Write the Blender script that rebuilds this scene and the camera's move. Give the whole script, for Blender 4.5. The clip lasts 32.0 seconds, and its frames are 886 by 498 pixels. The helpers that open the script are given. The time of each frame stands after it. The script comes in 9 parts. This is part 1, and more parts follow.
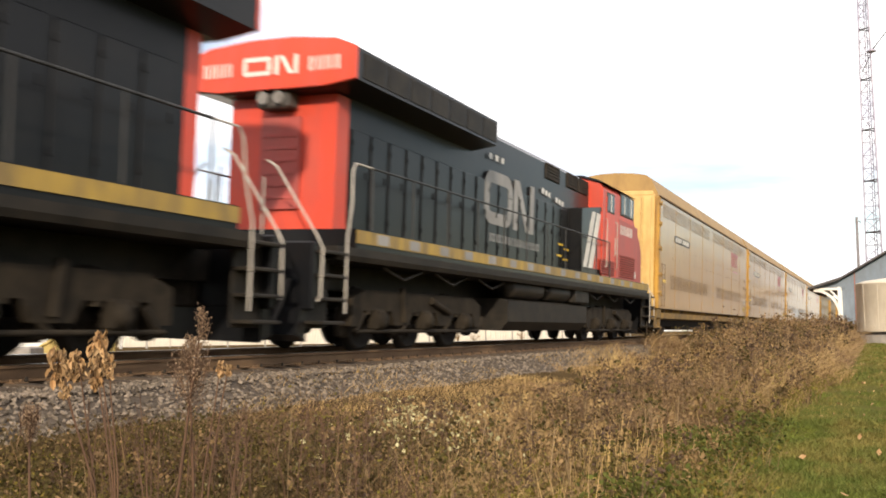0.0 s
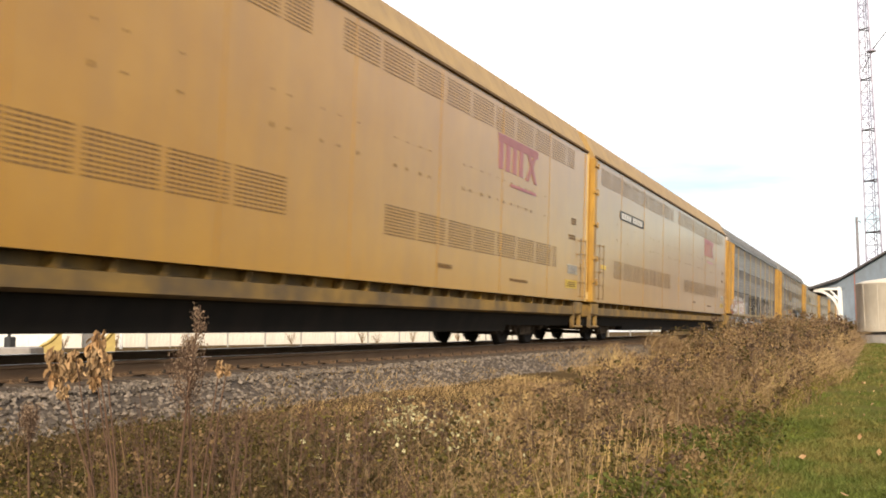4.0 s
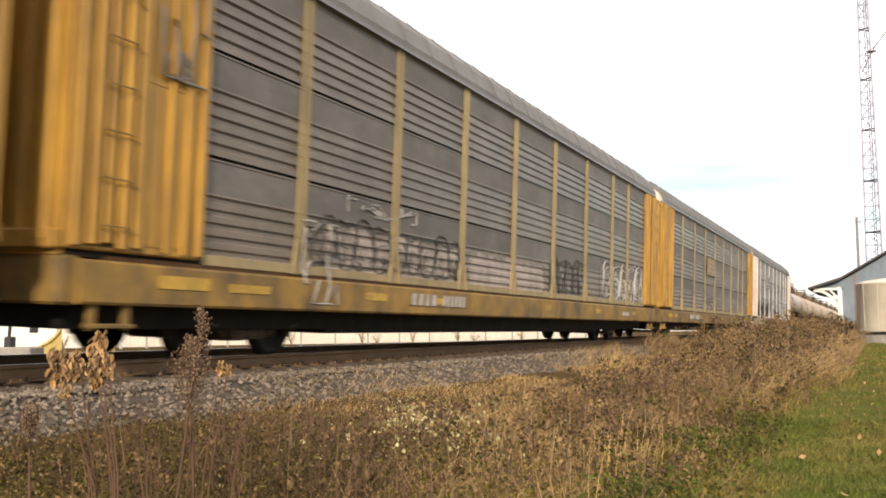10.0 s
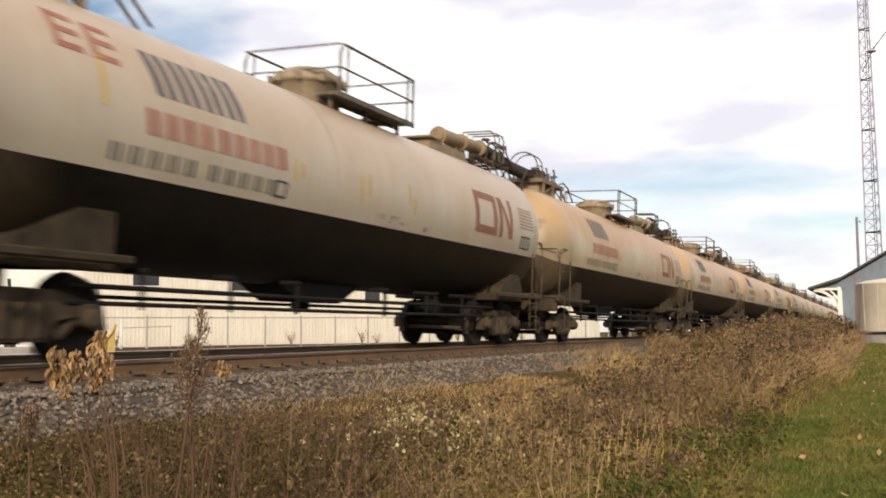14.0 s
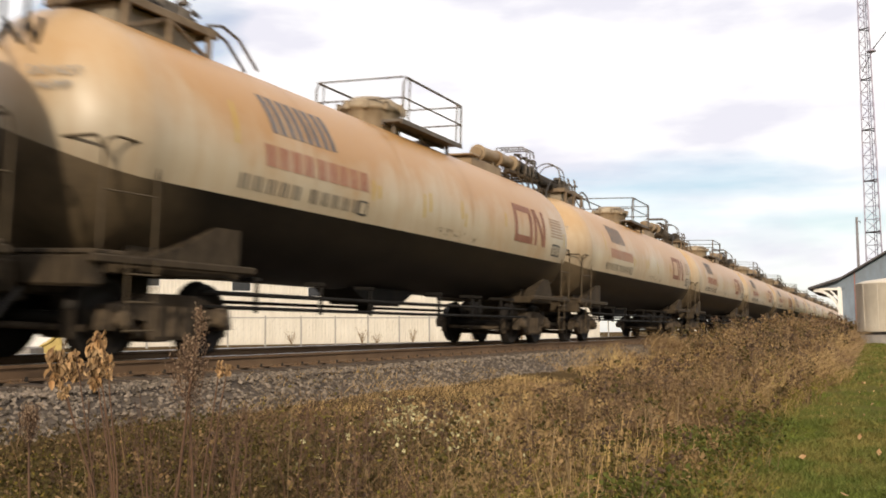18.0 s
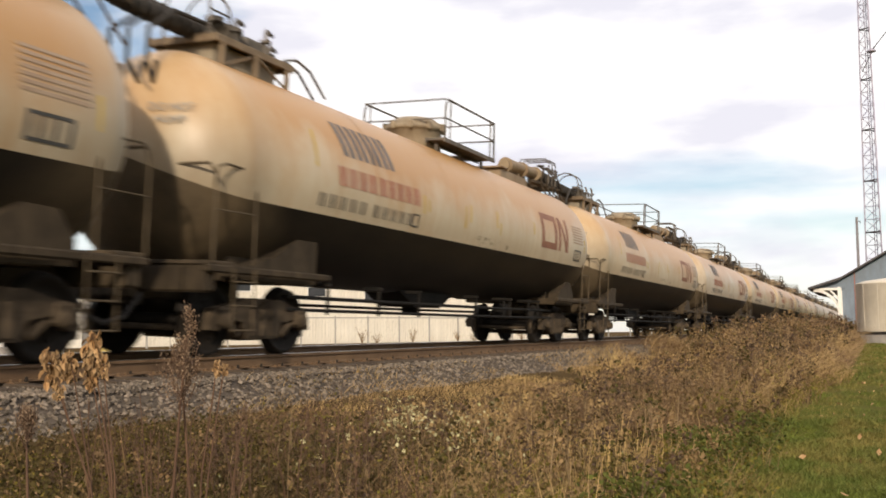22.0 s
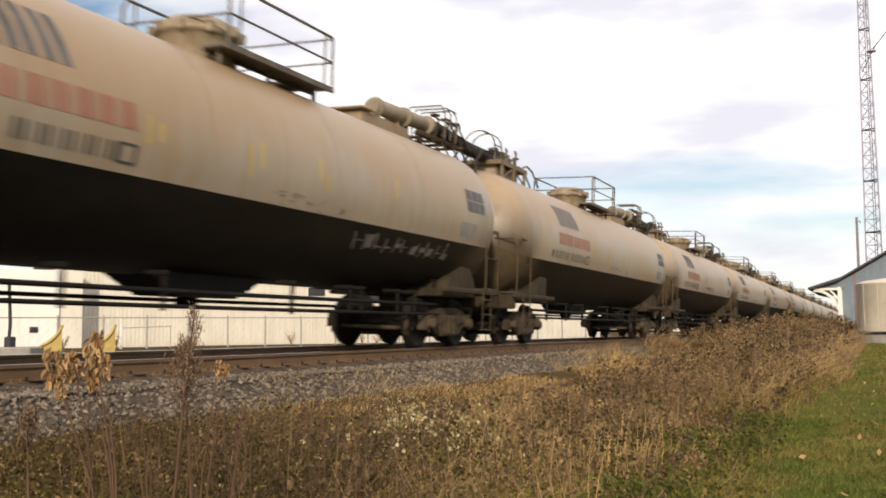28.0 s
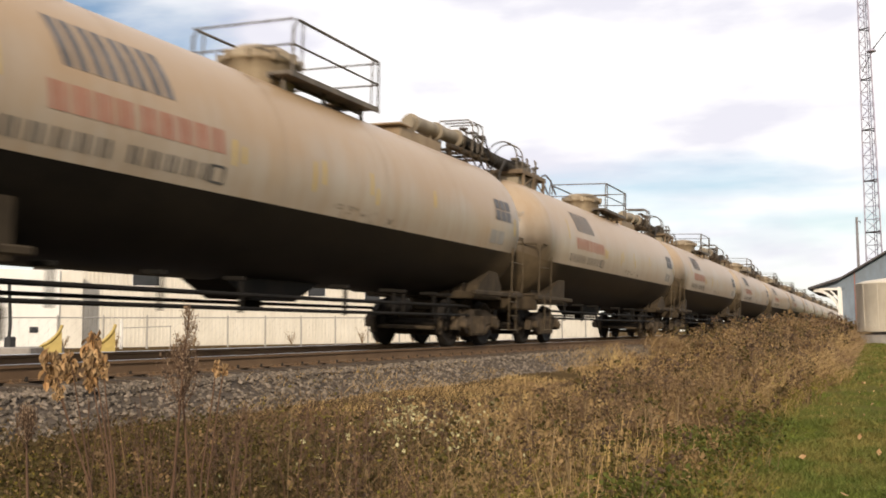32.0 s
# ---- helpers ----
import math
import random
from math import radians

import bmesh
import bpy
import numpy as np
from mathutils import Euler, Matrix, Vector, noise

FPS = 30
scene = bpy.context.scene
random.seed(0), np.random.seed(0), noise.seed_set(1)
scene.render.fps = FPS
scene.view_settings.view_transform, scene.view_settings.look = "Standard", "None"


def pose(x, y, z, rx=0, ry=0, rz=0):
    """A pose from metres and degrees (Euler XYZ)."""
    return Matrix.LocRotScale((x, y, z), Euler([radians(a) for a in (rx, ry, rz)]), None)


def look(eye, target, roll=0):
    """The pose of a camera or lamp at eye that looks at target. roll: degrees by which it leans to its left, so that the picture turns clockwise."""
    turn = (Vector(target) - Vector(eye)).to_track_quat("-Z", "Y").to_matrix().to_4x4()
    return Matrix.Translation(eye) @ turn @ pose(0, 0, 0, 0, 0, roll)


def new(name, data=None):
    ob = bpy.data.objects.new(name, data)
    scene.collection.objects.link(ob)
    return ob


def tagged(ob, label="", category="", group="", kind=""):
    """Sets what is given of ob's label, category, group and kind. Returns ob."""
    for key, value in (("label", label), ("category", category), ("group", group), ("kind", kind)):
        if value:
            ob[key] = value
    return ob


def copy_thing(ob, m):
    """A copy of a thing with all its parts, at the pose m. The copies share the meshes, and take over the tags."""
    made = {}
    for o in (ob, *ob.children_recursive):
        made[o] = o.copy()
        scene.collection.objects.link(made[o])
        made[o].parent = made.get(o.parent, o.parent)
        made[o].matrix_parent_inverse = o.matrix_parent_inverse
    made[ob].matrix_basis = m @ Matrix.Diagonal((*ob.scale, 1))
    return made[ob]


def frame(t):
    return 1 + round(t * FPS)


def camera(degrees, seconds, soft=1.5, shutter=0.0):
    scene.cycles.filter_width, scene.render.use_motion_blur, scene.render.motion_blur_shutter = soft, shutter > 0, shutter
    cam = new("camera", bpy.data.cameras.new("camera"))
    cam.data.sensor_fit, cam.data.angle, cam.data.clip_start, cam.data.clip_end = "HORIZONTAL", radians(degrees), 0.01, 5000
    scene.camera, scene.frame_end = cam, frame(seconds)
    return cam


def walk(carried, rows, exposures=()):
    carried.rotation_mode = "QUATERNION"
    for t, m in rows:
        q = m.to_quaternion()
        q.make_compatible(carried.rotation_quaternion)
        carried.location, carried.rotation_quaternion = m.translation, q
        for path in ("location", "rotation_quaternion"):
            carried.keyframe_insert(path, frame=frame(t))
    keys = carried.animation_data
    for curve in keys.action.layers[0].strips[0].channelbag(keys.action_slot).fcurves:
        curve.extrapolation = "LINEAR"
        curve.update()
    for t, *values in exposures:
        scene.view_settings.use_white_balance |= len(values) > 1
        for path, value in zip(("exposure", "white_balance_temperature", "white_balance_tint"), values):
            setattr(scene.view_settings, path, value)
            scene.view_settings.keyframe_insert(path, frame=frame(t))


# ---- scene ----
# The track runs along +Y at X = TRACK; z = 0 is the top of the near rail. The train runs towards -Y.
TRACK, CANT = -8.837, 0.0471
CANT_DEG, CANT_Z = math.degrees(CANT), 0.755 * math.sin(CANT)

cam = camera(48.83, 32.0, soft=1.8, shutter=0.2)
EYE = Vector((0.0, 0.0, 0.27))
AIM = Vector((-math.sin(0.418) * math.cos(0.0865), math.cos(0.418) * math.cos(0.0865), math.sin(0.0865)))
CAM_POSE = look(EYE, EYE + AIM * 10, roll=-0.636)
# the clip's own exposure drops a little when the low tank cars open up the sky
walk(cam, [(0.0, CAM_POSE), (32.0, CAM_POSE)], [(0.0, 0.0), (12.3, 0.0), (13.1, -0.33), (14.4, -0.4), (32.0, -0.4)])

# ---- daylight: a low autumn sun from behind the train's head, through bright broken cloud ----
SUN_WAY = Vector((0.33, -0.87, 0.355)).normalized()
sun = new("sun", bpy.data.lights.new("sun", "SUN"))
sun.data.energy, sun.data.angle, sun.data.color = 4.9, radians(2.0), (1.0, 0.86, 0.67)
sun.rotation_euler = SUN_WAY.to_track_quat("Z", "Y").to_euler()


GAP_WAY = (-0.614, 0.713, 0.338)


def make_world():
    w = bpy.data.worlds.new("sky")
    w.use_nodes = True
    nt = w.node_tree
    nt.nodes.clear()
    out, bg = nt.nodes.new("ShaderNodeOutputWorld"), nt.nodes.new("ShaderNodeBackground")
    sky = nt.nodes.new("ShaderNodeTexSky")
    sky.sky_type, sky.sun_disc = "NISHITA", False
    sky.sun_elevation = math.asin(SUN_WAY.z)
    sky.sun_rotation = math.atan2(SUN_WAY.x, SUN_WAY.y)
    sky.air_density, sky.dust_density = 1.0, 0.6
    gain = nt.nodes.new("ShaderNodeVectorMath")
    gain.operation = "SCALE"
    gain.inputs["Scale"].default_value = 0.15
    nt.links.new(sky.outputs[0], gain.inputs[0])
    tc, mp = nt.nodes.new("ShaderNodeTexCoord"), nt.nodes.new("ShaderNodeMapping")
    mp.inputs["Scale"].default_value = (1.0, 1.0, 3.4)
    mp.inputs["Location"].default_value = (0.35, 0.1, 0.55)
    nt.links.new(tc.outputs["Generated"], mp.inputs[0])
    n1 = nt.nodes.new("ShaderNodeTexNoise")
    n1.inputs["Scale"].default_value, n1.inputs["Detail"].default_value, n1.inputs["Roughness"].default_value = 1.7, 7, 0.52
    n1.inputs["Distortion"].default_value = 0.35
    nt.links.new(mp.outputs[0], n1.inputs["Vector"])
    ramp = nt.nodes.new("ShaderNodeValToRGB")
    ramp.color_ramp.elements[0].position, ramp.color_ramp.elements[0].color = 0.36, (0, 0, 0, 1)
    ramp.color_ramp.elements[1].position, ramp.color_ramp.elements[1].color = 0.52, (1, 1, 1, 1)
    sep, lift, thick = nt.nodes.new("ShaderNodeSeparateXYZ"), nt.nodes.new("ShaderNodeMapRange"), nt.nodes.new("ShaderNodeMath")
    nt.links.new(tc.outputs["Generated"], sep.inputs[0])
    nt.links.new(sep.outputs["Z"], lift.inputs["Value"])
    lift.interpolation_type = "SMOOTHSTEP"
    lift.inputs["From Min"].default_value, lift.inputs["From Max"].default_value = 0.13, 0.23
    lift.inputs["To Min"].default_value, lift.inputs["To Max"].default_value = -0.05, 0.15
    thick.operation = "ADD"
    nt.links.new(n1.outputs["Fac"], thick.inputs[0])
    nt.links.new(lift.outputs[0], thick.inputs[1])
    # one clear gap high up over the track
    dot, gap, less = nt.nodes.new("ShaderNodeVectorMath"), nt.nodes.new("ShaderNodeMapRange"), nt.nodes.new("ShaderNodeMath")
    dot.operation = "DOT_PRODUCT"
    dot.inputs[1].default_value = GAP_WAY
    nt.links.new(tc.outputs["Generated"], dot.inputs[0])
    nt.links.new(dot.outputs["Value"], gap.inputs["Value"])
    gap.interpolation_type = "SMOOTHSTEP"
    gap.inputs["From Min"].default_value, gap.inputs["From Max"].default_value = 0.988, 0.998
    gap.inputs["To Min"].default_value, gap.inputs["To Max"].default_value = 0.0, 0.30
    less.operation = "SUBTRACT"
    nt.links.new(thick.outputs[0], less.inputs[0])
    nt.links.new(gap.outputs[0], less.inputs[1])
    nt.links.new(less.outputs[0], ramp.inputs[0])
    n2 = nt.nodes.new("ShaderNodeTexNoise")
    n2.inputs["Scale"].default_value, n2.inputs["Detail"].default_value = 5.0, 6
    nt.links.new(mp.outputs[0], n2.inputs["Vector"])
    tone = nt.nodes.new("ShaderNodeValToRGB")
    tone.color_ramp.elements[0].position, tone.color_ramp.elements[0].color = 0.36, (1.16, 1.14, 1.25, 1)
    tone.color_ramp.elements[1].position, tone.color_ramp.elements[1].color = 0.52, (1.55, 1.51, 1.50, 1)
    nt.links.new(n2.outputs["Fac"], tone.inputs[0])
    mix = nt.nodes.new("ShaderNodeMix")
    mix.data_type = "RGBA"
    nt.links.new(ramp.outputs[0], mix.inputs["Factor"])
    nt.links.new(gain.outputs[0], mix.inputs["A"])
    nt.links.new(tone.outputs[0], mix.inputs["B"])
    nt.links.new(mix.outputs["Result"], bg.inputs["Color"])
    bg.inputs["Strength"].default_value = 1.0
    nt.links.new(bg.outputs[0], out.inputs["Surface"])
    scene.world = w


make_world()


# ---- materials ----
def material(name, col, col2=None, scale=5.0, rough=0.6, metal=0.0, bump=0.0, bscale=40.0,
             dirt=None, amount=0.5, dscale=(1.5, 1.5, 0.35), spread=0.08, island=0.0, stretch=(1, 1, 1), cut=0.5, shift=True):
    """Two-scale paint or stone: base patches, streaked dirt, fine relief, a shade of its own for each object."""
    m = bpy.data.materials.new(name)
    m.use_nodes = True
    nt = m.node_tree
    b = nt.nodes["Principled BSDF"]
    tc = nt.nodes.new("ShaderNodeTexCoord")
    info = nt.nodes.new("ShaderNodeObjectInfo")
    vec = tc.outputs["Object"]
    if shift:
        mul = nt.nodes.new("ShaderNodeVectorMath")
        mul.operation = "MULTIPLY_ADD"
        mul.inputs[1].default_value = (1, 1, 1)
        comb = nt.nodes.new("ShaderNodeMath")
        comb.operation = "MULTIPLY"
        comb.inputs[1].default_value = 60.0
        nt.links.new(info.outputs["Random"], comb.inputs[0])
        nt.links.new(vec, mul.inputs[0])
        nt.links.new(comb.outputs[0], mul.inputs[2])
        vec = mul.outputs[0]
    mp = nt.nodes.new("ShaderNodeMapping")
    mp.inputs["Scale"].default_value = stretch
    nt.links.new(vec, mp.inputs[0])
    n = nt.nodes.new("ShaderNodeTexNoise")
    n.inputs["Scale"].default_value, n.inputs["Detail"].default_value, n.inputs["Roughness"].default_value = scale, 6, 0.6
    nt.links.new(mp.outputs[0], n.inputs["Vector"])
    r = nt.nodes.new("ShaderNodeValToRGB")
    r.color_ramp.elements[0].position, r.color_ramp.elements[1].position = 0.33, 0.67
    c2 = col2 or tuple(c * 0.8 for c in col)
    r.color_ramp.elements[0].color, r.color_ramp.elements[1].color = (*col, 1), (*c2, 1)
    nt.links.new(n.outputs["Fac"], r.inputs[0])
    colour = r.outputs[0]
    if dirt:
        mp2 = nt.nodes.new("ShaderNodeMapping")
        mp2.inputs["Scale"].default_value = dscale
        nt.links.new(vec, mp2.inputs[0])
        n2 = nt.nodes.new("ShaderNodeTexNoise")
        n2.inputs["Scale"].default_value, n2.inputs["Detail"].default_value, n2.inputs["Roughness"].default_value = 2.0, 8, 0.65
        nt.links.new(mp2.outputs[0], n2.inputs["Vector"])
        r2 = nt.nodes.new("ShaderNodeValToRGB")
        r2.color_ramp.elements[0].position, r2.color_ramp.elements[1].position = cut - 0.08, cut + 0.2
        r2.color_ramp.elements[0].color, r2.color_ramp.elements[1].color = (0, 0, 0, 1), (amount, amount, amount, 1)
        nt.links.new(n2.outputs["Fac"], r2.inputs[0])
        mx = nt.nodes.new("ShaderNodeMix")
        mx.data_type = "RGBA"
        nt.links.new(r2.outputs[0], mx.inputs["Factor"])
        nt.links.new(colour, mx.inputs["A"])
        mx.inputs["B"].default_value = (*dirt, 1)
        colour = mx.outputs["Result"]
    hsv = nt.nodes.new("ShaderNodeHueSaturation")
    rng = nt.nodes.new("ShaderNodeMapRange")
    if island:
        geo = nt.nodes.new("ShaderNodeNewGeometry")
        nt.links.new(geo.outputs["Random Per Island"], rng.inputs["Value"])
        spread = island
    else:
        nt.links.new(info.outputs["Random"], rng.inputs["Value"])
    rng.inputs["To Min"].default_value, rng.inputs["To Max"].default_value = 1 - spread, 1 + spread
    nt.links.new(rng.outputs[0], hsv.inputs["Value"])
    nt.links.new(colour, hsv.inputs["Color"])
    nt.links.new(hsv.outputs[0], b.inputs["Base Color"])
    b.inputs["Roughness"].default_value, b.inputs["Metallic"].default_value = rough, metal
    b.inputs["Specular IOR Level"].default_value = 0.35 if max(col) > 0.08 else 0.2
    if bump:
        nb = nt.nodes.new("ShaderNodeTexNoise")
        nb.inputs["Scale"].default_value, nb.inputs["Detail"].default_value = bscale, 4
        nt.links.new(vec, nb.inputs["Vector"])
        bp = nt.nodes.new("ShaderNodeBump")
        bp.inputs["Strength"].default_value, bp.inputs["Distance"].default_value = bump, 0.01
        nt.links.new(nb.outputs["Fac"], bp.inputs["Height"])
        nt.links.new(bp.outputs[0], b.inputs["Normal"])
    return m


def growth(name, tones, scale, rough=0.8, island=0.3, k=0.0):
    """Plant matter whose colour changes in patches over the ground, with a shade of its own for each blade."""
    m = bpy.data.materials.new(name)
    m.use_nodes = True
    nt = m.node_tree
    b = nt.nodes["Principled BSDF"]
    tc, mp, n, r = nt.nodes.new("ShaderNodeTexCoord"), nt.nodes.new("ShaderNodeMapping"), nt.nodes.new("ShaderNodeTexNoise"), nt.nodes.new("ShaderNodeValToRGB")
    mp.inputs["Location"].default_value = (k, k * 0.7, 0)
    mp.inputs["Scale"].default_value = (1, 0.55, 0.25)
    nt.links.new(tc.outputs["Object"], mp.inputs[0])
    nt.links.new(mp.outputs[0], n.inputs["Vector"])
    n.inputs["Scale"].default_value, n.inputs["Detail"].default_value, n.inputs["Roughness"].default_value = scale, 5, 0.65
    while len(r.color_ramp.elements) < len(tones):
        r.color_ramp.elements.new(0.5)
    for i, c in enumerate(tones):
        r.color_ramp.elements[i].position, r.color_ramp.elements[i].color = 0.32 + 0.36 * i / (len(tones) - 1), (*c, 1)
    nt.links.new(n.outputs["Fac"], r.inputs[0])
    hsv, rng, geo = nt.nodes.new("ShaderNodeHueSaturation"), nt.nodes.new("ShaderNodeMapRange"), nt.nodes.new("ShaderNodeNewGeometry")
    nt.links.new(geo.outputs["Random Per Island"], rng.inputs["Value"])
    rng.inputs["To Min"].default_value, rng.inputs["To Max"].default_value = 1 - island, 1 + island
    nt.links.new(rng.outputs[0], hsv.inputs["Value"])
    nt.links.new(r.outputs[0], hsv.inputs["Color"])
    nt.links.new(hsv.outputs[0], b.inputs["Base Color"])
    b.inputs["Roughness"].default_value = rough
    b.inputs["Specular IOR Level"].default_value = 0.08
    return m


GRIME = (0.055, 0.042, 0.03)
M = dict(
    lawn=material("lawn_soil", (0.058, 0.075, 0.015), (0.085, 0.088, 0.022), 0.9, 0.95, bump=0.4, dirt=(0.12, 0.085, 0.04), amount=0.7, dscale=(0.35, 0.35, 0.35), shift=False),
    soil=material("weed_soil", (0.07, 0.047, 0.023), (0.10, 0.068, 0.034), 1.3, 0.95, bump=0.5, shift=False),
    ballast=material("ballast_grey", (0.058, 0.044, 0.032), (0.11, 0.086, 0.065), 22, 0.9, bump=1.0, bscale=28, dirt=(0.06, 0.05, 0.045), amount=0.8, dscale=(9, 9, 9), shift=False),
    stone=material("ballast_stone", (0.092, 0.071, 0.052), (0.205, 0.165, 0.128), 14, 0.85, bump=0.3, island=0.6, shift=False),
    rail=material("rail_rust", (0.11, 0.064, 0.033), (0.16, 0.098, 0.052), 2, 0.8, bump=0.3, shift=False),
    railhead=material("rail_polished", (0.42, 0.41, 0.40), (0.55, 0.54, 0.53), 3, 0.28, metal=1.0, shift=False),
    tie=material("tie_wood", (0.055, 0.04, 0.03), (0.10, 0.075, 0.055), 5, 0.9, bump=0.6, stretch=(1, 6, 6)),
    yellow=material("rack_yellow", (0.35, 0.172, 0.017), (0.39, 0.202, 0.026), 0.8, 0.34, bump=0.02, dirt=(0.24, 0.13, 0.045), amount=0.35, dscale=(1.2, 1.2, 0.25)),
    yellow_end=material("rack_ochre_yellow", (0.50, 0.277, 0.042), (0.40, 0.212, 0.036), 1.2, 0.5, dirt=(0.14, 0.08, 0.03), amount=0.75, dscale=(2.0, 2.2, 0.35), cut=0.46),
    sill_yellow=material("sill_yellow", (0.33, 0.19, 0.034), (0.22, 0.13, 0.032), 0.8, 0.6, dirt=GRIME, amount=0.85, cut=0.44, dscale=(0.7, 0.7, 0.5)),
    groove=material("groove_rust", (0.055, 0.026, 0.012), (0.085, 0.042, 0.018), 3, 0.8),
    # car yellow lightened so the colour itself holds the sun's glare
    door_pale=material("door_pale_yellow", (0.60, 0.42, 0.165), (0.50, 0.335, 0.12), 1.2, 0.45, dirt=(0.3, 0.17, 0.06), amount=0.4, dscale=(1.5, 1.5, 0.3)),
    slot=material("vent_slot", (0.10, 0.055, 0.02), (0.14, 0.075, 0.03), 5, 0.8),
    galv=material("galvanised", (0.153, 0.145, 0.143), (0.21, 0.2, 0.198), 1.2, 0.45, metal=0.2, bump=0.05, dirt=(0.08, 0.068, 0.056), amount=0.55, dscale=(0.6, 0.6, 1.6), spread=0.12),
    galv_blue=material("galvanised_blue", (0.205, 0.196, 0.197), (0.265, 0.254, 0.254), 1.2, 0.5, metal=0.2, bump=0.05, dirt=(0.09, 0.08, 0.075), amount=0.45, dscale=(0.5, 0.5, 1.8), spread=0.10),
    galv_brown=material("galvanised_brown", (0.134, 0.105, 0.084), (0.18, 0.142, 0.114), 1.2, 0.5, metal=0.1, bump=0.05, dirt=(0.075, 0.06, 0.05), amount=0.5, dscale=(0.5, 0.5, 1.8), spread=0.10),
    galv_perf=material("perforated_sheet", (0.122, 0.108, 0.097), (0.165, 0.147, 0.132), 1.2, 0.6, metal=0.15, bump=0.3, bscale=60, dirt=(0.08, 0.068, 0.058), amount=0.5, dscale=(0.6, 0.6, 1.6), spread=0.12),
    yellow_roof=material("roof_dusty_yellow", (0.36, 0.225, 0.075), (0.30, 0.185, 0.065), 0.9, 0.6, dirt=(0.17, 0.1, 0.045), amount=0.55),
    roof_galv=material("roof_galvanised", (0.125, 0.118, 0.11), (0.165, 0.157, 0.148), 1.0, 0.6, metal=0.1, dirt=(0.09, 0.078, 0.066), amount=0.4),
    post_tan=material("post_yellow", (0.32, 0.245, 0.115), (0.255, 0.195, 0.11), 1.5, 0.6, dirt=(0.14, 0.10, 0.065), amount=0.6),
    post_white=material("post_grey_white", (0.54, 0.50, 0.465), (0.46, 0.42, 0.385), 1.5, 0.5, dirt=(0.24, 0.18, 0.13), amount=0.4),
    white_dirty=material("white_dirty", (0.72, 0.64, 0.56), (0.62, 0.53, 0.46), 1.5, 0.5, dirt=(0.28, 0.17, 0.10), amount=0.6, dscale=(2.5, 2.5, 0.2), cut=0.46),
    gold=material("decal_yellow", (0.72, 0.47, 0.04), (0.64, 0.41, 0.04), 3, 0.4),
    plate_pale=material("plate_pale", (0.40, 0.34, 0.25), (0.32, 0.26, 0.18), 3, 0.5),
    placard_dull=material("placard_dull_yellow", (0.52, 0.35, 0.03), (0.44, 0.30, 0.04), 3, 0.5),
    decal_white=material("decal_white", (0.62, 0.59, 0.54), (0.52, 0.49, 0.45), 3, 0.5),
    decal_dark=material("decal_dark", (0.05, 0.048, 0.046), (0.085, 0.08, 0.075), 3, 0.6),
    emblem_pale=material("emblem_dulled_white", (0.30, 0.285, 0.27), (0.24, 0.228, 0.215), 2, 0.5, dirt=(0.12, 0.11, 0.10), amount=0.5),
    decal_brown=material("decal_faded_brown", (0.30, 0.20, 0.13), (0.36, 0.26, 0.18), 3, 0.6),
    stand_cream=material("stand_cream", (0.30, 0.225, 0.14), (0.21, 0.15, 0.09), 2.5, 0.6, dirt=(0.16, 0.09, 0.04), amount=0.6),
    platform_rust=material("platform_rusty", (0.15, 0.105, 0.065), (0.22, 0.16, 0.10), 4, 0.75, dirt=(0.06, 0.042, 0.027), amount=0.6, dscale=(3, 3, 3)),
    pipe_buff=material("pipe_buff", (0.30, 0.25, 0.18), (0.22, 0.18, 0.13), 3, 0.65, dirt=(0.10, 0.075, 0.05), amount=0.6),
    decal_grey=material("decal_grey", (0.22, 0.20, 0.18), (0.28, 0.26, 0.23), 3, 0.6),
    decal_red=material("decal_red", (0.27, 0.085, 0.052), (0.36, 0.15, 0.095), 3, 0.55),
    decal_purple=material("decal_purple", (0.30, 0.115, 0.13), (0.36, 0.15, 0.14), 3, 0.55),
    chalk=material("chalk_yellow", (0.50, 0.33, 0.06), (0.48, 0.36, 0.15), 5, 0.8),
    decal_blue=material("decal_blue", (0.075, 0.073, 0.078), (0.13, 0.125, 0.13), 3, 0.55),
    graf_red=material("graffiti_red", (0.30, 0.05, 0.055), (0.20, 0.05, 0.06), 2.5, 0.5, dirt=(0.45, 0.3, 0.3), amount=0.6, dscale=(2, 2, 2)),
    graf_pale=material("graffiti_pale", (0.26, 0.238, 0.225), (0.18, 0.162, 0.152), 3.0, 0.5, dirt=(0.12, 0.1, 0.1), amount=0.8, dscale=(3, 3, 3)),
    graf_white=material("graffiti_white", (0.50, 0.475, 0.45), (0.30, 0.28, 0.265), 4.0, 0.5, dirt=(0.2, 0.18, 0.16), amount=0.6, dscale=(4, 4, 4)),
    graf_pink=material("graffiti_pale_pink", (0.46, 0.39, 0.35), (0.35, 0.295, 0.265), 1.6, 0.55, dirt=(0.17, 0.14, 0.12), amount=0.6, dscale=(1.5, 1.5, 1.0)),
    graf_silver=material("graffiti_silver", (0.52, 0.53, 0.46), (0.38, 0.385, 0.33), 2.0, 0.4, dirt=(0.16, 0.15, 0.135), amount=0.45, dscale=(3, 3, 0.8)),
    graf_blue=material("graffiti_pale_blue", (0.30, 0.34, 0.38), (0.22, 0.25, 0.28), 3.0, 0.5, dirt=(0.15, 0.14, 0.13), amount=0.6, dscale=(3, 3, 3)),
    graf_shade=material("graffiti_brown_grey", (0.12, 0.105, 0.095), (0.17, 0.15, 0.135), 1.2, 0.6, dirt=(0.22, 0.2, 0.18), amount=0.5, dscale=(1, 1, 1)),
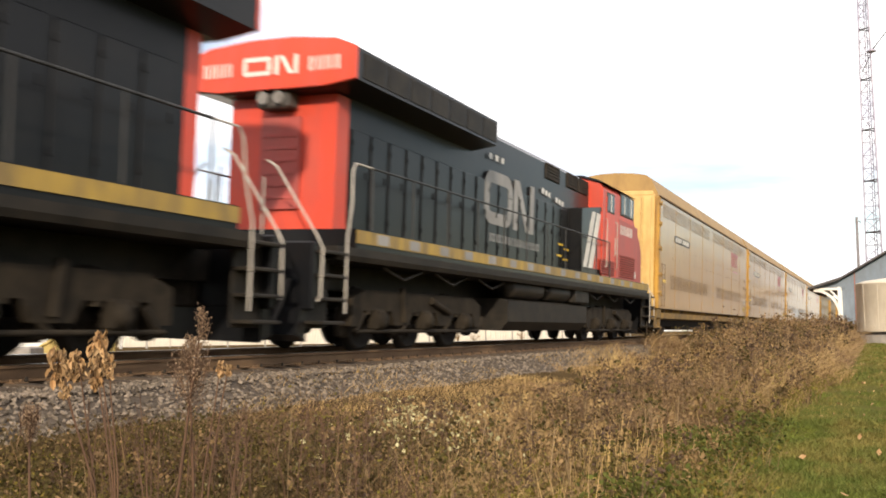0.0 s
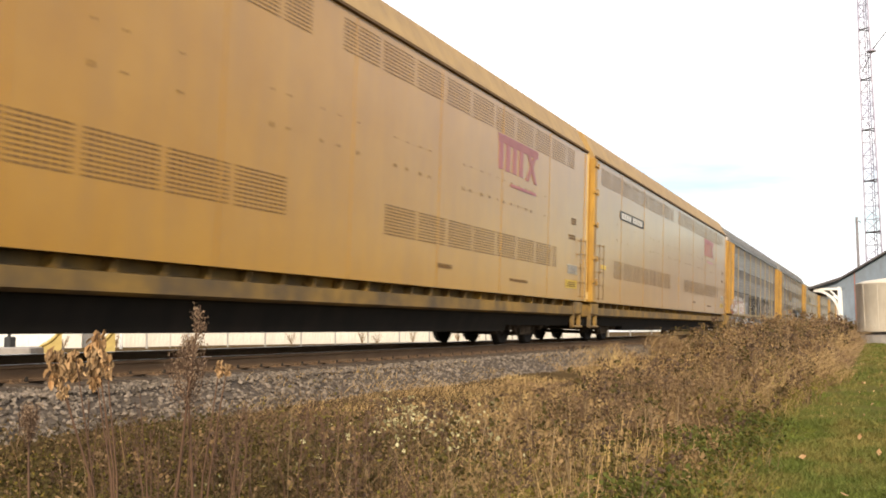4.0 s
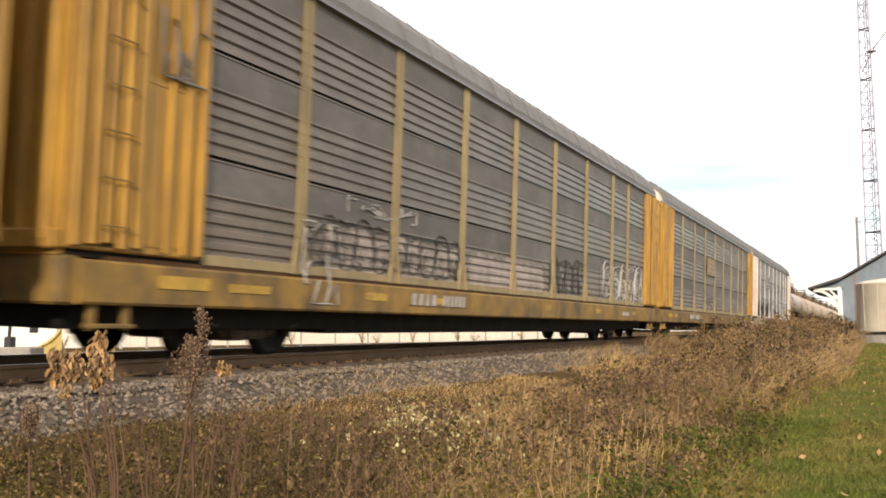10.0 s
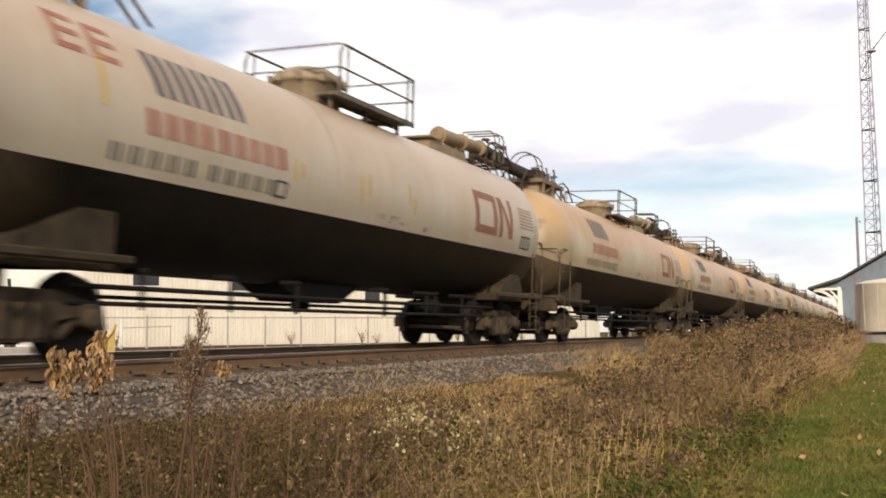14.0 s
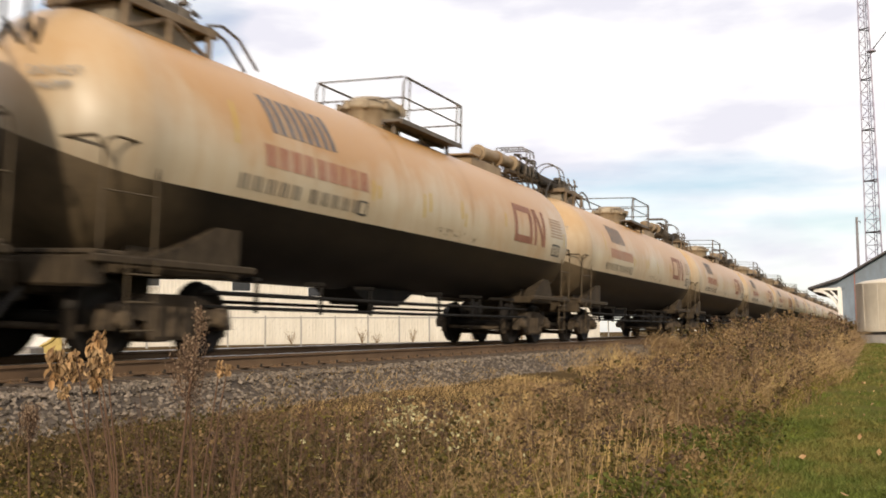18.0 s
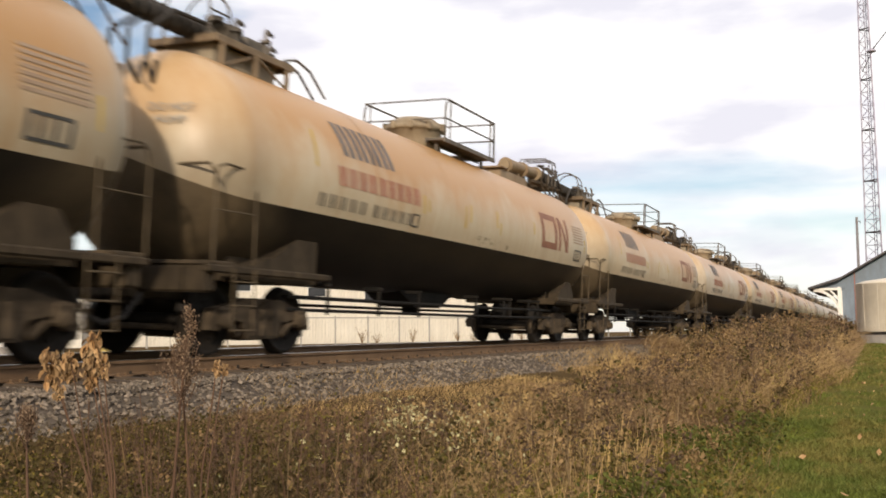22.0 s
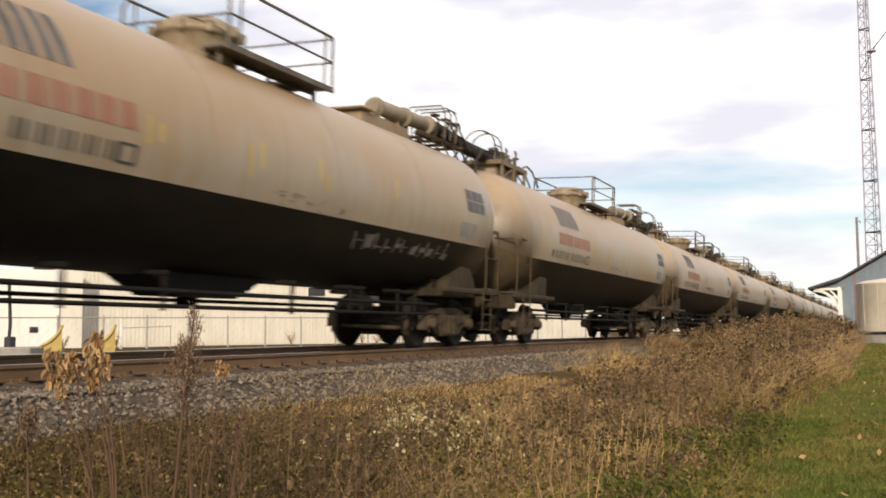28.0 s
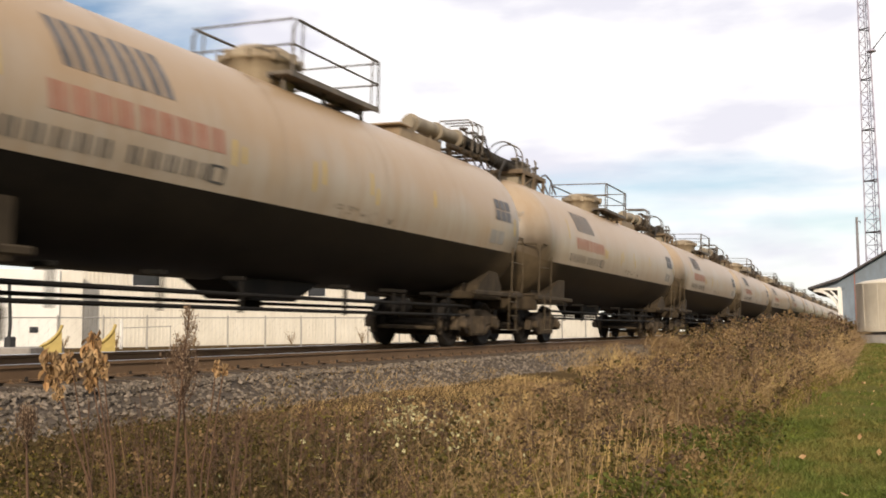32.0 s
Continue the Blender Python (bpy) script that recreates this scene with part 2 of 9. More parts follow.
    graf_soot=material("graffiti_soot", (0.034, 0.031, 0.03), (0.075, 0.069, 0.066), 1.6, 0.7, dirt=(0.02, 0.019, 0.018), amount=0.7, dscale=(1, 1, 0.8)),
    sill_grey=material("sill_painted_grey", (0.10, 0.096, 0.09), (0.058, 0.054, 0.05), 1.4, 0.5, dirt=(0.11, 0.07, 0.03), amount=0.7, dscale=(0.6, 0.5, 0.8), cut=0.5),
    sill_white=material("sill_dirty_white", (0.38, 0.325, 0.275), (0.28, 0.235, 0.195), 1.4, 0.65, dirt=(0.10, 0.07, 0.048), amount=0.85, dscale=(0.8, 0.6, 1.4), cut=0.47),
    galv_blue_perf=material("perforated_blue_sheet", (0.19, 0.187, 0.192), (0.24, 0.235, 0.24), 1.2, 0.55, metal=0.15, bump=0.3, bscale=60, dirt=(0.09, 0.085, 0.08), amount=0.5, dscale=(0.6, 0.6, 1.6), spread=0.12),
    stencil_patch=material("stencil_patch", (0.05, 0.04, 0.028), (0.072, 0.058, 0.04), 1.5, 0.7, dirt=(0.10, 0.07, 0.035), amount=0.5),
    graf_dark=material("graffiti_dark", (0.022, 0.0205, 0.02), (0.055, 0.05, 0.047), 2.0, 0.55),
    steel_rust=material("ladder_rusty_yellow", (0.24, 0.14, 0.04), (0.15, 0.085, 0.032), 4, 0.7, dirt=(0.07, 0.045, 0.025), amount=0.7, dscale=(3, 3, 2)),
    reflector=material("reflector_dull", (0.50, 0.31, 0.045), (0.36, 0.22, 0.04), 5, 0.5, dirt=GRIME, amount=0.5, dscale=(4, 4, 4)),
    board_faded=material("board_faded", (0.42, 0.375, 0.335), (0.35, 0.31, 0.275), 2, 0.6, dirt=(0.2, 0.16, 0.13), amount=0.5, dscale=(1.5, 1.5, 0.5)),
    steel_dark=material("running_gear", (0.018, 0.015, 0.012), (0.032, 0.026, 0.02), 4, 0.75, bump=0.2, dirt=(0.06, 0.042, 0.027), amount=0.5, dscale=(2, 2, 2)),
    truck=material("truck_frame", (0.027, 0.02, 0.013), (0.058, 0.042, 0.027), 3, 0.85, bump=0.25, dirt=(0.115, 0.083, 0.053), amount=0.75, dscale=(2, 2, 2)),
    wheel=material("wheel_steel", (0.012, 0.0095, 0.0075), (0.022, 0.0175, 0.0135), 4, 0.7, metal=0.2),
    underframe=material("underframe_black", (0.0055, 0.0048, 0.0042), (0.0095, 0.008, 0.0066), 3, 0.8, dirt=(0.026, 0.0185, 0.0125), amount=0.4),
    tank_black=material("tank_black", (0.0052, 0.0046, 0.004), (0.0085, 0.0074, 0.0064), 1.2, 0.45, dirt=(0.034, 0.026, 0.018), amount=0.35, dscale=(0.5, 0.35, 1.0)),
    saddle=material("tank_saddle", (0.04, 0.029, 0.0175), (0.07, 0.05, 0.03), 2, 0.85, dirt=(0.02, 0.0145, 0.0095), amount=0.85, dscale=(3, 3, 1.5)),
    step_brown=material("step_brown", (0.06, 0.043, 0.026), (0.10, 0.074, 0.045), 5, 0.8),
    decal_maroon=material("decal_maroon", (0.18, 0.07, 0.038), (0.26, 0.115, 0.065), 3, 0.6),
    pipe=material("pipe_steel", (0.10, 0.085, 0.07), (0.17, 0.14, 0.11), 4, 0.65, metal=0.2, dirt=(0.04, 0.033, 0.027), amount=0.6),
    hose=material("hose_rubber", (0.026, 0.023, 0.021), (0.05, 0.043, 0.037), 6, 0.7),
    fitting=material("dome_buff", (0.34, 0.275, 0.19), (0.24, 0.185, 0.12), 3, 0.6, dirt=(0.11, 0.075, 0.045), amount=0.8),
    loco_black=material("loco_black", (0.0048, 0.0052, 0.0064), (0.0078, 0.0082, 0.0096), 0.9, 0.42, dirt=(0.014, 0.0115, 0.009), amount=0.5, dscale=(0.6, 0.6, 0.8)),
    loco_red=material("loco_red", (0.62, 0.065, 0.03), (0.52, 0.06, 0.035), 1.2, 0.4, dirt=(0.33, 0.08, 0.06), amount=0.5),
    loco_red_dusty=material("loco_red_dusty", (0.42, 0.075, 0.06), (0.36, 0.075, 0.065), 1.2, 0.5, dirt=(0.25, 0.09, 0.08), amount=0.5),
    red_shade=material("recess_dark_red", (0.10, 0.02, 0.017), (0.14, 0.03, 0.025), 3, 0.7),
    loco_stripe=material("loco_sill_yellow", (0.42, 0.27, 0.045), (0.26, 0.17, 0.045), 0.7, 0.5, dirt=(0.12, 0.085, 0.045), amount=0.9),
    loco_grey=material("loco_underframe", (0.010, 0.0085, 0.007), (0.018, 0.015, 0.012), 2, 0.6, dirt=(0.045, 0.035, 0.024), amount=0.55, dscale=(1.2, 1.2, 1.2)),
    loco_truck=material("loco_truck_dusty", (0.011, 0.0083, 0.0056), (0.022, 0.0165, 0.0106), 2, 0.85, bump=0.2, dirt=(0.044, 0.033, 0.021), amount=0.6, dscale=(1.5, 1.5, 1.5)),
    handrail=material("handrail_white", (0.46, 0.42, 0.37), (0.34, 0.31, 0.27), 4, 0.5),
    dark_rail=material("handrail_black", (0.03, 0.03, 0.03), (0.045, 0.045, 0.045), 4, 0.5),
    lens=material("headlight_glass", (0.13, 0.12, 0.11), (0.2, 0.19, 0.175), 5, 0.12),
    annex_white=material("annex_white", (0.86, 0.83, 0.78), (0.80, 0.77, 0.71), 0.5, 0.5, dirt=(0.6, 0.55, 0.48), amount=0.25, dscale=(0.5, 0.5, 0.15), shift=False),
    siding=material("siding_white", (0.72, 0.67, 0.58), (0.64, 0.59, 0.50), 0.4, 0.5, dirt=(0.4, 0.35, 0.29), amount=0.35, dscale=(0.5, 0.5, 0.15), shift=False),
    roof_sheet=material("roof_sheet", (0.30, 0.29, 0.28), (0.36, 0.35, 0.34), 0.6, 0.6),
    window_dark=material("window_glass", (0.035, 0.037, 0.04), (0.05, 0.05, 0.055), 0.8, 0.08),
    fence=material("fence_galvanised", (0.30, 0.28, 0.25), (0.38, 0.36, 0.33), 5, 0.5, metal=0.4),
    station=material("station_blue_grey", (0.20, 0.24, 0.29), (0.17, 0.205, 0.25), 1.4, 0.8, dirt=(0.13, 0.13, 0.13), amount=0.35),
    shingle=material("roof_shingle", (0.055, 0.05, 0.05), (0.085, 0.078, 0.075), 3, 0.9),
    white_trim=material("white_trim", (0.78, 0.75, 0.70), (0.68, 0.65, 0.60), 2, 0.55),
    trim_red=material("trim_red_brown", (0.36, 0.14, 0.10), (0.28, 0.11, 0.08), 2, 0.6),
    beige=material("tank_beige", (0.60, 0.53, 0.43), (0.53, 0.47, 0.38), 1.0, 0.55, dirt=(0.35, 0.28, 0.2), amount=0.4),
    tower_a=material("tower_grey", (0.28, 0.25, 0.32), (0.36, 0.33, 0.38), 1, 0.5, metal=0.4),
    tower_b=material("tower_orange", (0.45, 0.26, 0.24), (0.5, 0.32, 0.28), 1, 0.6),
    pole=material("pole_wood", (0.16, 0.15, 0.16), (0.21, 0.19, 0.19), 4, 0.85),
    pipe_yellow=material("pipe_yellow", (0.46, 0.34, 0.11), (0.36, 0.27, 0.09), 4, 0.5),
    concrete=material("concrete", (0.22, 0.20, 0.18), (0.30, 0.27, 0.24), 3, 0.9, bump=0.2),
    leaf_brown=material("leaf_brown", (0.23, 0.12, 0.045), (0.35, 0.23, 0.115), 14, 0.8, island=0.5),
    stem=growth("stem_brown", [(0.13, 0.088, 0.046), (0.18, 0.122, 0.066), (0.25, 0.178, 0.096)], 0.7, island=0.4, k=5.0),
    tall_stem=growth("tall_stem", [(0.11, 0.064, 0.034), (0.16, 0.1, 0.052), (0.09, 0.052, 0.029)], 1.5, island=0.4, k=2.0),
    plume=material("plume_tan", (0.26, 0.18, 0.115), (0.18, 0.115, 0.07), 10, 0.9, island=0.35),
    red_stem=material("stem_red_brown", (0.115, 0.062, 0.034), (0.08, 0.043, 0.026), 6, 0.8),
    seed=material("seed_head_dark", (0.085, 0.05, 0.028), (0.06, 0.035, 0.021), 10, 0.9, island=0.3),
    weed=growth("weed_brown", [(0.30, 0.204, 0.09), (0.225, 0.145, 0.068), (0.15, 0.094, 0.052), (0.255, 0.17, 0.089)], 0.42, island=0.2),
    # weed colours darkened as shade for the dip; also one tone of bushy weeds
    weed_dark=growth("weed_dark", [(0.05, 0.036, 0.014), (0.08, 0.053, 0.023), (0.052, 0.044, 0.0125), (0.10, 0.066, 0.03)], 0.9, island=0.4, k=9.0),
    straw=growth("straw", [(0.50, 0.355, 0.145), (0.40, 0.27, 0.115), (0.36, 0.235, 0.11), (0.46, 0.325, 0.15)], 0.6, island=0.22, k=7.0),
    weed_green=growth("weed_green", [(0.068, 0.064, 0.014), (0.14, 0.113, 0.022), (0.105, 0.073, 0.021)], 0.8, island=0.4, k=3.0),
    lush=growth("lush_green", [(0.04, 0.052, 0.012), (0.075, 0.078, 0.018), (0.05, 0.06, 0.014)], 1.2, island=0.4, k=4.0),
    grass=growth("grass_green", [(0.14, 0.15, 0.026), (0.092, 0.112, 0.024), (0.18, 0.145, 0.042), (0.085, 0.102, 0.022)], 0.8, island=0.22, k=1.0),
    pale_leaf=material("pale_leaf", (0.43, 0.38, 0.22), (0.27, 0.245, 0.10), 3, 0.7, island=0.5, shift=False),
)


def enamel(name, weight, rough):
    """A worn clear coat, as on baked or galvanised car sides."""
    b = M[name].node_tree.nodes["Principled BSDF"]
    b.inputs["Coat Weight"].default_value, b.inputs["Coat Roughness"].default_value = weight, rough
    b.inputs["Coat IOR"].default_value = 1.3


for dull in ("lawn", "soil"):
    M[dull].node_tree.nodes["Principled BSDF"].inputs["Specular IOR Level"].default_value = 0.0
enamel("yellow", 0.95, 0.2)
enamel("loco_black", 0.5, 0.2)
M["loco_black"].node_tree.nodes["Principled BSDF"].inputs["Specular IOR Level"].default_value = 0.1
for sheet_name in ("galv", "galv_brown", "galv_blue"):
    enamel(sheet_name, 0.75, 0.25)


# ---- mesh helpers ----
class Shape:
    """Collects vertices and faces of one mesh."""

    def __init__(self):
        self.v, self.f, self.k, self.slot, self.soft = [], [], [], 0, set()

    def add(self, verts, faces, smooth=False):
        n = len(self.v)
        self.v += [tuple(q) for q in verts]
        for f in faces:
            if smooth:
                self.soft.add(len(self.f))
            self.f.append(tuple(i + n for i in f))
            self.k.append(self.slot)
        return self

    def box(self, c, s, b=0.0, m=None):
        x, y, z = (a / 2 for a in s)
        if b <= 0:
            vs = [(i * x, j * y, k * z) for i in (-1, 1) for j in (-1, 1) for k in (-1, 1)]
            fs = [(0, 1, 3, 2), (4, 6, 7, 5), (0, 4, 5, 1), (2, 3, 7, 6), (0, 2, 6, 4), (1, 5, 7, 3)]
        else:
            b = min(b, x * 0.9, y * 0.9, z * 0.9)
            ring = [(-x + b, -y), (x - b, -y), (x, -y + b), (x, y - b), (x - b, y), (-x + b, y), (-x, y - b), (-x, -y + b)]
            ins = [(px * (x - b) / x, py * (y - b) / y) for px, py in ring]
            vs = [(*q, -z) for q in ins] + [(*q, -z + b) for q in ring] + [(*q, z - b) for q in ring] + [(*q, z) for q in ins]
            fs = [tuple(range(7, -1, -1)), tuple(range(24, 32))]
            for r in range(3):
                for i in range(8):
                    j = (i + 1) % 8
                    fs.append((r * 8 + i, r * 8 + j, r * 8 + 8 + j, r * 8 + 8 + i))
        if m is not None:
            vs = [m @ Vector(q) for q in vs]
        return self.add([(q[0] + c[0], q[1] + c[1], q[2] + c[2]) for q in vs], fs)

    def tube(self, pts, r, n=6, caps=True, smooth=True, r2=None):
        """A round bar along a line of points."""
        pts = [Vector(q) for q in pts]
        rings, last = [], None
        for i, q in enumerate(pts):
            a = pts[max(i - 1, 0)]
            c = pts[min(i + 1, len(pts) - 1)]
            t = (c - a).normalized()
            u = t.orthogonal().normalized() if last is None else (last - t * last.dot(t)).normalized()
            last = u
            w = t.cross(u)
            rad = r if r2 is None else r + (r2 - r) * i / (len(pts) - 1)
            rings.append([q + (u * math.cos(k * 2 * math.pi / n) + w * math.sin(k * 2 * math.pi / n)) * rad for k in range(n)])
        vs = [q for ring in rings for q in ring]
        fs = [(i * n + k, i * n + (k + 1) % n, (i + 1) * n + (k + 1) % n, (i + 1) * n + k) for i in range(len(pts) - 1) for k in range(n)]
        self.add(vs, fs, smooth)
        if caps:
            self.add(rings[0][::-1], [tuple(range(n))])
            self.add(rings[-1], [tuple(range(n))])
        return self

    def prism(self, poly, y0, y1):
        """An outline in x and z carried along y."""
        n = len(poly)
        vs = [(x, y0, z) for x, z in poly] + [(x, y1, z) for x, z in poly]
        fs = [tuple(range(n)), tuple(range(2 * n - 1, n - 1, -1))] + [(i, i + n, (i + 1) % n + n, (i + 1) % n) for i in range(n)]
        return self.add(vs, fs)

    def slab(self, poly, x0, x1):
        """An outline in y and z carried along x."""
        n = len(poly)
        vs = [(x0, y, z) for y, z in poly] + [(x1, y, z) for y, z in poly]
        fs = [tuple(range(n - 1, -1, -1)), tuple(range(n, 2 * n))] + [(i, (i + 1) % n, (i + 1) % n + n, i + n) for i in range(n)]
        return self.add(vs, fs)

    def turned(self, prof, c, axis="z", n=20, smooth=True):
        """A profile of (radius, height) turned round an axis through c."""
        vs = []
        for r, h in prof:
            for k in range(n):
                a = k * 2 * math.pi / n
                q = (r * math.cos(a), r * math.sin(a), h)
                if axis == "x":
                    q = (q[2], q[0], q[1])
                elif axis == "y":
                    q = (q[0], q[2], q[1])
                vs.append((q[0] + c[0], q[1] + c[1], q[2] + c[2]))
        fs = [(i * n + k, i * n + (k + 1) % n, (i + 1) * n + (k + 1) % n, (i + 1) * n + k) for i in range(len(prof) - 1) for k in range(n)]
        self.add(vs, fs, smooth)
        m = len(prof) - 1
        self.add([vs[k] for k in range(n)][::-1], [tuple(range(n))])
        self.add([vs[m * n + k] for k in range(n)], [tuple(range(n))])
        return self

    def mesh(self, name, mats):
        me = bpy.data.meshes.new(name)
        me.from_pydata(self.v, [], self.f)
        for m in mats:
            me.materials.append(m)
        if len(mats) > 1:
            me.polygons.foreach_set("material_index", self.k)
        if self.soft:
            me.polygons.foreach_set("use_smooth", [i in self.soft for i in range(len(self.f))])
        bm = bmesh.new()
        bm.from_mesh(me)
        bmesh.ops.recalc_face_normals(bm, faces=bm.faces)
        bm.to_mesh(me)
        bm.free()
        me.update()
        return me


def part(name, shape, mat, parent, label="", m=None):
    """Links a shape, or a mesh that other parts share, as one part of a thing."""
    mats = mat if isinstance(mat, (list, tuple)) else [mat]
    ob = new(name, shape if isinstance(shape, bpy.types.Mesh) else shape.mesh(name, mats))
    ob.parent = parent
    if m is not None:
        ob.matrix_basis = m
    if label:
        ob["label"] = label
    return ob


def thing(name, m, label, category, group="", kind=""):
    ob = new(name)
    ob.empty_display_size = 0.3
    ob.matrix_basis = m
    return tagged(ob, label, category, group, kind)


def solid(name, shape, mat, label, category, m=None, group="", kind=""):
    mats = mat if isinstance(mat, (list, tuple)) else [mat]
    ob = new(name, shape.mesh(name, mats))
    if m is not None:
        ob.matrix_basis = m
    return tagged(ob, label, category, group, kind)


def lettering(text, size, mat, parent, m, name="lettering"):
    """Readable words as thin raised letters."""
    cu = bpy.data.curves.new(name, "FONT")
    cu.body, cu.size, cu.extrude, cu.align_x = text, size, 0.003, "CENTER"
    tmp = new(name, cu)
    me = bpy.data.meshes.new_from_object(tmp)
    bpy.data.objects.remove(tmp)
    me.materials.clear()
    me.materials.append(mat)
    return part(name, me, mat, parent, m=m)
# ---- ground, ballast and track ----
def ground_z(x, y):
    """Height of the natural ground: lawn by the camera, a shallow ditch, the bank of the line, a yard behind it."""
    pts = [(-3000, -0.5), (-60, -0.46), (-14, -0.5), (-11.6, -0.62), (-11.0, -0.5), (-7.0, -0.5), (-6.3, -0.62), (-5.2, -0.78), (-3.2, -0.86), (-1.3, -0.85), (3000, -0.85)]
    for (x0, z0), (x1, z1) in zip(pts, pts[1:]):
        if x <= x1:
            f = (x - x0) / (x1 - x0)
            z = z0 + (z1 - z0) * f
            break
    lift = min(max((y - 25) / 50, 0), 1) * 0.45
    if x > -6.3:
        z += lift * min(1, (x + 6.3) / 2)
    if abs(x) < 60 and -20 < y < 140 and not -11.5 < x < -6.5:
        z += 0.05 * noise.noise((x * 0.5, y * 0.5, 3.1)) + 0.02 * noise.noise((x * 2.1, y * 2.1, 7.7))
    return z


def sheet(name, xs, ys, fz, mat, label, category, kind="structure"):
    vs = [(x, y, fz(x, y)) for y in ys for x in xs]
    nx = len(xs)
    fs = [(j * nx + i, j * nx + i + 1, (j + 1) * nx + i + 1, (j + 1) * nx + i) for j in range(len(ys) - 1) for i in range(nx - 1)]
    s = Shape()
    s.add(vs, fs, True)
    return solid(name, s, mat, label, category, kind=kind)


def steps(a, b, d):
    n = max(1, round((b - a) / d))
    return [a + (b - a) * i / n for i in range(n + 1)]


def build_ground():
    xs = [-3000, -1000, -300, -120, -80] + steps(-60, -14, 4.6) + steps(-13.3, -6.3, 0.7)[0:] + steps(-5.8, -1.3, 0.45) + [-1.26, -1.0] + steps(-0.6, 10, 0.8) + [16, 30, 60, 200, 1000, 3000]
    ys = [-3000, -800, -200, -60] + steps(-20, 0, 2) + steps(0.6, 40, 0.8) + steps(42, 140, 4) + [200, 400, 1000, 3000]
    g = sheet("ground", sorted(set(xs)), sorted(set(ys)), ground_z, [M["soil"], M["lawn"]], "ground with mown lawn beside a strip of dead weeds", "ground")
    for f in g.data.polygons:
        if f.center.x > -1.1 - 0.12 * math.sin(f.center.y):
            f.material_index = 1


build_ground()


def ballast_z(x, y):
    d = abs(x - TRACK)
    top = -0.196 - (x - TRACK) * CANT * 0.9
    edge = 1.75
    z = top if d < edge else top - (d - edge) * 0.58
    return z + 0.018 * noise.noise((x * 6, y * 6, 0.3))


def build_ballast():
    xs = [TRACK + d for d in steps(-2.75, 2.65, 0.2)]
    b = sheet("ballast_bed", xs, steps(-40, 60, 0.4) + [80, 120, 200, 400], ballast_z, M["ballast"], "bed of grey crushed stone under the track", "ballast")
    rng = np.random.default_rng(5)
    vs, fs = [], []
    base = [(1, 0, 0), (-0.9, 0.2, 0), (0.1, 1, 0.1), (-0.1, -0.95, 0), (0.1, 0.1, 0.9), (0, 0, -0.8)]
    tri = [(0, 2, 4), (2, 1, 4), (1, 3, 4), (3, 0, 4), (2, 0, 5), (1, 2, 5), (3, 1, 5), (0, 3, 5)]
    for i in range(21000):
        y = 3.5 + 36 * rng.random() ** 1.7
        x = TRACK + 0.85 + 1.85 * rng.random() if rng.random() < 0.93 else TRACK - 0.6 + 1.3 * rng.random()
        z = ballast_z(x, y)
        r = 0.02 + 0.026 * rng.random()
        a, b2 = rng.random() * 6.28, rng.random() * 6.28
        mt = Euler((a, b2, a * 2)).to_matrix()
        n = len(vs)
        k = rng.uniform(0.65, 1.25, 6)
        for q, kk in zip(base, k):
            w = mt @ Vector(q)
            vs.append((x + w.x * r * kk, y + w.y * r * kk, z + 0.012 + w.z * r * 0.8 * kk))
        fs += [(p + n, q + n, s + n) for p, q, s in tri]
    s = Shape()
    s.v, s.f, s.k = vs, fs, [0] * len(fs)
    solid("ballast_stones", s, M["stone"], "loose angular grey ballast stones on the shoulder", "stones", kind="stuff")


build_ballast()

RAIL_PROFILE = [(-0.068, -0.17), (0.068, -0.17), (0.068, -0.158), (0.012, -0.142), (0.009, -0.045), (0.036, -0.034), (0.036, -0.008), (0.028, 0.0),
                (-0.028, 0.0), (-0.036, -0.008), (-0.036, -0.034), (-0.009, -0.045), (-0.012, -0.142), (-0.068, -0.158)]


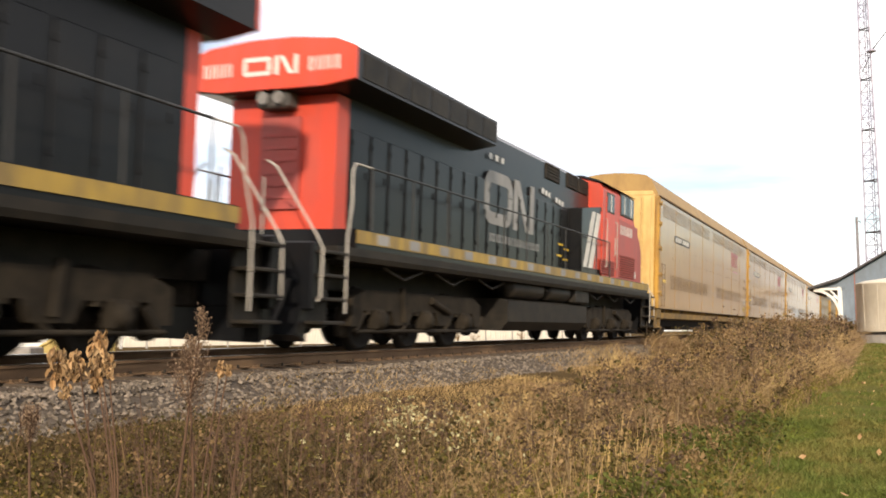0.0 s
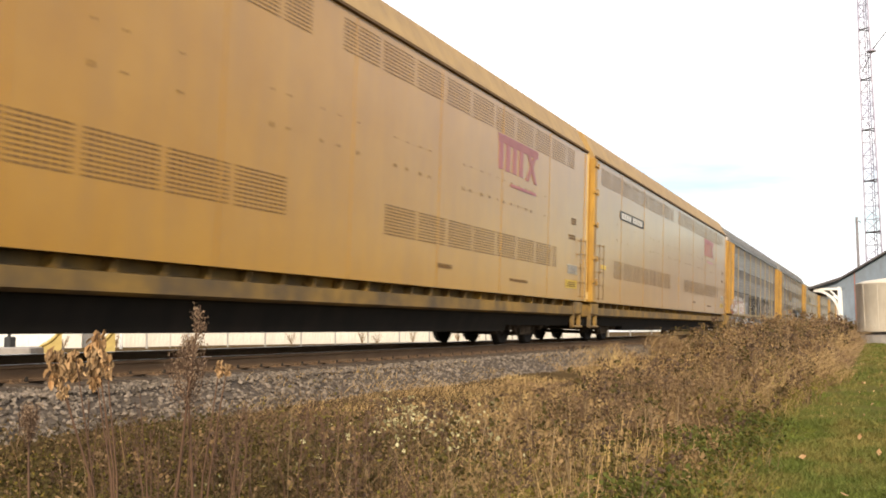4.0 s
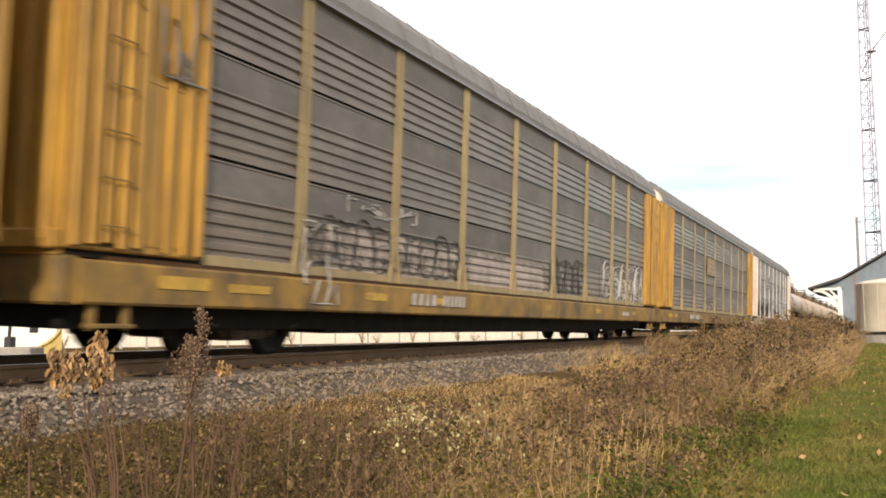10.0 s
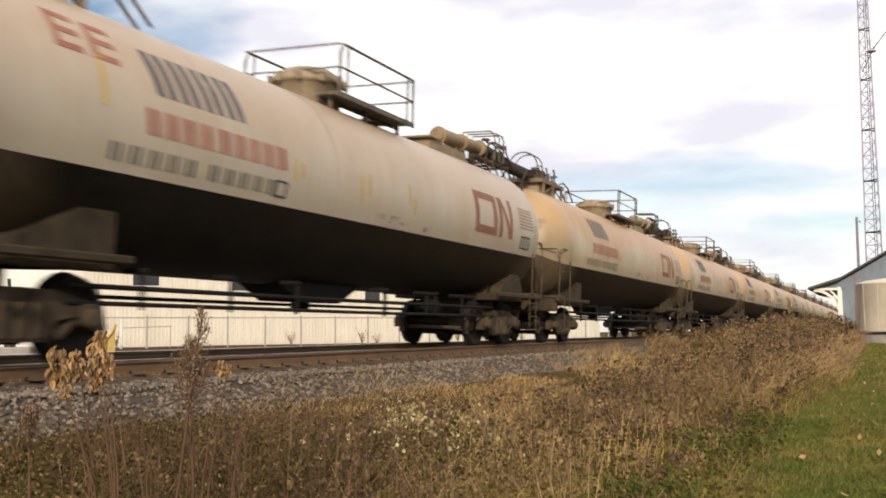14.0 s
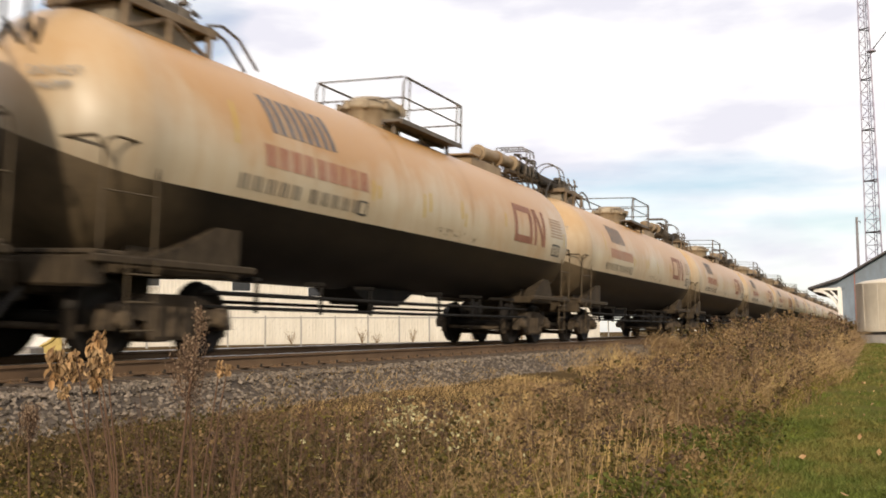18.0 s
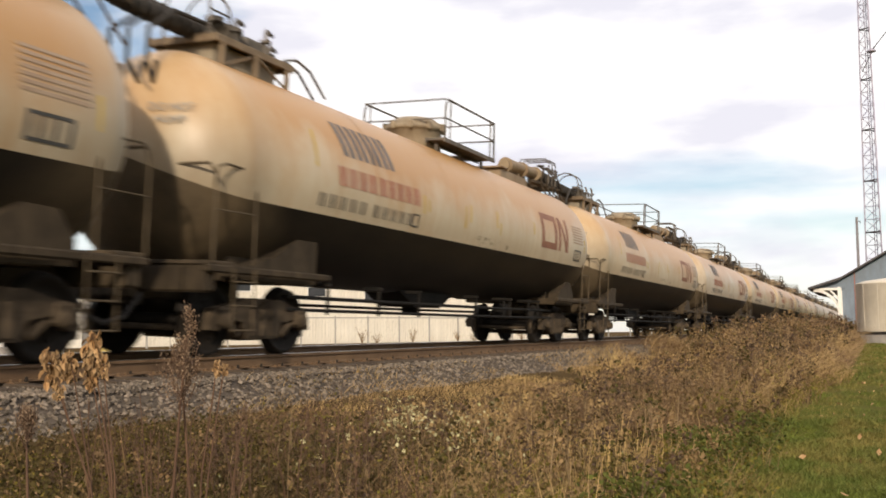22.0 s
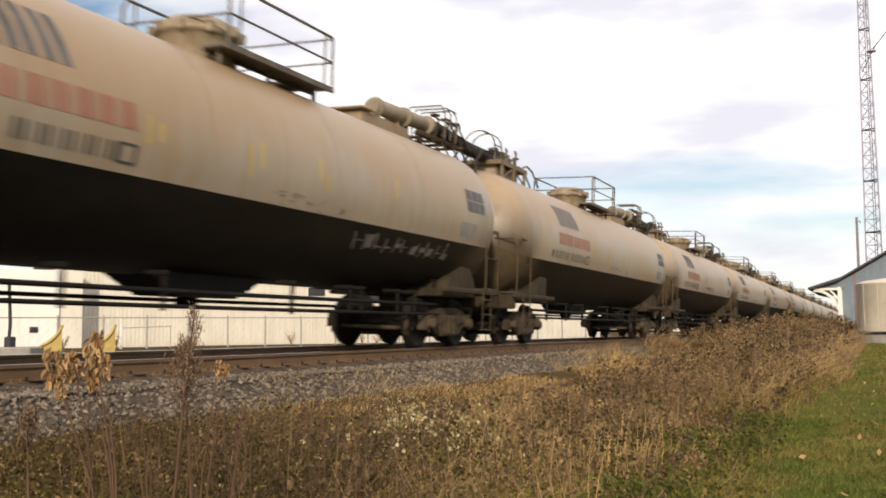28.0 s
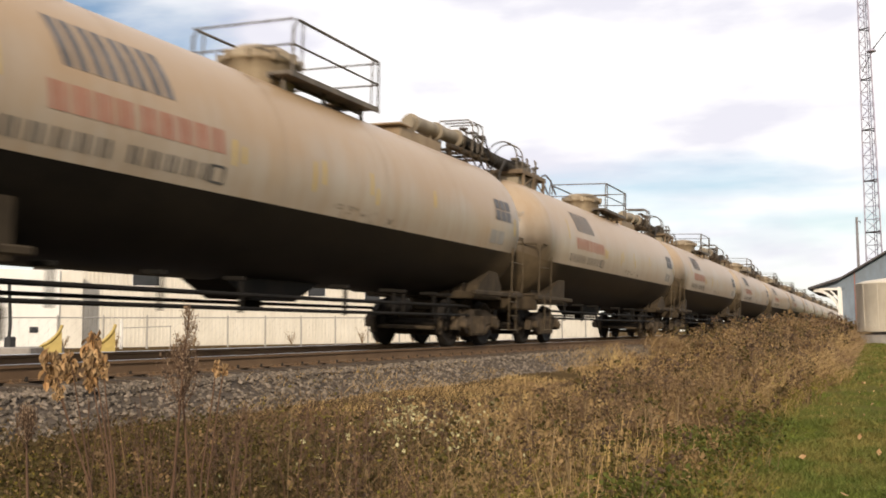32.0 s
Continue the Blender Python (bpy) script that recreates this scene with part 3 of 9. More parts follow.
def build_track():
    tr = thing("railway_track", pose(TRACK, 0, CANT_Z, 0, CANT_DEG, 0), "single canted track of rusty rails on dark wooden ties", "track", kind="structure")
    for side in (1, -1):
        s = Shape()
        ys = [-60, 60, 420]
        for y0, y1 in zip(ys, ys[1:]):
            s.prism([(x + side * 0.755, z) for x, z in RAIL_PROFILE], y0, y1)
        r = part("rail", s, M["rail"], tr, "rusty steel rail")
        s = Shape()
        s.prism([(side * 0.755 + x, z) for x, z in ((-0.03, 0.0005), (0.03, 0.0005), (0.022, 0.004), (-0.022, 0.004))], -60, 420)
        part("running_band", s, M["railhead"], r, "bright worn strip on the rail head")
    s = Shape()
    s.box((0, 0, -0.26), (2.6, 0.23, 0.17), 0.012)
    tie = s.mesh("tie", [M["tie"]])
    s = Shape()
    s.box((0, 0, -0.172), (0.36, 0.19, 0.012), 0.003)
    for dx in (-0.1, 0.1):
        for dy in (-0.06, 0.06):
            s.box((dx, dy, -0.155), (0.03, 0.025, 0.03), 0.004)
    plate = s.mesh("tie_plate", [M["rail"]])
    s = Shape()
    s.box((0, 0, -0.165), (0.17, 0.035, 0.03), 0.006)
    s.box((0.085, 0, -0.145), (0.02, 0.035, 0.05), 0.004)
    anchor = s.mesh("rail_anchor", [M["steel_dark"]])
    rng = random.Random(3)
    y = -1.0
    while y < 62:
        t = part("tie", tie, M["tie"], tr, m=pose(rng.uniform(-0.04, 0.04), y, 0, 0, 0, rng.uniform(-0.7, 0.7)))
        if y < 45:
            for side in (1, -1):
                part("tie_plate", plate, M["rail"], t, m=pose(side * 0.755, 0, 0))
            part("rail_anchor", anchor, M["steel_dark"], t, m=pose(0.755, 0.15, 0))
        y += 0.52
    s = Shape()
    while y < 400:
        s.box((0, y, -0.26), (2.6, 0.23, 0.17))
        y += 0.52
    tagged(part("far_ties", s, M["tie"], tr), kind="stuff")


build_track()


# ---- the station, with its canopy, and what stands round it ----
def build_station():
    st = thing("station_building", pose(0, 92, 0), "small blue-grey railway station with a wide bracketed canopy", "building", kind="structure")
    L = 16.0
    s = Shape()
    wx0, wx1 = -2.80, 9.0
    s.slab([(0, -0.7), (L, -0.7), (L, 3.9), (0, 3.9)], wx0, wx0 + 0.25)
    s.slab([(0, -0.7), (L, -0.7), (L, 3.9), (0, 3.9)], wx1 - 0.25, wx1)
    peak = (wx0 + wx1) / 2
    s.prism([(wx0 + 0.25, -0.7), (wx1 - 0.25, -0.7), (wx1 - 0.25, 3.9), (wx1, 4.55), (peak, 8.0), (wx0, 4.55), (wx0 + 0.25, 3.9)], 0, 0.25)
    s.prism([(wx0 + 0.25, -0.7), (wx1 - 0.25, -0.7), (wx1 - 0.25, 3.9), (wx1, 4.55), (peak, 8.0), (wx0, 4.55), (wx0 + 0.25, 3.9)], L - 0.25, L)
    wall = part("wall", s, M["station"], st)
    for i in range(26):
        s = Shape()
        s.box(((wx0 + wx1) / 2 + 0.1, -0.008, -0.5 + i * 0.17), (wx1 - wx0 - 0.3, 0.016, 0.012))
        part("siding_joint", s, M["station"], wall)
    s = Shape()
    for sx in (1, -1):
        e = -5.55 if sx == 1 else 2 * peak + 5.55
        w = wx0 if sx == 1 else wx1
        out = [(e, 3.78), (w, 4.62), (peak, 8.06), (peak, 8.24), (w, 4.80), (e, 3.94)]
        s.prism(out, -0.9, L + 0.9)
    part("roof", s, M["shingle"], st, "dark shingle roof with a flared eave")
    s = Shape()
    for sx in (1, -1):
        e = -5.56 if sx == 1 else 2 * peak + 5.56
        w = wx0 if sx == 1 else wx1
        s.prism([(e, 3.74), (w, 4.57), (w, 4.62), (e, 3.78)], -0.96, -0.905)
    part("fascia", s, M["shingle"], st, "thin dark eave edge")
    s = Shape()
    s.prism([(-5.2, 3.80), (wx0 + 0.3, 3.80), (wx0 + 0.3, 4.75), (wx0, 4.6), (-5.4, 3.80)], -0.10, -0.02)
    part("gable_infill", s, M["station"], st)
    s = Shape()
    s.prism([(-5.3, 3.70), (wx0, 3.70), (wx0, 3.95), (-5.3, 3.78)], 0.14, L)
    part("soffit", s, M["pole"], st)
    s = Shape()
    s.box((wx0 - 0.09, 0.02, 1.5), (0.18, 0.2, 4.3), 0.01)
    part("corner_board", s, M["white_trim"], st)
    s = Shape()
    s.box((-1.75, -0.03, 2.2), (0.09, 0.06, 6.0), 0.01)
    part("downpipe", s, M["trim_red"], st, "red-brown upright strip on the gable wall")
    for k in range(2):
        b = -0.23 + k * 15.2
        s = Shape()
        s.box((wx0 - 0.24, b, 2.40), (0.24, 0.2, 3.1), 0.01)
        s.box((wx0 - 1.2, b, 3.77), (2.3, 0.18, 0.22), 0.01)
        arc = [(wx0 - 0.2 - 2.1 * (1 - math.cos(a)), b, 1.35 + 2.35 * math.sin(a)) for a in [i * math.pi / 2 / 9 for i in range(10)]]
        for p, q in zip(arc, arc[1:]):
            d = Vector(q) - Vector(p)
            s.box(((p[0] + q[0]) / 2, b, (p[2] + q[2]) / 2), (d.length * 1.1, 0.16, 0.24), 0, pose(0, 0, 0, 0, -math.degrees(math.atan2(d.z, d.x)), 0).to_3x3())
        s.box((wx0 - 0.62, b, 3.3), (1.0, 0.12, 0.15), 0, pose(0, 0, 0, 0, 48, 0).to_3x3())
        part("canopy_bracket", s, M["white_trim"], st, "white curved timber bracket")
    s = Shape()
    s.box((2.2, 0.0, 1.4), (1.1, 0.08, 2.2), 0.01)
    part("door", s, M["white_trim"], st)
    return st


build_station()


def build_storage_tank():
    tk = thing("storage_tank", pose(0.95, 60, 0), "squat round beige metal storage tank on a dark base", "tank")
    s = Shape()
    s.turned([(2.06, 0.12), (2.08, 0.2), (2.08, 2.72), (2.1, 2.74), (2.1, 2.8), (1.7, 2.93), (0.6, 3.08), (0.05, 3.1)], (0, 0, 0), n=40)
    body = part("body", s, M["beige"], tk)
    s = Shape()
    s.turned([(2.12, -0.05), (2.12, 0.11), (2.05, 0.12)], (0, 0, 0), n=40)
    part("base_ring", s, M["underframe"], tk, "dark base ring")
    s = Shape()
    s.turned([(2.3, -0.75), (2.3, -0.06)], (0, 0, 0), n=32, smooth=False)
    part("plinth", s, M["concrete"], tk, "pale concrete plinth")
    for k in range(14):
        a = k * 2 * math.pi / 14 + 0.2
        s = Shape()
        s.box((2.085 * math.cos(a), 2.085 * math.sin(a), 1.45), (0.02, 0.05, 2.5), 0, pose(0, 0, 0, 0, 0, math.degrees(a)).to_3x3())
        part("seam", s, M["beige"], body)
    s = Shape()
    s.turned([(0.25, 0), (0.25, 0.2), (0.2, 0.24)], (0.2, -0.6, 3.03), n=14)
    part("hatch", s, M["beige"], tk)


build_storage_tank()


def build_tower():
    tw = thing("lattice_tower", pose(0.15, 125, -0.6), "tall tapering three-legged lattice radio mast in grey and orange", "tower")
    H = 52.0

    def corner(k, z):
        r = 1.28 - 0.72 * z / H
        a = math.radians(-90 + 30 + 120 * k)
        return Vector((r * math.cos(a), r * math.sin(a), z))

    sec = 6.1
    for n in range(int(H / sec) + 1):
        z0, z1 = n * sec, min((n + 1) * sec, H)
        if z1 - z0 < 0.5:
            break
        m = M["tower_b"] if n in (0,) else M["tower_a"]
        for k in range(3):
            s = Shape()
            s.tube([corner(k, z0), corner(k, z1)], 0.085, 6)
            part("leg", s, m, tw)
            s = Shape()
            a, b = corner(k, z1), corner((k + 1) % 3, z1)
            s.tube([a, b], 0.075, 5)
            part("flange_ring", s, M["steel_dark"], tw, "dark joint between two sections")
        bays = 4
        for k in range(3):
            for j in range(bays):
                s = Shape()
                za, zb = z0 + (z1 - z0) * j / bays, z0 + (z1 - z0) * (j + 1) / bays
                a, b = corner(k, za), corner((k + 1) % 3, zb)
                c, d = corner(k, zb), corner((k + 1) % 3, za)
                s.tube([a, b], 0.028, 4, False)
                s.tube([c, d], 0.028, 4, False)
                s.tube([corner(k, zb), corner((k + 1) % 3, zb)], 0.035, 4, False)
                part("cross_brace", s, m, tw)
    for x in (-0.12, 0.12):
        s = Shape()
        s.tube([(x, 0.1, 0), (x, 0.1, H)], 0.05, 5)
        part("feeder_line", s, M["tower_a"], tw)
    s = Shape()
    s.tube([(0.3, -0.3, 33.6), (2.4, -0.8, 36.0), (7.0, -1.6, 41.2)], 0.06, 6)
    s.tube([(-0.6, -0.3, 31.4), (0.9, -0.6, 34.2)], 0.05, 6)
    part("aerial_arm", s, M["steel_dark"], tw, "dark slanting aerial arm")
    s = Shape()
    s.turned([(0.5, 0), (0.55, 0.1), (0.2, 0.35)], (0.5, -0.7, 33.6), n=14)
    part("dish", s, M["tower_a"], tw)


build_tower()


def build_pole():
    p = thing("utility_pole", pose(-1.5, 100, -0.6), "plain grey wooden pole with a small bracket", "pole")
    s = Shape()
    s.tube([(0, 0, 0), (0.0, 0, 6), (0.03, 0, 11.45)], 0.16, 10, r2=0.11)
    part("shaft", s, M["pole"], p)
    s = Shape()
    s.tube([(0, 0, 11.0), (0.3, 0, 11.05), (0.33, 0, 10.85)], 0.04, 6)
    part("bracket", s, M["steel_dark"], p)


build_pole()


# ---- the yard behind the track ----
def yard_line(u, off):
    """A point u metres along the yard fence, off metres behind it."""
    a, b = Vector((-45.2, 45.8, 0)), Vector((-34.6, 63.7, 0))
    d = (b - a).normalized()
    return a + d * u + Vector((-d.y, d.x, 0)) * off


def build_yard():
    a = yard_line(0, 0)
    d = yard_line(1, 0) - a
    rz = math.degrees(math.atan2(d.y, d.x))
    fence = thing("yard_fence", Matrix.Translation(a) @ pose(0, 0, 0, 0, 0, rz), "galvanised chain-link yard fence with a top rail", "fence", kind="structure")
    x = -12.0
    s = Shape()
    s.tube([(0, 0, -0.5), (0, 0, 1.58)], 0.06, 7)
    s.turned([(0.06, 0), (0.05, 0.05), (0.01, 0.08)], (0, 0, 1.58), n=7)
    post = s.mesh("post", [M["fence"]])
    while x < 52:
        part("post", post, M["fence"], fence, m=pose(x, 0, 0))
        x += 2.75
    s = Shape()
    s.tube([(-12, 0, 1.5), (20, 0, 1.5), (52, 0, 1.5)], 0.038, 6)
    part("top_rail", s, M["fence"], fence)
    s = Shape()
    k = -12.0
    while k < 52:
        for dx in (0.0, 1.9):
            s.tube([(k, 0.0, -0.4), (k + dx, 0.0, 1.5)], 0.004, 3, False)
        k += 0.55
    tagged(part("chain_link", s, M["fence"], fence), kind="stuff")

    b = thing("metal_shed", Matrix.Translation(yard_line(0, 11.5)) @ pose(0, 0, 0, 0, 0, rz), "long white corrugated metal shed behind the fence", "building", kind="structure")
    L0, L1, h = 2.95, 56.0, 5.6
    s = Shape()
    s.box(((L0 + L1) / 2, 6, h / 2 - 0.3), (L1 - L0, 12, h + 0.6), 0.02)
    wall = part("wall", s, M["siding"], b)
    s = Shape()
    s.prism([(-0.03, 0), (0.03, 0), (0.012, 0), (-0.012, 0)], 0, 0.01)
    s = Shape()
    s.slab([(-0.045, -0.35), (-0.045, h - 0.1), (0.0, h - 0.1), (0.0, -0.35)], -0.03, 0.03)
    rib = s.mesh("rib", [M["siding"]])
    x = L0 + 0.15
    n = 0
    while x < L1 and n < 140:
        part("rib", rib, M["siding"], wall, m=pose(x, 0, 0))
        x += 0.305
        n += 1
    s = Shape()
    s.slab([(-0.5, h), (6, h + 1.3), (12.5, h), (12.5, h + 0.15), (6, h + 1.45), (-0.5, h + 0.15)], L0 - 0.4, L1 + 0.4)
    part("roof", s, M["roof_sheet"], b)
    for wx, wz, ww, wh in ((8.2, 4.6, 2.0, 0.86), (15.96, 4.3, 1.56, 0.8), (22.8, 3.9, 1.6, 0.7), (28.3, 3.6, 1.5, 0.9)):
        s = Shape()
        s.box((wx, -0.06, wz), (ww + 0.16, 0.09, wh + 0.16), 0.01)
        w = part("window_frame", s, M["white_trim"], b)
        s = Shape()
        s.box((wx, -0.108, wz), (ww, 0.012, wh))
        part("pane", s, M["window_dark"], w, "dark window pane")
    # a bright annex at the shed's near end
    an = thing("white_annex", Matrix.Translation(yard_line(1.32, 9.0)) @ pose(0, 0, 0, 0, 0, rz), "plain bright white annex with a small dark vent", "building", kind="structure")
    s = Shape()
    s.box((-6.5, 4, 2.2), (13.0, 8, 5.6), 0.02)
    part("wall", s, M["annex_white"], an)
    s = Shape()
    s.box((0.82, 4.2, 2.2), (1.62, 8, 5.6), 0.02)
    part("side_bay", s, M["siding"], an, "cream bay between annex and shed")
    s = Shape()
    s.box((-1.67, -0.03, 0.85), (0.56, 0.08, 0.4), 0.02)
    part("vent", s, M["window_dark"], an, "small dark vent")
    # a white post with a low pipe rail inside the fence
    bp = thing("guard_rail", Matrix.Translation(yard_line(3.05, 0.6)) @ pose(0, 0, 0, 0, 0, rz), "white steel post with a low pipe rail", "rail")
    s = Shape()
    s.tube([(0, 0, -0.5), (0, 0, 1.4)], 0.09, 10)
    part("post", s, M["white_trim"], bp)
    for x in (1.6, 3.2):
        s = Shape()
        s.tube([(x, 0, -0.5), (x, 0, 0.95)], 0.03, 6)
        part("stanchion", s, M["fence"], bp)
    s = Shape()
    s.tube([(0, 0, 0.85), (3.3, 0, 0.95)], 0.03, 6)
    part("pipe_rail", s, M["fence"], bp)
    # dark signal post and a low dark platform near the line
    sp = thing("marker_post", pose(-24.3, 22.0, -0.5), "thin black iron post with a switch box", "post")
    s = Shape()
    s.tube([(-0.12, 0, 0), (0.0, 0, 1.2), (-0.1, 0, 2.6)], 0.05, 8)
    part("shaft", s, M["dark_rail"], sp)
    s = Shape()
    s.box((0, 0, 0.45), (0.26, 0.26, 0.75), 0.03)
    part("box", s, M["dark_rail"], sp)
    solid("loading_slab", Shape().box((0, 0, 0.05), (4.6, 2.2, 0.75), 0.04), M["concrete"], "low dark concrete loading slab", "platform", pose(-25.6, 21.9, -0.42, 0, 0, rz - 40))
    for x, y, s0 in ((-23.2, 22.65, 1.0), (-21.68, 23.3, 1.0)):
        yp = thing("curved_guard", pose(x, y, -0.5, 0, 0, 45), "yellow painted curved steel guard", "guard", "yellow curved guards")
        s = Shape()
        curve = [(-0.34 + 0.58 * math.sin(q) ** 1.4, 0.55 + 0.62 * (1 - math.cos(q) ** 1.3)) for q in [i * math.pi / 2 / 8 for i in range(9)]]
        s.prism([(-0.34, 0.0)] + curve + [(0.25, 0.0)], -0.05, 0.05)
        part("plate", s, M["pipe_yellow"], yp)
        s = Shape()
        s.tube([(x0, -0.07, z0) for x0, z0 in [(-0.34, 0.0)] + curve], 0.05, 7)
        part("rim", s, M["pipe_yellow"], yp)

    # thin shrubs grown up through the fence
    rng = random.Random(17)
    for u, h in ((-0.7, 0.8), (2.5, 0.9), (7.5, 0.9), (14.6, 1.0), (20.3, 1.15), (21.6, 0.9), (24.8, 1.1), (29.0, 0.9), (30.6, 0.8), (35.5, 1.0)):
        sh = thing("shrub", Matrix.Translation(yard_line(u, -0.3)) @ pose(0, 0, -0.45, 0, 0, rng.uniform(0, 360)), "thin leafless shrub at the foot of the fence", "shrub", "shrubs along the fence")
        s, leaves = Shape(), Shape()
        for k in range(9):
            a, r = rng.uniform(0, 6.28), rng.uniform(0.1, 0.5)
            tip = Vector((math.cos(a) * r, math.sin(a) * r, h * rng.uniform(0.6, 1.1)))
            s.tube([(0, 0, 0), tip * 0.5 + Vector((0, 0, 0.1)), tip], 0.018, 4, r2=0.006)
            for j in range(16):
                q = tip * rng.uniform(0.4, 1.05) + Vector((rng.gauss(0, 0.07), rng.gauss(0, 0.07), rng.gauss(0, 0.07)))
                m = Euler((rng.uniform(0, 6), rng.uniform(0, 6), 0)).to_matrix()
                k2 = rng.uniform(0.02, 0.045)
                leaves.add([m @ Vector(v) * k2 + q for v in ((-1, 0, 0), (0, 0.6, 0.2), (1, 0, 0), (0, -0.6, 0.2))], [(0, 1, 2, 3)])
        part("stem", s, M["stem"], sh)
        tagged(part("foliage", leaves, M["weed"], sh), kind="stuff")


build_yard()


# ---- the train: local x points to the camera's side, y back along the train, z up from the rails ----
TRAIN = []


def car_pose(y, turn=0):
    return pose(TRACK, y, CANT_Z, 0, CANT_DEG, 0) @ pose(0, 0, 0, 0, 0, 180 * turn)


def put(ob, y, turn=0):
    TRAIN.append((ob, y, turn))
    ob.matrix_basis = car_pose(y, turn)
    return ob


def quad(s, x, y0, y1, z0, z1, skew=0.0, t=0.006):
    """A thin painted patch on a car's flat side."""
    s.slab([(y0, z0), (y1, z0), (y1 + skew, z1), (y0 + skew, z1)], x, x + t)


def ring_mark(s, x, y0, y1, z0, z1, w, t=0.006):
    """A rounded frame, painted flat."""
    def outline(a, b, c, d, r):
        o = []
        for cy, cz, st in ((b - r, c + r, -90), (b - r, d - r, 0), (a + r, d - r, 90), (a + r, c + r, 180)):
            for k in range(5):
                q = math.radians(st + 22.5 * k)
                o.append((cy + r * math.cos(q), cz + r * math.sin(q)))
        return o
    r = min(y1 - y0, z1 - z0) * 0.32
    A, B = outline(y0, y1, z0, z1, r), outline(y0 + w, y1 - w, z0 + w, z1 - w, max(r - w, 0.02))
    n = len(A)
    vs = [(x, *q) for q in A] + [(x, *q) for q in B] + [(x + t, *q) for q in A] + [(x + t, *q) for q in B]
    fs = []
    for i in range(n):
        j = (i + 1) % n
        fs += [(2 * n + i, 2 * n + j, 3 * n + j, 3 * n + i), (i, j, 2 * n + j, 2 * n + i), (n + i, n + j, 3 * n + j, 3 * n + i)]
    s.add(vs, fs)


def bars(s, x, y0, y1, z0, z1, n, gap=0.35, skew=0.0):
    """A line of unreadable writing as plain upright bars."""
    w = (y1 - y0) / n
    for i in range(n):
        quad(s, x, y0 + i * w, y0 + (i + 1 - gap) * w, z0, z1, skew)


R_WHEEL, R_LOCO = 0.483, 0.533
WHEEL_PROFILE = [(0.07, -0.07), (0.12, -0.075), (0.13, -0.03), (0.36, 0.02), (0.41, -0.055), (0.465, -0.06), (0.478, 0.055), (0.505, 0.075), (0.505, 0.085), (0.42, 0.085), (0.38, 0.06), (0.16, 0.03), (0.13, 0.09), (0.07, 0.09)]


def wheelset_mesh(r):
    s = Shape()
    k = r / R_WHEEL
    for side in (1, -1):
        s.turned([(a * k, -side * h) for a, h in WHEEL_PROFILE], (side * 0.755, 0, 0), "x", 28)
        for i in range(4):
            a = i * math.pi / 2
            s.box((side * 0.80, 0.25 * k * math.cos(a), 0.25 * k * math.sin(a)), (0.02, 0.05, 0.05), 0.004)
    s.tube([(-1.05, 0, 0), (1.05, 0, 0)], 0.08, 12)
    for side in (1, -1):
        s.turned([(0.1, 0), (0.1, 0.09), (0.05, 0.1)] if side > 0 else [(0.05, -0.1), (0.1, -0.09), (0.1, 0)], (side * 0.98, 0, 0), "x", 14)
    return s.mesh("wheelset", [M["wheel"]])


WHEELSET = wheelset_mesh(R_WHEEL)
WHEELSET_LOCO = wheelset_mesh(R_LOCO)


def freight_truck_mesh():
    s = Shape()
    for side in (1, -1):
        x = side * 0.98
        z = R_WHEEL
        s.slab([(-1.18, z - 0.12), (-1.1, z + 0.16), (-0.72, z + 0.22), (-0.42, z + 0.30), (0.42, z + 0.30), (0.72, z + 0.22), (1.1, z + 0.16), (1.18, z - 0.12),
                (0.98, z - 0.13), (0.95, z + 0.02), (0.72, z + 0.02), (0.46, z - 0.02), (0.36, z - 0.24), (-0.36, z - 0.24), (-0.46, z - 0.02), (-0.72, z + 0.02), (-0.95, z + 0.02), (-0.98, z - 0.13)], x - 0.07, x + 0.07)
        for dy in (-0.62, 0.62):
            s.box((x, dy, z - 0.11), (0.11, 0.3, 0.09), 0.02, pose(0, 0, 0, 38 if dy > 0 else -38, 0, 0).to_3x3())
        for dy in (-0.22, 0, 0.22):
            s.tube([(x + side * 0.03, dy, z - 0.2), (x + side * 0.03, dy, z + 0.16)], 0.085, 10)
        for dy in (-0.9, 0.9):
            s.box((x, dy, z + 0.05), (0.24, 0.26, 0.26), 0.04)
            s.turned([(0.11, 0), (0.1, 0.05), (0.06, 0.07)] if side > 0 else [(0.06, -0.07), (0.1, -0.05), (0.11, 0)], (x + side * 0.12, dy, z), "x", 12)
    s.box((0, 0, R_WHEEL + 0.18), (2.1, 0.36, 0.26), 0.03)
    s.turned([(0.3, 0), (0.3, 0.1)], (0, 0, R_WHEEL + 0.3), n=16)
    for dy in (-0.42, 0.42, -1.36, 1.36):
        for x in (-0.755, 0.755):
            s.box((x, dy, 0.42), (0.12, 0.09, 0.34), 0.02)
    s.box((0, 0, 0.26), (1.7, 0.5, 0.1), 0.02)
    for dy in (-1.25, 1.25, -0.38, 0.38):
        s.tube([(-0.85, dy, 0.38), (0.85, dy, 0.38)], 0.045, 6)
    return s.mesh("truck", [M["truck"]])


TRUCK = freight_truck_mesh()


def freight_truck(parent, y):
    t = part("truck", TRUCK, M["truck"], parent, "rusty dark cast two-axle truck", pose(0, y, 0))
    for dy in (-0.9, 0.9):
        part("wheelset", WHEELSET, M["wheel"], t, m=pose(0, dy, R_WHEEL))
    return t


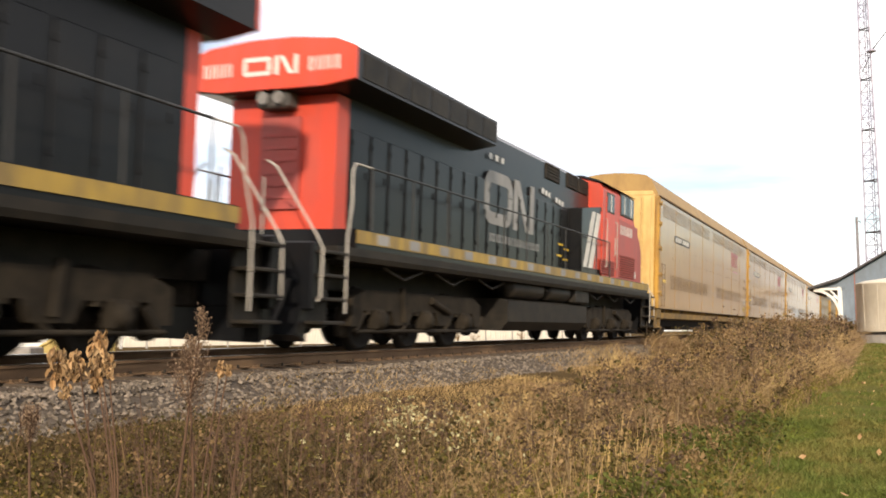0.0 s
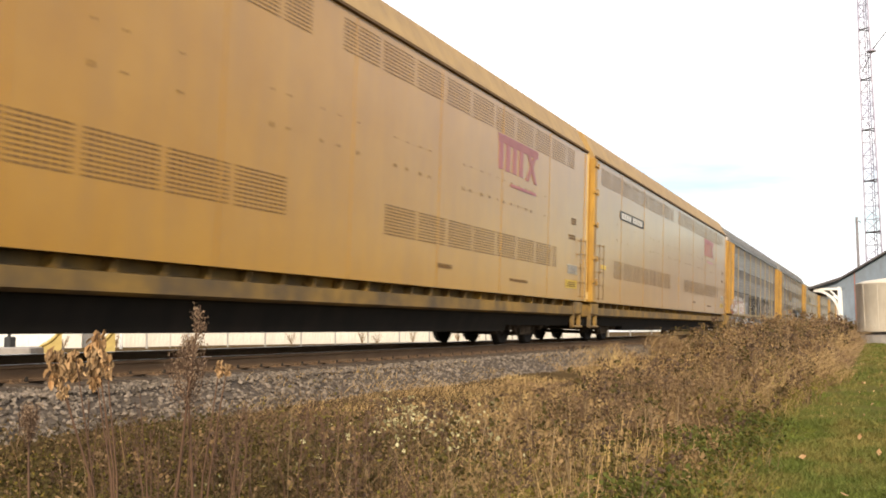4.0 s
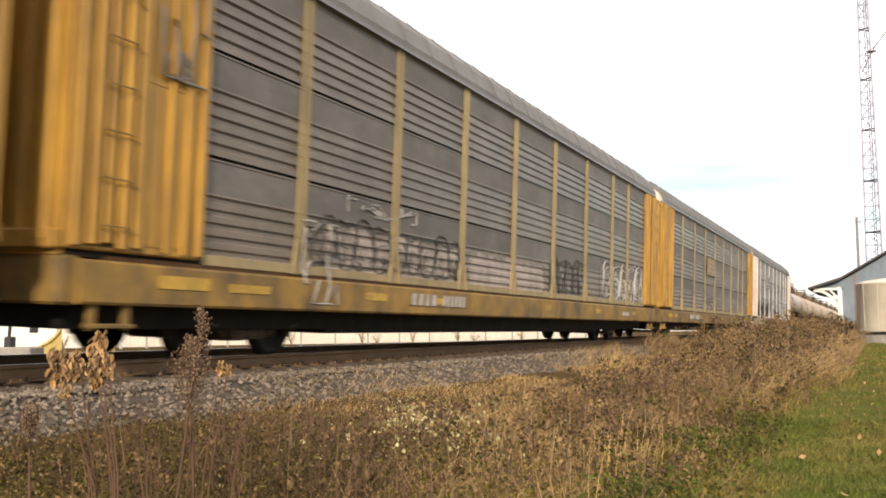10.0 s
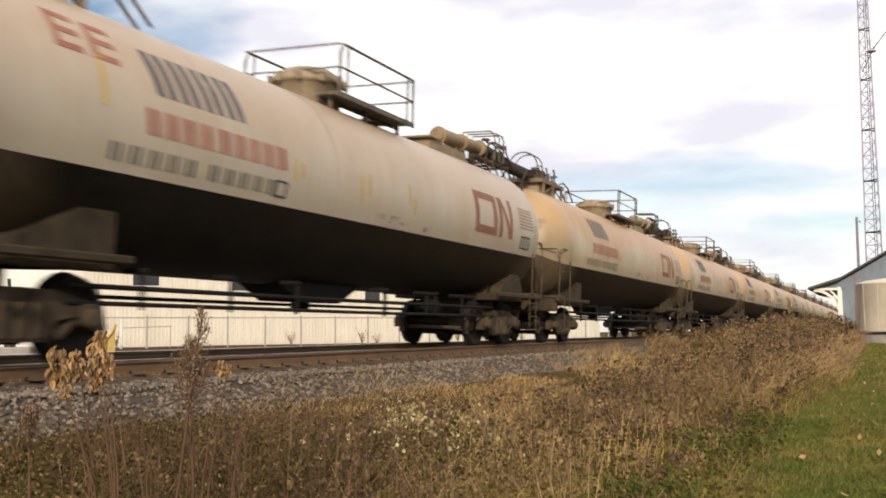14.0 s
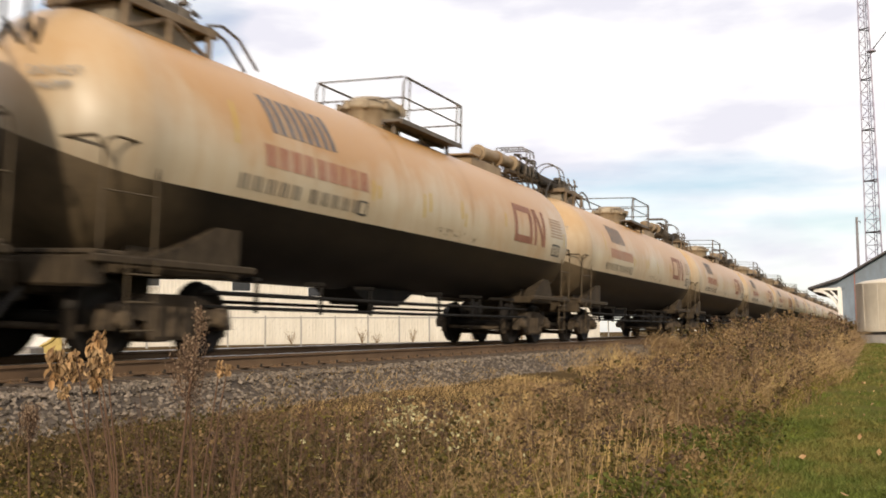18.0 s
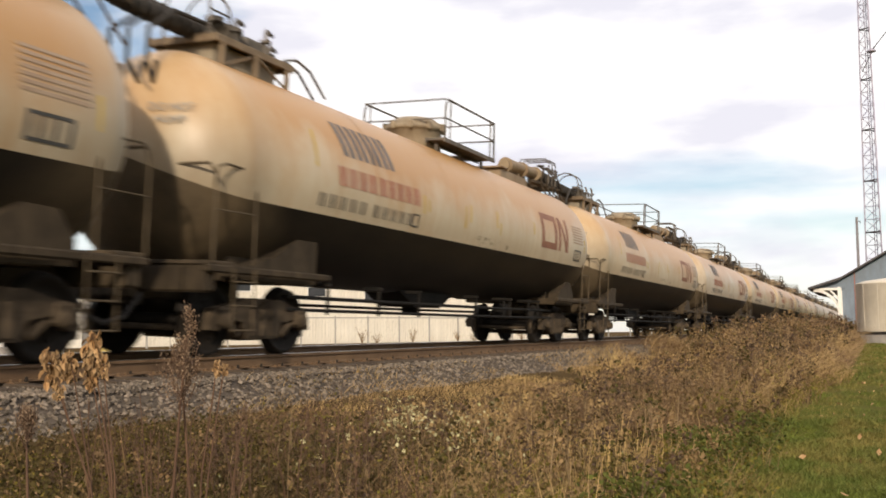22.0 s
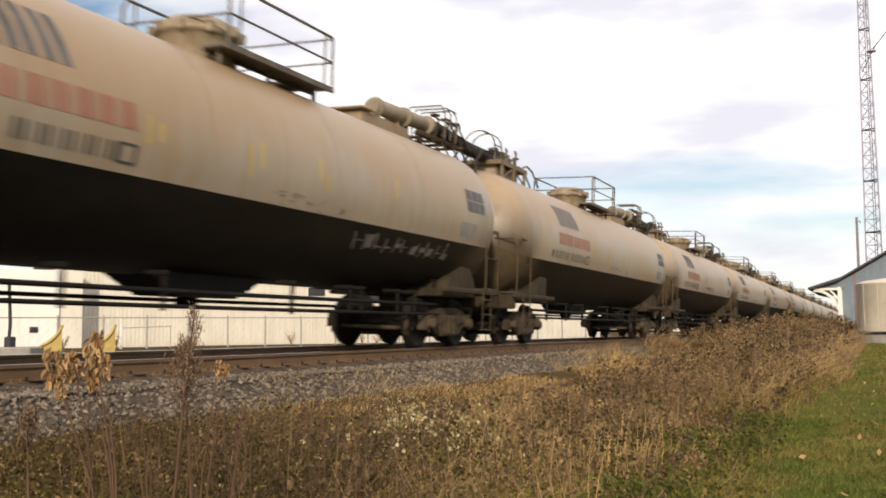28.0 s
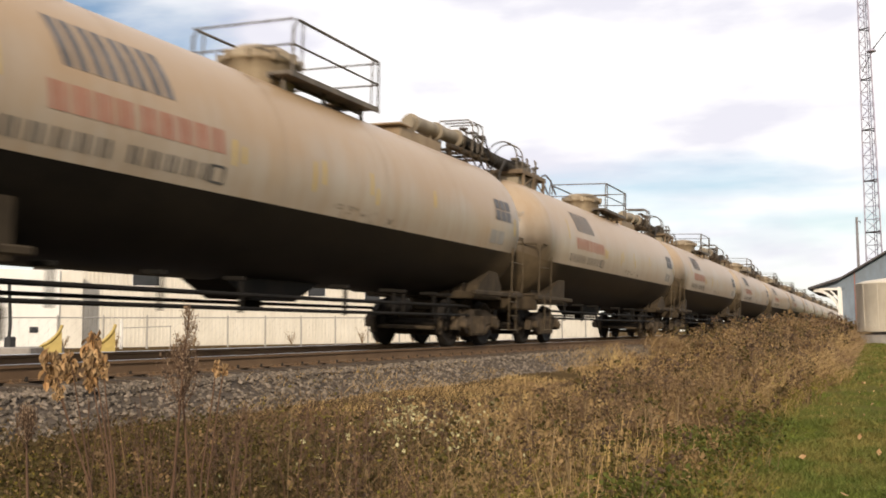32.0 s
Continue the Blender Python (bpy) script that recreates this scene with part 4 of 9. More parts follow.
def coupler(parent, y, sign):
    s = Shape()
    s.box((0, y, 0.85), (0.2, 0.7, 0.2), 0.03)
    s.box((0.05, y + sign * 0.38, 0.85), (0.34, 0.26, 0.3), 0.06)
    s.box((0, y - sign * 0.3, 0.85), (0.5, 0.2, 0.4), 0.03)
    c = part("coupler", s, M["steel_dark"], parent)
    s = Shape()
    s.tube([(0.35, y - sign * 0.2, 0.8), (0.36, y + sign * 0.1, 0.5), (0.3, y + sign * 0.42, 0.42)], 0.035, 7)
    part("air_hose", s, M["hose"], c)


def ladder(parent, x, y, z0, z1, n, mat, w=0.45, axis="y", out=0.06):
    s = Shape()
    s.box((out, 0, 0), (0.016, w, 0.016), 0.004)
    for k in (-1, 1):
        s.box((out / 2, k * (w / 2 - 0.008), 0), (out + 0.008, 0.016, 0.016), 0.004)
    rung = s.mesh("rung", [mat])
    for i in range(n):
        part("rung", rung, mat, parent, m=pose(x, y, z0 + (z1 - z0) * i / (n - 1), 0, 0, 0 if axis == "y" else 90))


# -- enclosed rack cars with smooth yellow sides --
YL = 26.445


def build_yellow():
    car = thing("yellow_rack_car", pose(0, 0, 0), "tall smooth yellow enclosed railway car for motor vehicles", "railway car", "yellow rack cars")
    hl = 12.85
    prof = [(-1.55, 1.14), (1.55, 1.14), (1.55, 5.18), (1.47, 5.36), (1.22, 5.86), (1.05, 5.97), (0.6, 6.04), (0, 6.07), (-0.6, 6.04), (-1.05, 5.97), (-1.22, 5.86), (-1.47, 5.36), (-1.55, 5.18)]
    s = Shape()
    s.prism([(-1.55, 1.14), (1.55, 1.14), (1.55, 5.16), (-1.55, 5.16)], -hl, hl)
    body = part("body", s, M["yellow"], car)
    s = Shape()
    s.prism(prof[2:] + [(-1.50, 5.165), (1.50, 5.165)], -hl, hl)
    part("roof", s, M["yellow_roof"], car, "dusty yellow arched roof")
    s = Shape()
    for z in (5.19,):
        s.prism([(1.555, z - 0.03), (1.60, z - 0.02), (1.60, z + 0.03), (1.555, z + 0.05)], -hl, hl)
    part("eave_strip", s, M["slot"], car, "dark strip along the eave")
    s = Shape()
    s.prism([(-1.42, 0.74), (1.42, 0.74), (1.5, 0.78), (1.5, 0.98), (1.3, 1.0), (1.3, 1.135), (-1.3, 1.135), (-1.3, 1.0), (-1.5, 0.98), (-1.5, 0.78)], -12.6, 12.6)
    part("side_sill", s, M["sill_yellow"], car, "grimy ochre side sill")
    s = Shape()
    s.prism([(-0.5, 0.36), (0.5, 0.36), (0.5, 0.74), (-0.5, 0.74)], -8.0, 8.0)
    part("center_sill", s, M["underframe"], car)
    s = Shape()
    s.prism([(-1.15, 0.33), (1.15, 0.33), (1.3, 0.735), (-1.3, 0.735)], -7.8, 7.8)
    part("belly", s, M["underframe"], car)
    s = Shape()
    s.prism([(-1.2, 0.47), (1.2, 0.47), (1.3, 0.735), (-1.3, 0.735)], -12.5, 12.5)
    part("cross_frame", s, M["underframe"], car)
    s = Shape()
    s.slab([(-0.04, 0.985), (0.0, 0.985), (0.07, 1.135), (0.03, 1.135)], 1.3, 1.46)
    stake = s.mesh("sill_stake", [M["sill_yellow"]])
    for y in steps(-12, 12, 0.8):
        part("sill_stake", stake, M["sill_yellow"], car, m=pose(0, y, 0))
    # pressed seams between the side sheets
    for y in (-9.6, -6.4, -3.2, 0, 3.2, 6.4, 9.6):
        s = Shape()
        s.box((1.552, y, 3.15), (0.012, 0.03, 3.95))
        part("seam", s, M["yellow"], body)
    for ya, yb, za, zb, nr in ((-12.1, -1.2, 4.50, 5.0, 9), (-0.4, 11.7, 4.52, 5.04, 9), (-10.5, -1.6, 1.9, 2.44, 10), (1.1, 10.3, 1.9, 2.42, 10)):
        s = Shape()
        n = int((yb - ya) / 0.115)
        for r in range(nr):
            z = za + (zb - za) * (r + 0.5) / nr
            for i in range(n):
                y = ya + (i + 0.5) * 0.115
                if i % 11 == 10:
                    continue
                s.add([(1.554, y - 0.036, z - 0.013), (1.554, y + 0.036, z - 0.013), (1.554, y + 0.036, z + 0.013), (1.554, y - 0.036, z + 0.013)], [(0, 1, 2, 3)])
        tagged(part("vent_panel", s, M["slot"], body, "rows of small vent slots"), kind="stuff")
    for ya, yb, za, zb in ((-12, 12, 4.5, 5.0), (-10, 10, 1.9, 2.4)):
        s = Shape()
        s.box((-1.553, (ya + yb) / 2, (za + zb) / 2), (0.01, yb - ya, zb - za))
        part("vent_panel", s, M["slot"], body)
    for e in (-1, 1):
        y = e * (hl + 0.012)
        s = Shape()
        s.box((0, y, 3.2), (2.8, 0.03, 4.1), 0.01)
        s.box((0, y, 5.3), (2.7, 0.06, 0.16), 0.02)
        s.box((0, y, 1.3), (2.9, 0.08, 0.22), 0.02)
        # end doors take the lightened yellow, with sun glare in the paint
        d = part("end_door", s, M["door_pale"], car, "yellow end door with thin ribs, sun glare painted in paler")
        s = Shape()
        s.box((0, 0, 3.2), (0.05, 0.05, 3.9), 0.012)
        rib = s.mesh("rib", [M["door_pale"]])
        for i in range(9):
            part("rib", rib, M["door_pale"], d, m=pose(-1.3 + i * 0.325, y + e * 0.02, 0))
        for xx in (-0.62, 0.18, 0.95):
            s = Shape()
            s.tube([(xx, y + e * 0.1, 1.3), (xx, y + e * 0.1, 5.2)], 0.02, 6)
            for z in (1.6, 2.6, 3.6, 4.6):
                s.box((xx, y + e * 0.09, z), (0.09, 0.06, 0.07), 0.01)
            part("lock_rod", s, M["door_pale"], d)
        if e < 0:
            for xx, size in ((-0.27, 0.15), (0.40, 0.15)):
                for k, word in enumerate(("EXCESS", "HEIGHT", "CAR")):
                    lettering(word, size, M["decal_dark"], d, pose(xx, y - 0.052, 5.0 - 0.17 * k, 90, 0, 0))
        s = Shape()
        if e < 0:
            s.box((1.5, e * (hl - 0.12), 3.15), (0.16, 0.3, 4.05), 0.03)
            for z in (1.7, 2.35, 3.3, 4.2, 4.95):
                s.box((1.585, e * (hl - 0.12), z), (0.06, 0.34, 0.08), 0.01)
                s.tube([(1.6, e * (hl - 0.3), z - 0.08), (1.6, e * (hl - 0.3), z + 0.08)], 0.03, 6)
            part("corner_post", s, M["yellow_end"], car, "orange-yellow corner post with hinges")
        else:
            s.box((1.5, hl - 0.1, 3.15), (0.13, 0.2, 4.0), 0.03)
            part("corner_post", s, M["yellow"], car, "yellow corner post")
        lad = e * (hl - (0.38 if e > 0 else 0.75))
        ladder(car, 1.56, lad, 1.25, 2.74, 5, M["steel_rust"], 0.48)
        for dy in (-0.24, 0.24):
            s = Shape()
            s.box((1.612, lad + dy, 2.0), (0.014, 0.024, 1.56))
            part("ladder_stile", s, M["steel_rust"], car)
        s = Shape()
        s.box((1.45, e * (hl - 0.15), 0.72), (0.1, 0.1, 0.6), 0.01)
        s.box((1.45, e * (hl - 0.75), 0.72), (0.1, 0.1, 0.6), 0.01)
        s.box((1.48, e * (hl - 0.45), 0.46), (0.14, 0.7, 0.05), 0.01)
        s.box((1.5, e * (hl - 0.45), 0.95), (0.05, 0.75, 0.3), 0.01)
        part("step", s, M["sill_yellow"], car, "sill step with grab irons")
        s = Shape()
        s.box((0, e * 12.5, 0.92), (2.9, 0.3, 0.4), 0.03)
        part("end_sill", s, M["sill_yellow"], car, "grimy ochre end sill")
        coupler(car, e * 12.72, e)
        freight_truck(car, e * 9.55)
    rng = random.Random(8)
    s = Shape()
    quad(s, 1.553, -9.8, -6.5, 3.74, 4.02)
    pl = part("number_panel", s, M["decal_dark"], body, "dark panel with pale unreadable characters")
    s = Shape()
    bars(s, 1.561, -9.6, -8.3, 3.79, 3.97, 4)
    bars(s, 1.561, -8.1, -6.7, 3.79, 3.97, 6)
    tagged(part("writing", s, M["decal_white"], pl), kind="stuff")
    s = Shape()
    quad(s, 1.553, 6.1, 8.7, 4.32, 4.50)
    part("emblem_bar", s, M["decal_purple"], body, "faded purple bar of the emblem")
    for k in range(4):
        s = Shape()
        quad(s, 1.553, 6.15 + k * 0.42, 6.40 + k * 0.42, 3.75, 4.318)
        part("emblem_block", s, M["decal_purple"], body, "faded purple block of the emblem")
    s = Shape()
    quad(s, 1.553, 7.85, 8.05, 3.72, 4.318, 0.5)
    quad(s, 1.555, 8.45, 8.65, 3.72, 4.318, -0.5)
    part("emblem_cross", s, M["decal_purple"], body, "faded purple crossed strokes")
    s = Shape()
    quad(s, 1.554, 6.9, 8.6, 3.45, 3.52)
    part("emblem_line", s, M["decal_purple"], body, "faded purple line under the emblem")
    s = Shape()
    for i in range(46):
        y = -11 + i * 0.46 + rng.uniform(-0.1, 0.1)
        if rng.random() < 0.6:
            quad(s, 1.553, y, y + rng.uniform(0.03, 0.06), 3.05 + rng.uniform(-0.02, 0.02), 3.10)
            quad(s, 1.553, y, y + 0.03, 3.52, 3.55)
    bars(s, 1.553, 7.0, 8.2, 1.42, 1.48, 9)
    bars(s, 1.553, 3.2, 3.9, 1.5, 1.58, 5)
    tagged(part("small_writing", s, M["slot"], body, "small dark specks and unreadable stencils"), kind="stuff")
    s = Shape()
    quad(s, 1.553, 11.2, 12.12, 1.81, 2.05)
    plate = part("data_plate", s, M["plate_pale"], body, "pale data plate with three dark squares")
    for k in range(3):
        s = Shape()
        quad(s, 1.561, 11.25 + k * 0.29, 11.49 + k * 0.29, 1.89, 2.03)
        part("square", s, M["decal_grey"], plate)
    s = Shape()
    bars(s, 1.561, 11.25, 11.9, 1.83, 1.87, 6)
    tagged(part("writing", s, M["decal_grey"], plate), kind="stuff")
    s = Shape()
    quad(s, 1.553, 11.1, 12.08, 1.44, 1.65)
    card = part("placard", s, M["placard_dull"], body, "dull yellow placard with faint lines")
    s = Shape()
    for k in range(3):
        bars(s, 1.561, 11.2, 11.95, 1.48 + 0.05 * k, 1.505 + 0.05 * k, 7)
    tagged(part("writing", s, M["slot"], card), kind="stuff")
    s = Shape()
    for k in range(3):
        bars(s, 1.553, 11.5, 11.95, 3.10 + 0.06 * k, 3.14 + 0.06 * k, 6)
    for k in range(2):
        bars(s, 1.553, 11.3, 11.9, 2.70 + 0.07 * k, 2.75 + 0.07 * k, 6)
    tagged(part("stencil", s, M["slot"], body, "small faint stencilled lines"), kind="stuff")
    s = Shape()
    quad(s, 1.555, -11.9, -11.4, 2.1, 2.22)
    part("placard", s, M["gold"], body, "bright yellow placard")
    return car


# -- enclosed rack cars with galvanised corrugated sides --
GL = 28.722
POSTS = [-11.45, -9.3, -6.42, -3.55, -0.68, 2.19, 5.06, 7.93, 9.9, 12.35]


def corrugated(y0, y1, z0, z1, x, pitch, depth):
    """A side panel of level pressed ribs."""
    prof = []
    if pitch > 0.15:
        prof = [(x, z1), (x, z1 - 0.02), (x - 0.012, z1 - 0.03), (x - 0.012, z0 + (z1 - z0) * 0.66), (x, z0 + (z1 - z0) * 0.65)][::-1]
        top, z1 = prof, z0 + (z1 - z0) * 0.64
        prof = []
    else:
        top = []
    n = max(3, round((z1 - z0) / pitch))
    for i in range(n):
        za, h = z0 + (z1 - z0) * i / n, (z1 - z0) / n
        prof += [(x, za), (x, za + h * 0.42), (x - depth, za + h * 0.58), (x - depth, za + h * 0.84)]
    prof.append((x, z1))
    k = len(prof)
    prof += top
    vs = [(a, y0, z) for a, z in prof] + [(a, y1, z) for a, z in prof]
    m = len(prof)
    s = Shape()
    s.add(vs, [(i, i + m, i + m + 1, i + 1) for i in range(m - 1)])
    s.k = [1 if top and i == k + 1 else 0 for i in range(m - 1)]
    return s


def build_rack(style, sheet_mat, post_mat, end_mat, sill_mat, label, low=0.7):
    car = thing("rack_car", pose(0, 0, 0), label, "railway car", "grey rack cars")
    front, back = -13.55, 14.3
    s = Shape()
    s.prism([(-1.44, 1.12), (1.44, 1.12), (1.44, 5.12), (-1.44, 5.12)], front + 0.1, back - 0.1)
    part("inner_wall", s, M["steel_dark"], car)
    s = Shape()
    prof = [(1.54, 5.06), (1.54, 5.22), (1.40, 5.54), (1.0, 5.89), (0.5, 6.03), (0, 6.06), (-0.5, 6.03), (-1.0, 5.89), (-1.40, 5.54), (-1.54, 5.22), (-1.54, 5.06)]
    if style == "flat":
        prof = [(1.54, 5.06), (1.54, 5.16), (1.40, 5.28), (0.95, 5.50), (0.5, 5.60), (0, 5.62), (-0.5, 5.60), (-0.95, 5.50), (-1.40, 5.28), (-1.54, 5.16), (-1.54, 5.06)]
    s.prism(prof, front + 0.5, back - 0.5)
    roof = part("roof", s, M["roof_galv"] if style != "flat" else sheet_mat, car, "arched grey sheet roof")
    for ya, yb in ((front, front + 0.5), (back - 0.5, back)):
        s = Shape()
        s.prism([(a * 0.93, 5.06 + (z - 5.06) * 0.82) for a, z in prof], ya, yb)
        part("roof_end", s, M["white_dirty"], car, "pale rounded roof end")
    if style != "flat":
        for y in steps(-12.6, 12.6, 1.05):
            s = Shape()
            s.prism([(1.555, 5.22), (1.415, 5.555), (1.01, 5.906), (1.0, 5.89), (1.40, 5.54), (1.54, 5.22)], y - 0.02, y + 0.02)
            part("roof_rib", s, M["roof_galv"], roof)
    tiers = [(1.2, 2.17), (2.22, 3.17), (3.22, 4.13), (4.18, 5.05)] if style == "flat" else [(1.2, 2.44), (2.48, 3.74), (3.78, 5.05)]
    cache, perf = {}, M["galv_blue_perf"] if sheet_mat == M["galv_blue"] else M["galv_perf"]
    for y0, y1 in zip(POSTS, POSTS[1:]):
        for z0, z1 in tiers:
            w = round(y1 - y0, 2)
            key = (w, z0)
            if key not in cache:
                cache[key] = corrugated(0, w, z0, z1, 1.49, 0.09 if style == "flat" else 0.165, 0.022 if style == "flat" else 0.032).mesh("side_panel", [sheet_mat, perf])
            part("side_panel", cache[key], sheet_mat, car, m=pose(0, y0, 0))
    s = Shape()
    s.box((-1.49, (front + back) / 2, 3.1), (0.06, back - front - 0.6, 3.9))
    part("far_side", s, sheet_mat, car)
    for y in POSTS[1:-1]:
        s = Shape()
        for dy in (-0.11, 0.11) if style == "flat" else (-0.06, 0.09):
            s.slab([(y + dy - 0.04, 1.62), (y + dy + 0.04, 1.62), (y + dy + 0.035, 5.05), (y + dy - 0.035, 5.05)], 1.485, 1.518)
            s.slab([(y + dy * 2.2 - 0.05, 1.14), (y + dy * 2.2 + 0.05, 1.14), (y + dy + 0.04, 1.62), (y + dy - 0.04, 1.62)], 1.485, 1.535)
        if style == "flat":
            for z in (2.2, 3.2, 4.16):
                for dy in (-0.2, 0.2):
                    s.box((1.56, y + dy, z), (0.05, 0.07, 0.12), 0.01)
        part("post", s, post_mat, car)
    s = Shape()
    s.prism([(1.485, 5.05), (1.56, 5.05), (1.56, 5.10), (1.485, 5.10)], front + 0.4, back - 0.4)
    part("eave_rail", s, post_mat if style == "flat" else M["galv"], car)
    # flatcar sill
    s = Shape()
    s.prism([(1.34, low), (1.52, low), (1.54, low + 0.03), (1.54, 1.07), (1.50, 1.10), (1.34, 1.10)], -13.35, 14.05)
    s.prism([(-1.34, 1.10), (-1.50, 1.10), (-1.54, 1.07), (-1.54, low + 0.03), (-1.52, low), (-1.34, low)], -13.35, 14.05)
    part("side_sill", s, sill_mat, car, "grimy painted side sill")
    s = Shape()
    s.prism([(-1.33, 0.95), (1.33, 0.95), (1.33, 1.115), (-1.33, 1.115)], -13.25, 13.95)
    deck = part("deck", s, M["underframe"], car)
    for name, poly, half in (("center_sill", [(-0.45, 0.42), (0.45, 0.42), (0.45, 0.95), (-0.45, 0.95)], 8.2), ("belly", [(-1.1, 0.31), (1.1, 0.31), (1.25, 0.7), (-1.25, 0.7)], 7.9),
                             ("cross_frame", [(-1.15, 0.38), (1.15, 0.38), (1.25, 0.7), (-1.25, 0.7)], 13.2)):
        s = Shape()
        s.prism(poly, -half, half)
        part(name, s, M["underframe"], deck)
    # dark brown strip between sill and base strip
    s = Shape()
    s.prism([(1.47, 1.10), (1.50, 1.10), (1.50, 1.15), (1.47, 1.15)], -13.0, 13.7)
    part("sill_gap", s, M["groove"], car, "dark brown strip along the gap above the sill")
    s = Shape()
    s.prism([(1.48, 1.15), (1.512, 1.15), (1.512, 1.265), (1.48, 1.275)], -11.4, 12.3)
    part("base_strip", s, M["board_faded"] if post_mat == M["post_white"] else post_mat, car, "pale strip under the side sheets")
    for e in (-1, 1):
        end, inner = (back, POSTS[-1] + 0.02) if e > 0 else (front, POSTS[0] - 0.02)
        a, b = min(end, inner), max(end, inner)
        s = Shape()
        s.box((1.49, (a + b) / 2, 3.12), (0.08, b - a - 0.03, 3.86), 0.02)
        pan = part("end_panel", s, end_mat, car, "painted end side panel with upright folds")
        # dark brown sheet that shows as grooves between the folds
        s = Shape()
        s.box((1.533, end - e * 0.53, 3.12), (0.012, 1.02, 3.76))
        part("fold_gap", s, M["groove"], pan, "dark brown backing sheet behind the folds")
        for k in range(5):
            s = Shape()
            s.box((1.555, end - e * (0.08 + k * 0.215), 3.12), (0.06 + 0.03 * (k % 2), 0.13, 3.8 - 0.05 * (k % 3)), 0.012)
            part("fold", s, end_mat, pan)
        for k, w in ((1.42, 0.05), (abs(end - inner) - 0.08, 0.12), (abs(end - inner) - 0.34, 0.09)):
            s = Shape()
            s.box((1.545, end - e * k, 3.12), (0.07, w, 3.8), 0.015)
            part("post", s, end_mat, pan)
        for z in (1.3, 3.1, 4.95):
            s = Shape()
            s.box((1.532, end - e * 1.4, z), (0.012, 0.6, 0.03))
            part("seam", s, end_mat, pan)
        ladder(pan, 1.60, end - e * 0.56, 1.45, 4.88, 8, M["steel_rust"], 0.44, out=0.035)
        s = Shape()
        s.box((0, end, 3.1), (2.9, 0.06, 3.95), 0.01)
        door = part("end_door", s, end_mat, car, "folded end door of upright panels")
        for z, h in ((1.28, 0.2), (4.98, 0.14)):
            s = Shape()
            s.box((0, end + e * 0.06, z), (2.95, 0.14, h), 0.02)
            part("door_rail", s, end_mat, door)
        s = Shape()
        s.box((0, 0, 3.1), (0.17, 0.10, 3.68), 0.02)
        leaf = s.mesh("door_panel", [end_mat])
        for i in range(8):
            part("door_panel", leaf, end_mat, door, m=pose(-1.28 + i * 0.365, end + e * (0.04 + (0.05 if i % 2 else 0)), 0))
        s = Shape()
        s.box((1.45, end - e * 0.45, 0.62), (0.08, 0.08, 0.5), 0.01)
        s.box((1.45, end - e * 0.95, 0.62), (0.08, 0.08, 0.5), 0.01)
        s.box((1.47, end - e * 0.7, 0.42), (0.16, 0.62, 0.05), 0.01)
        part("step", s, sill_mat, car)
        s = Shape()
        s.box((0, end - e * 0.12, 0.88), (2.95, 0.3, 0.5), 0.03)
        part("end_sill", s, sill_mat, car, "grimy end sill")
        coupler(car, end - e * 0.05, e)
        freight_truck(car, e * 9.75)
    return car


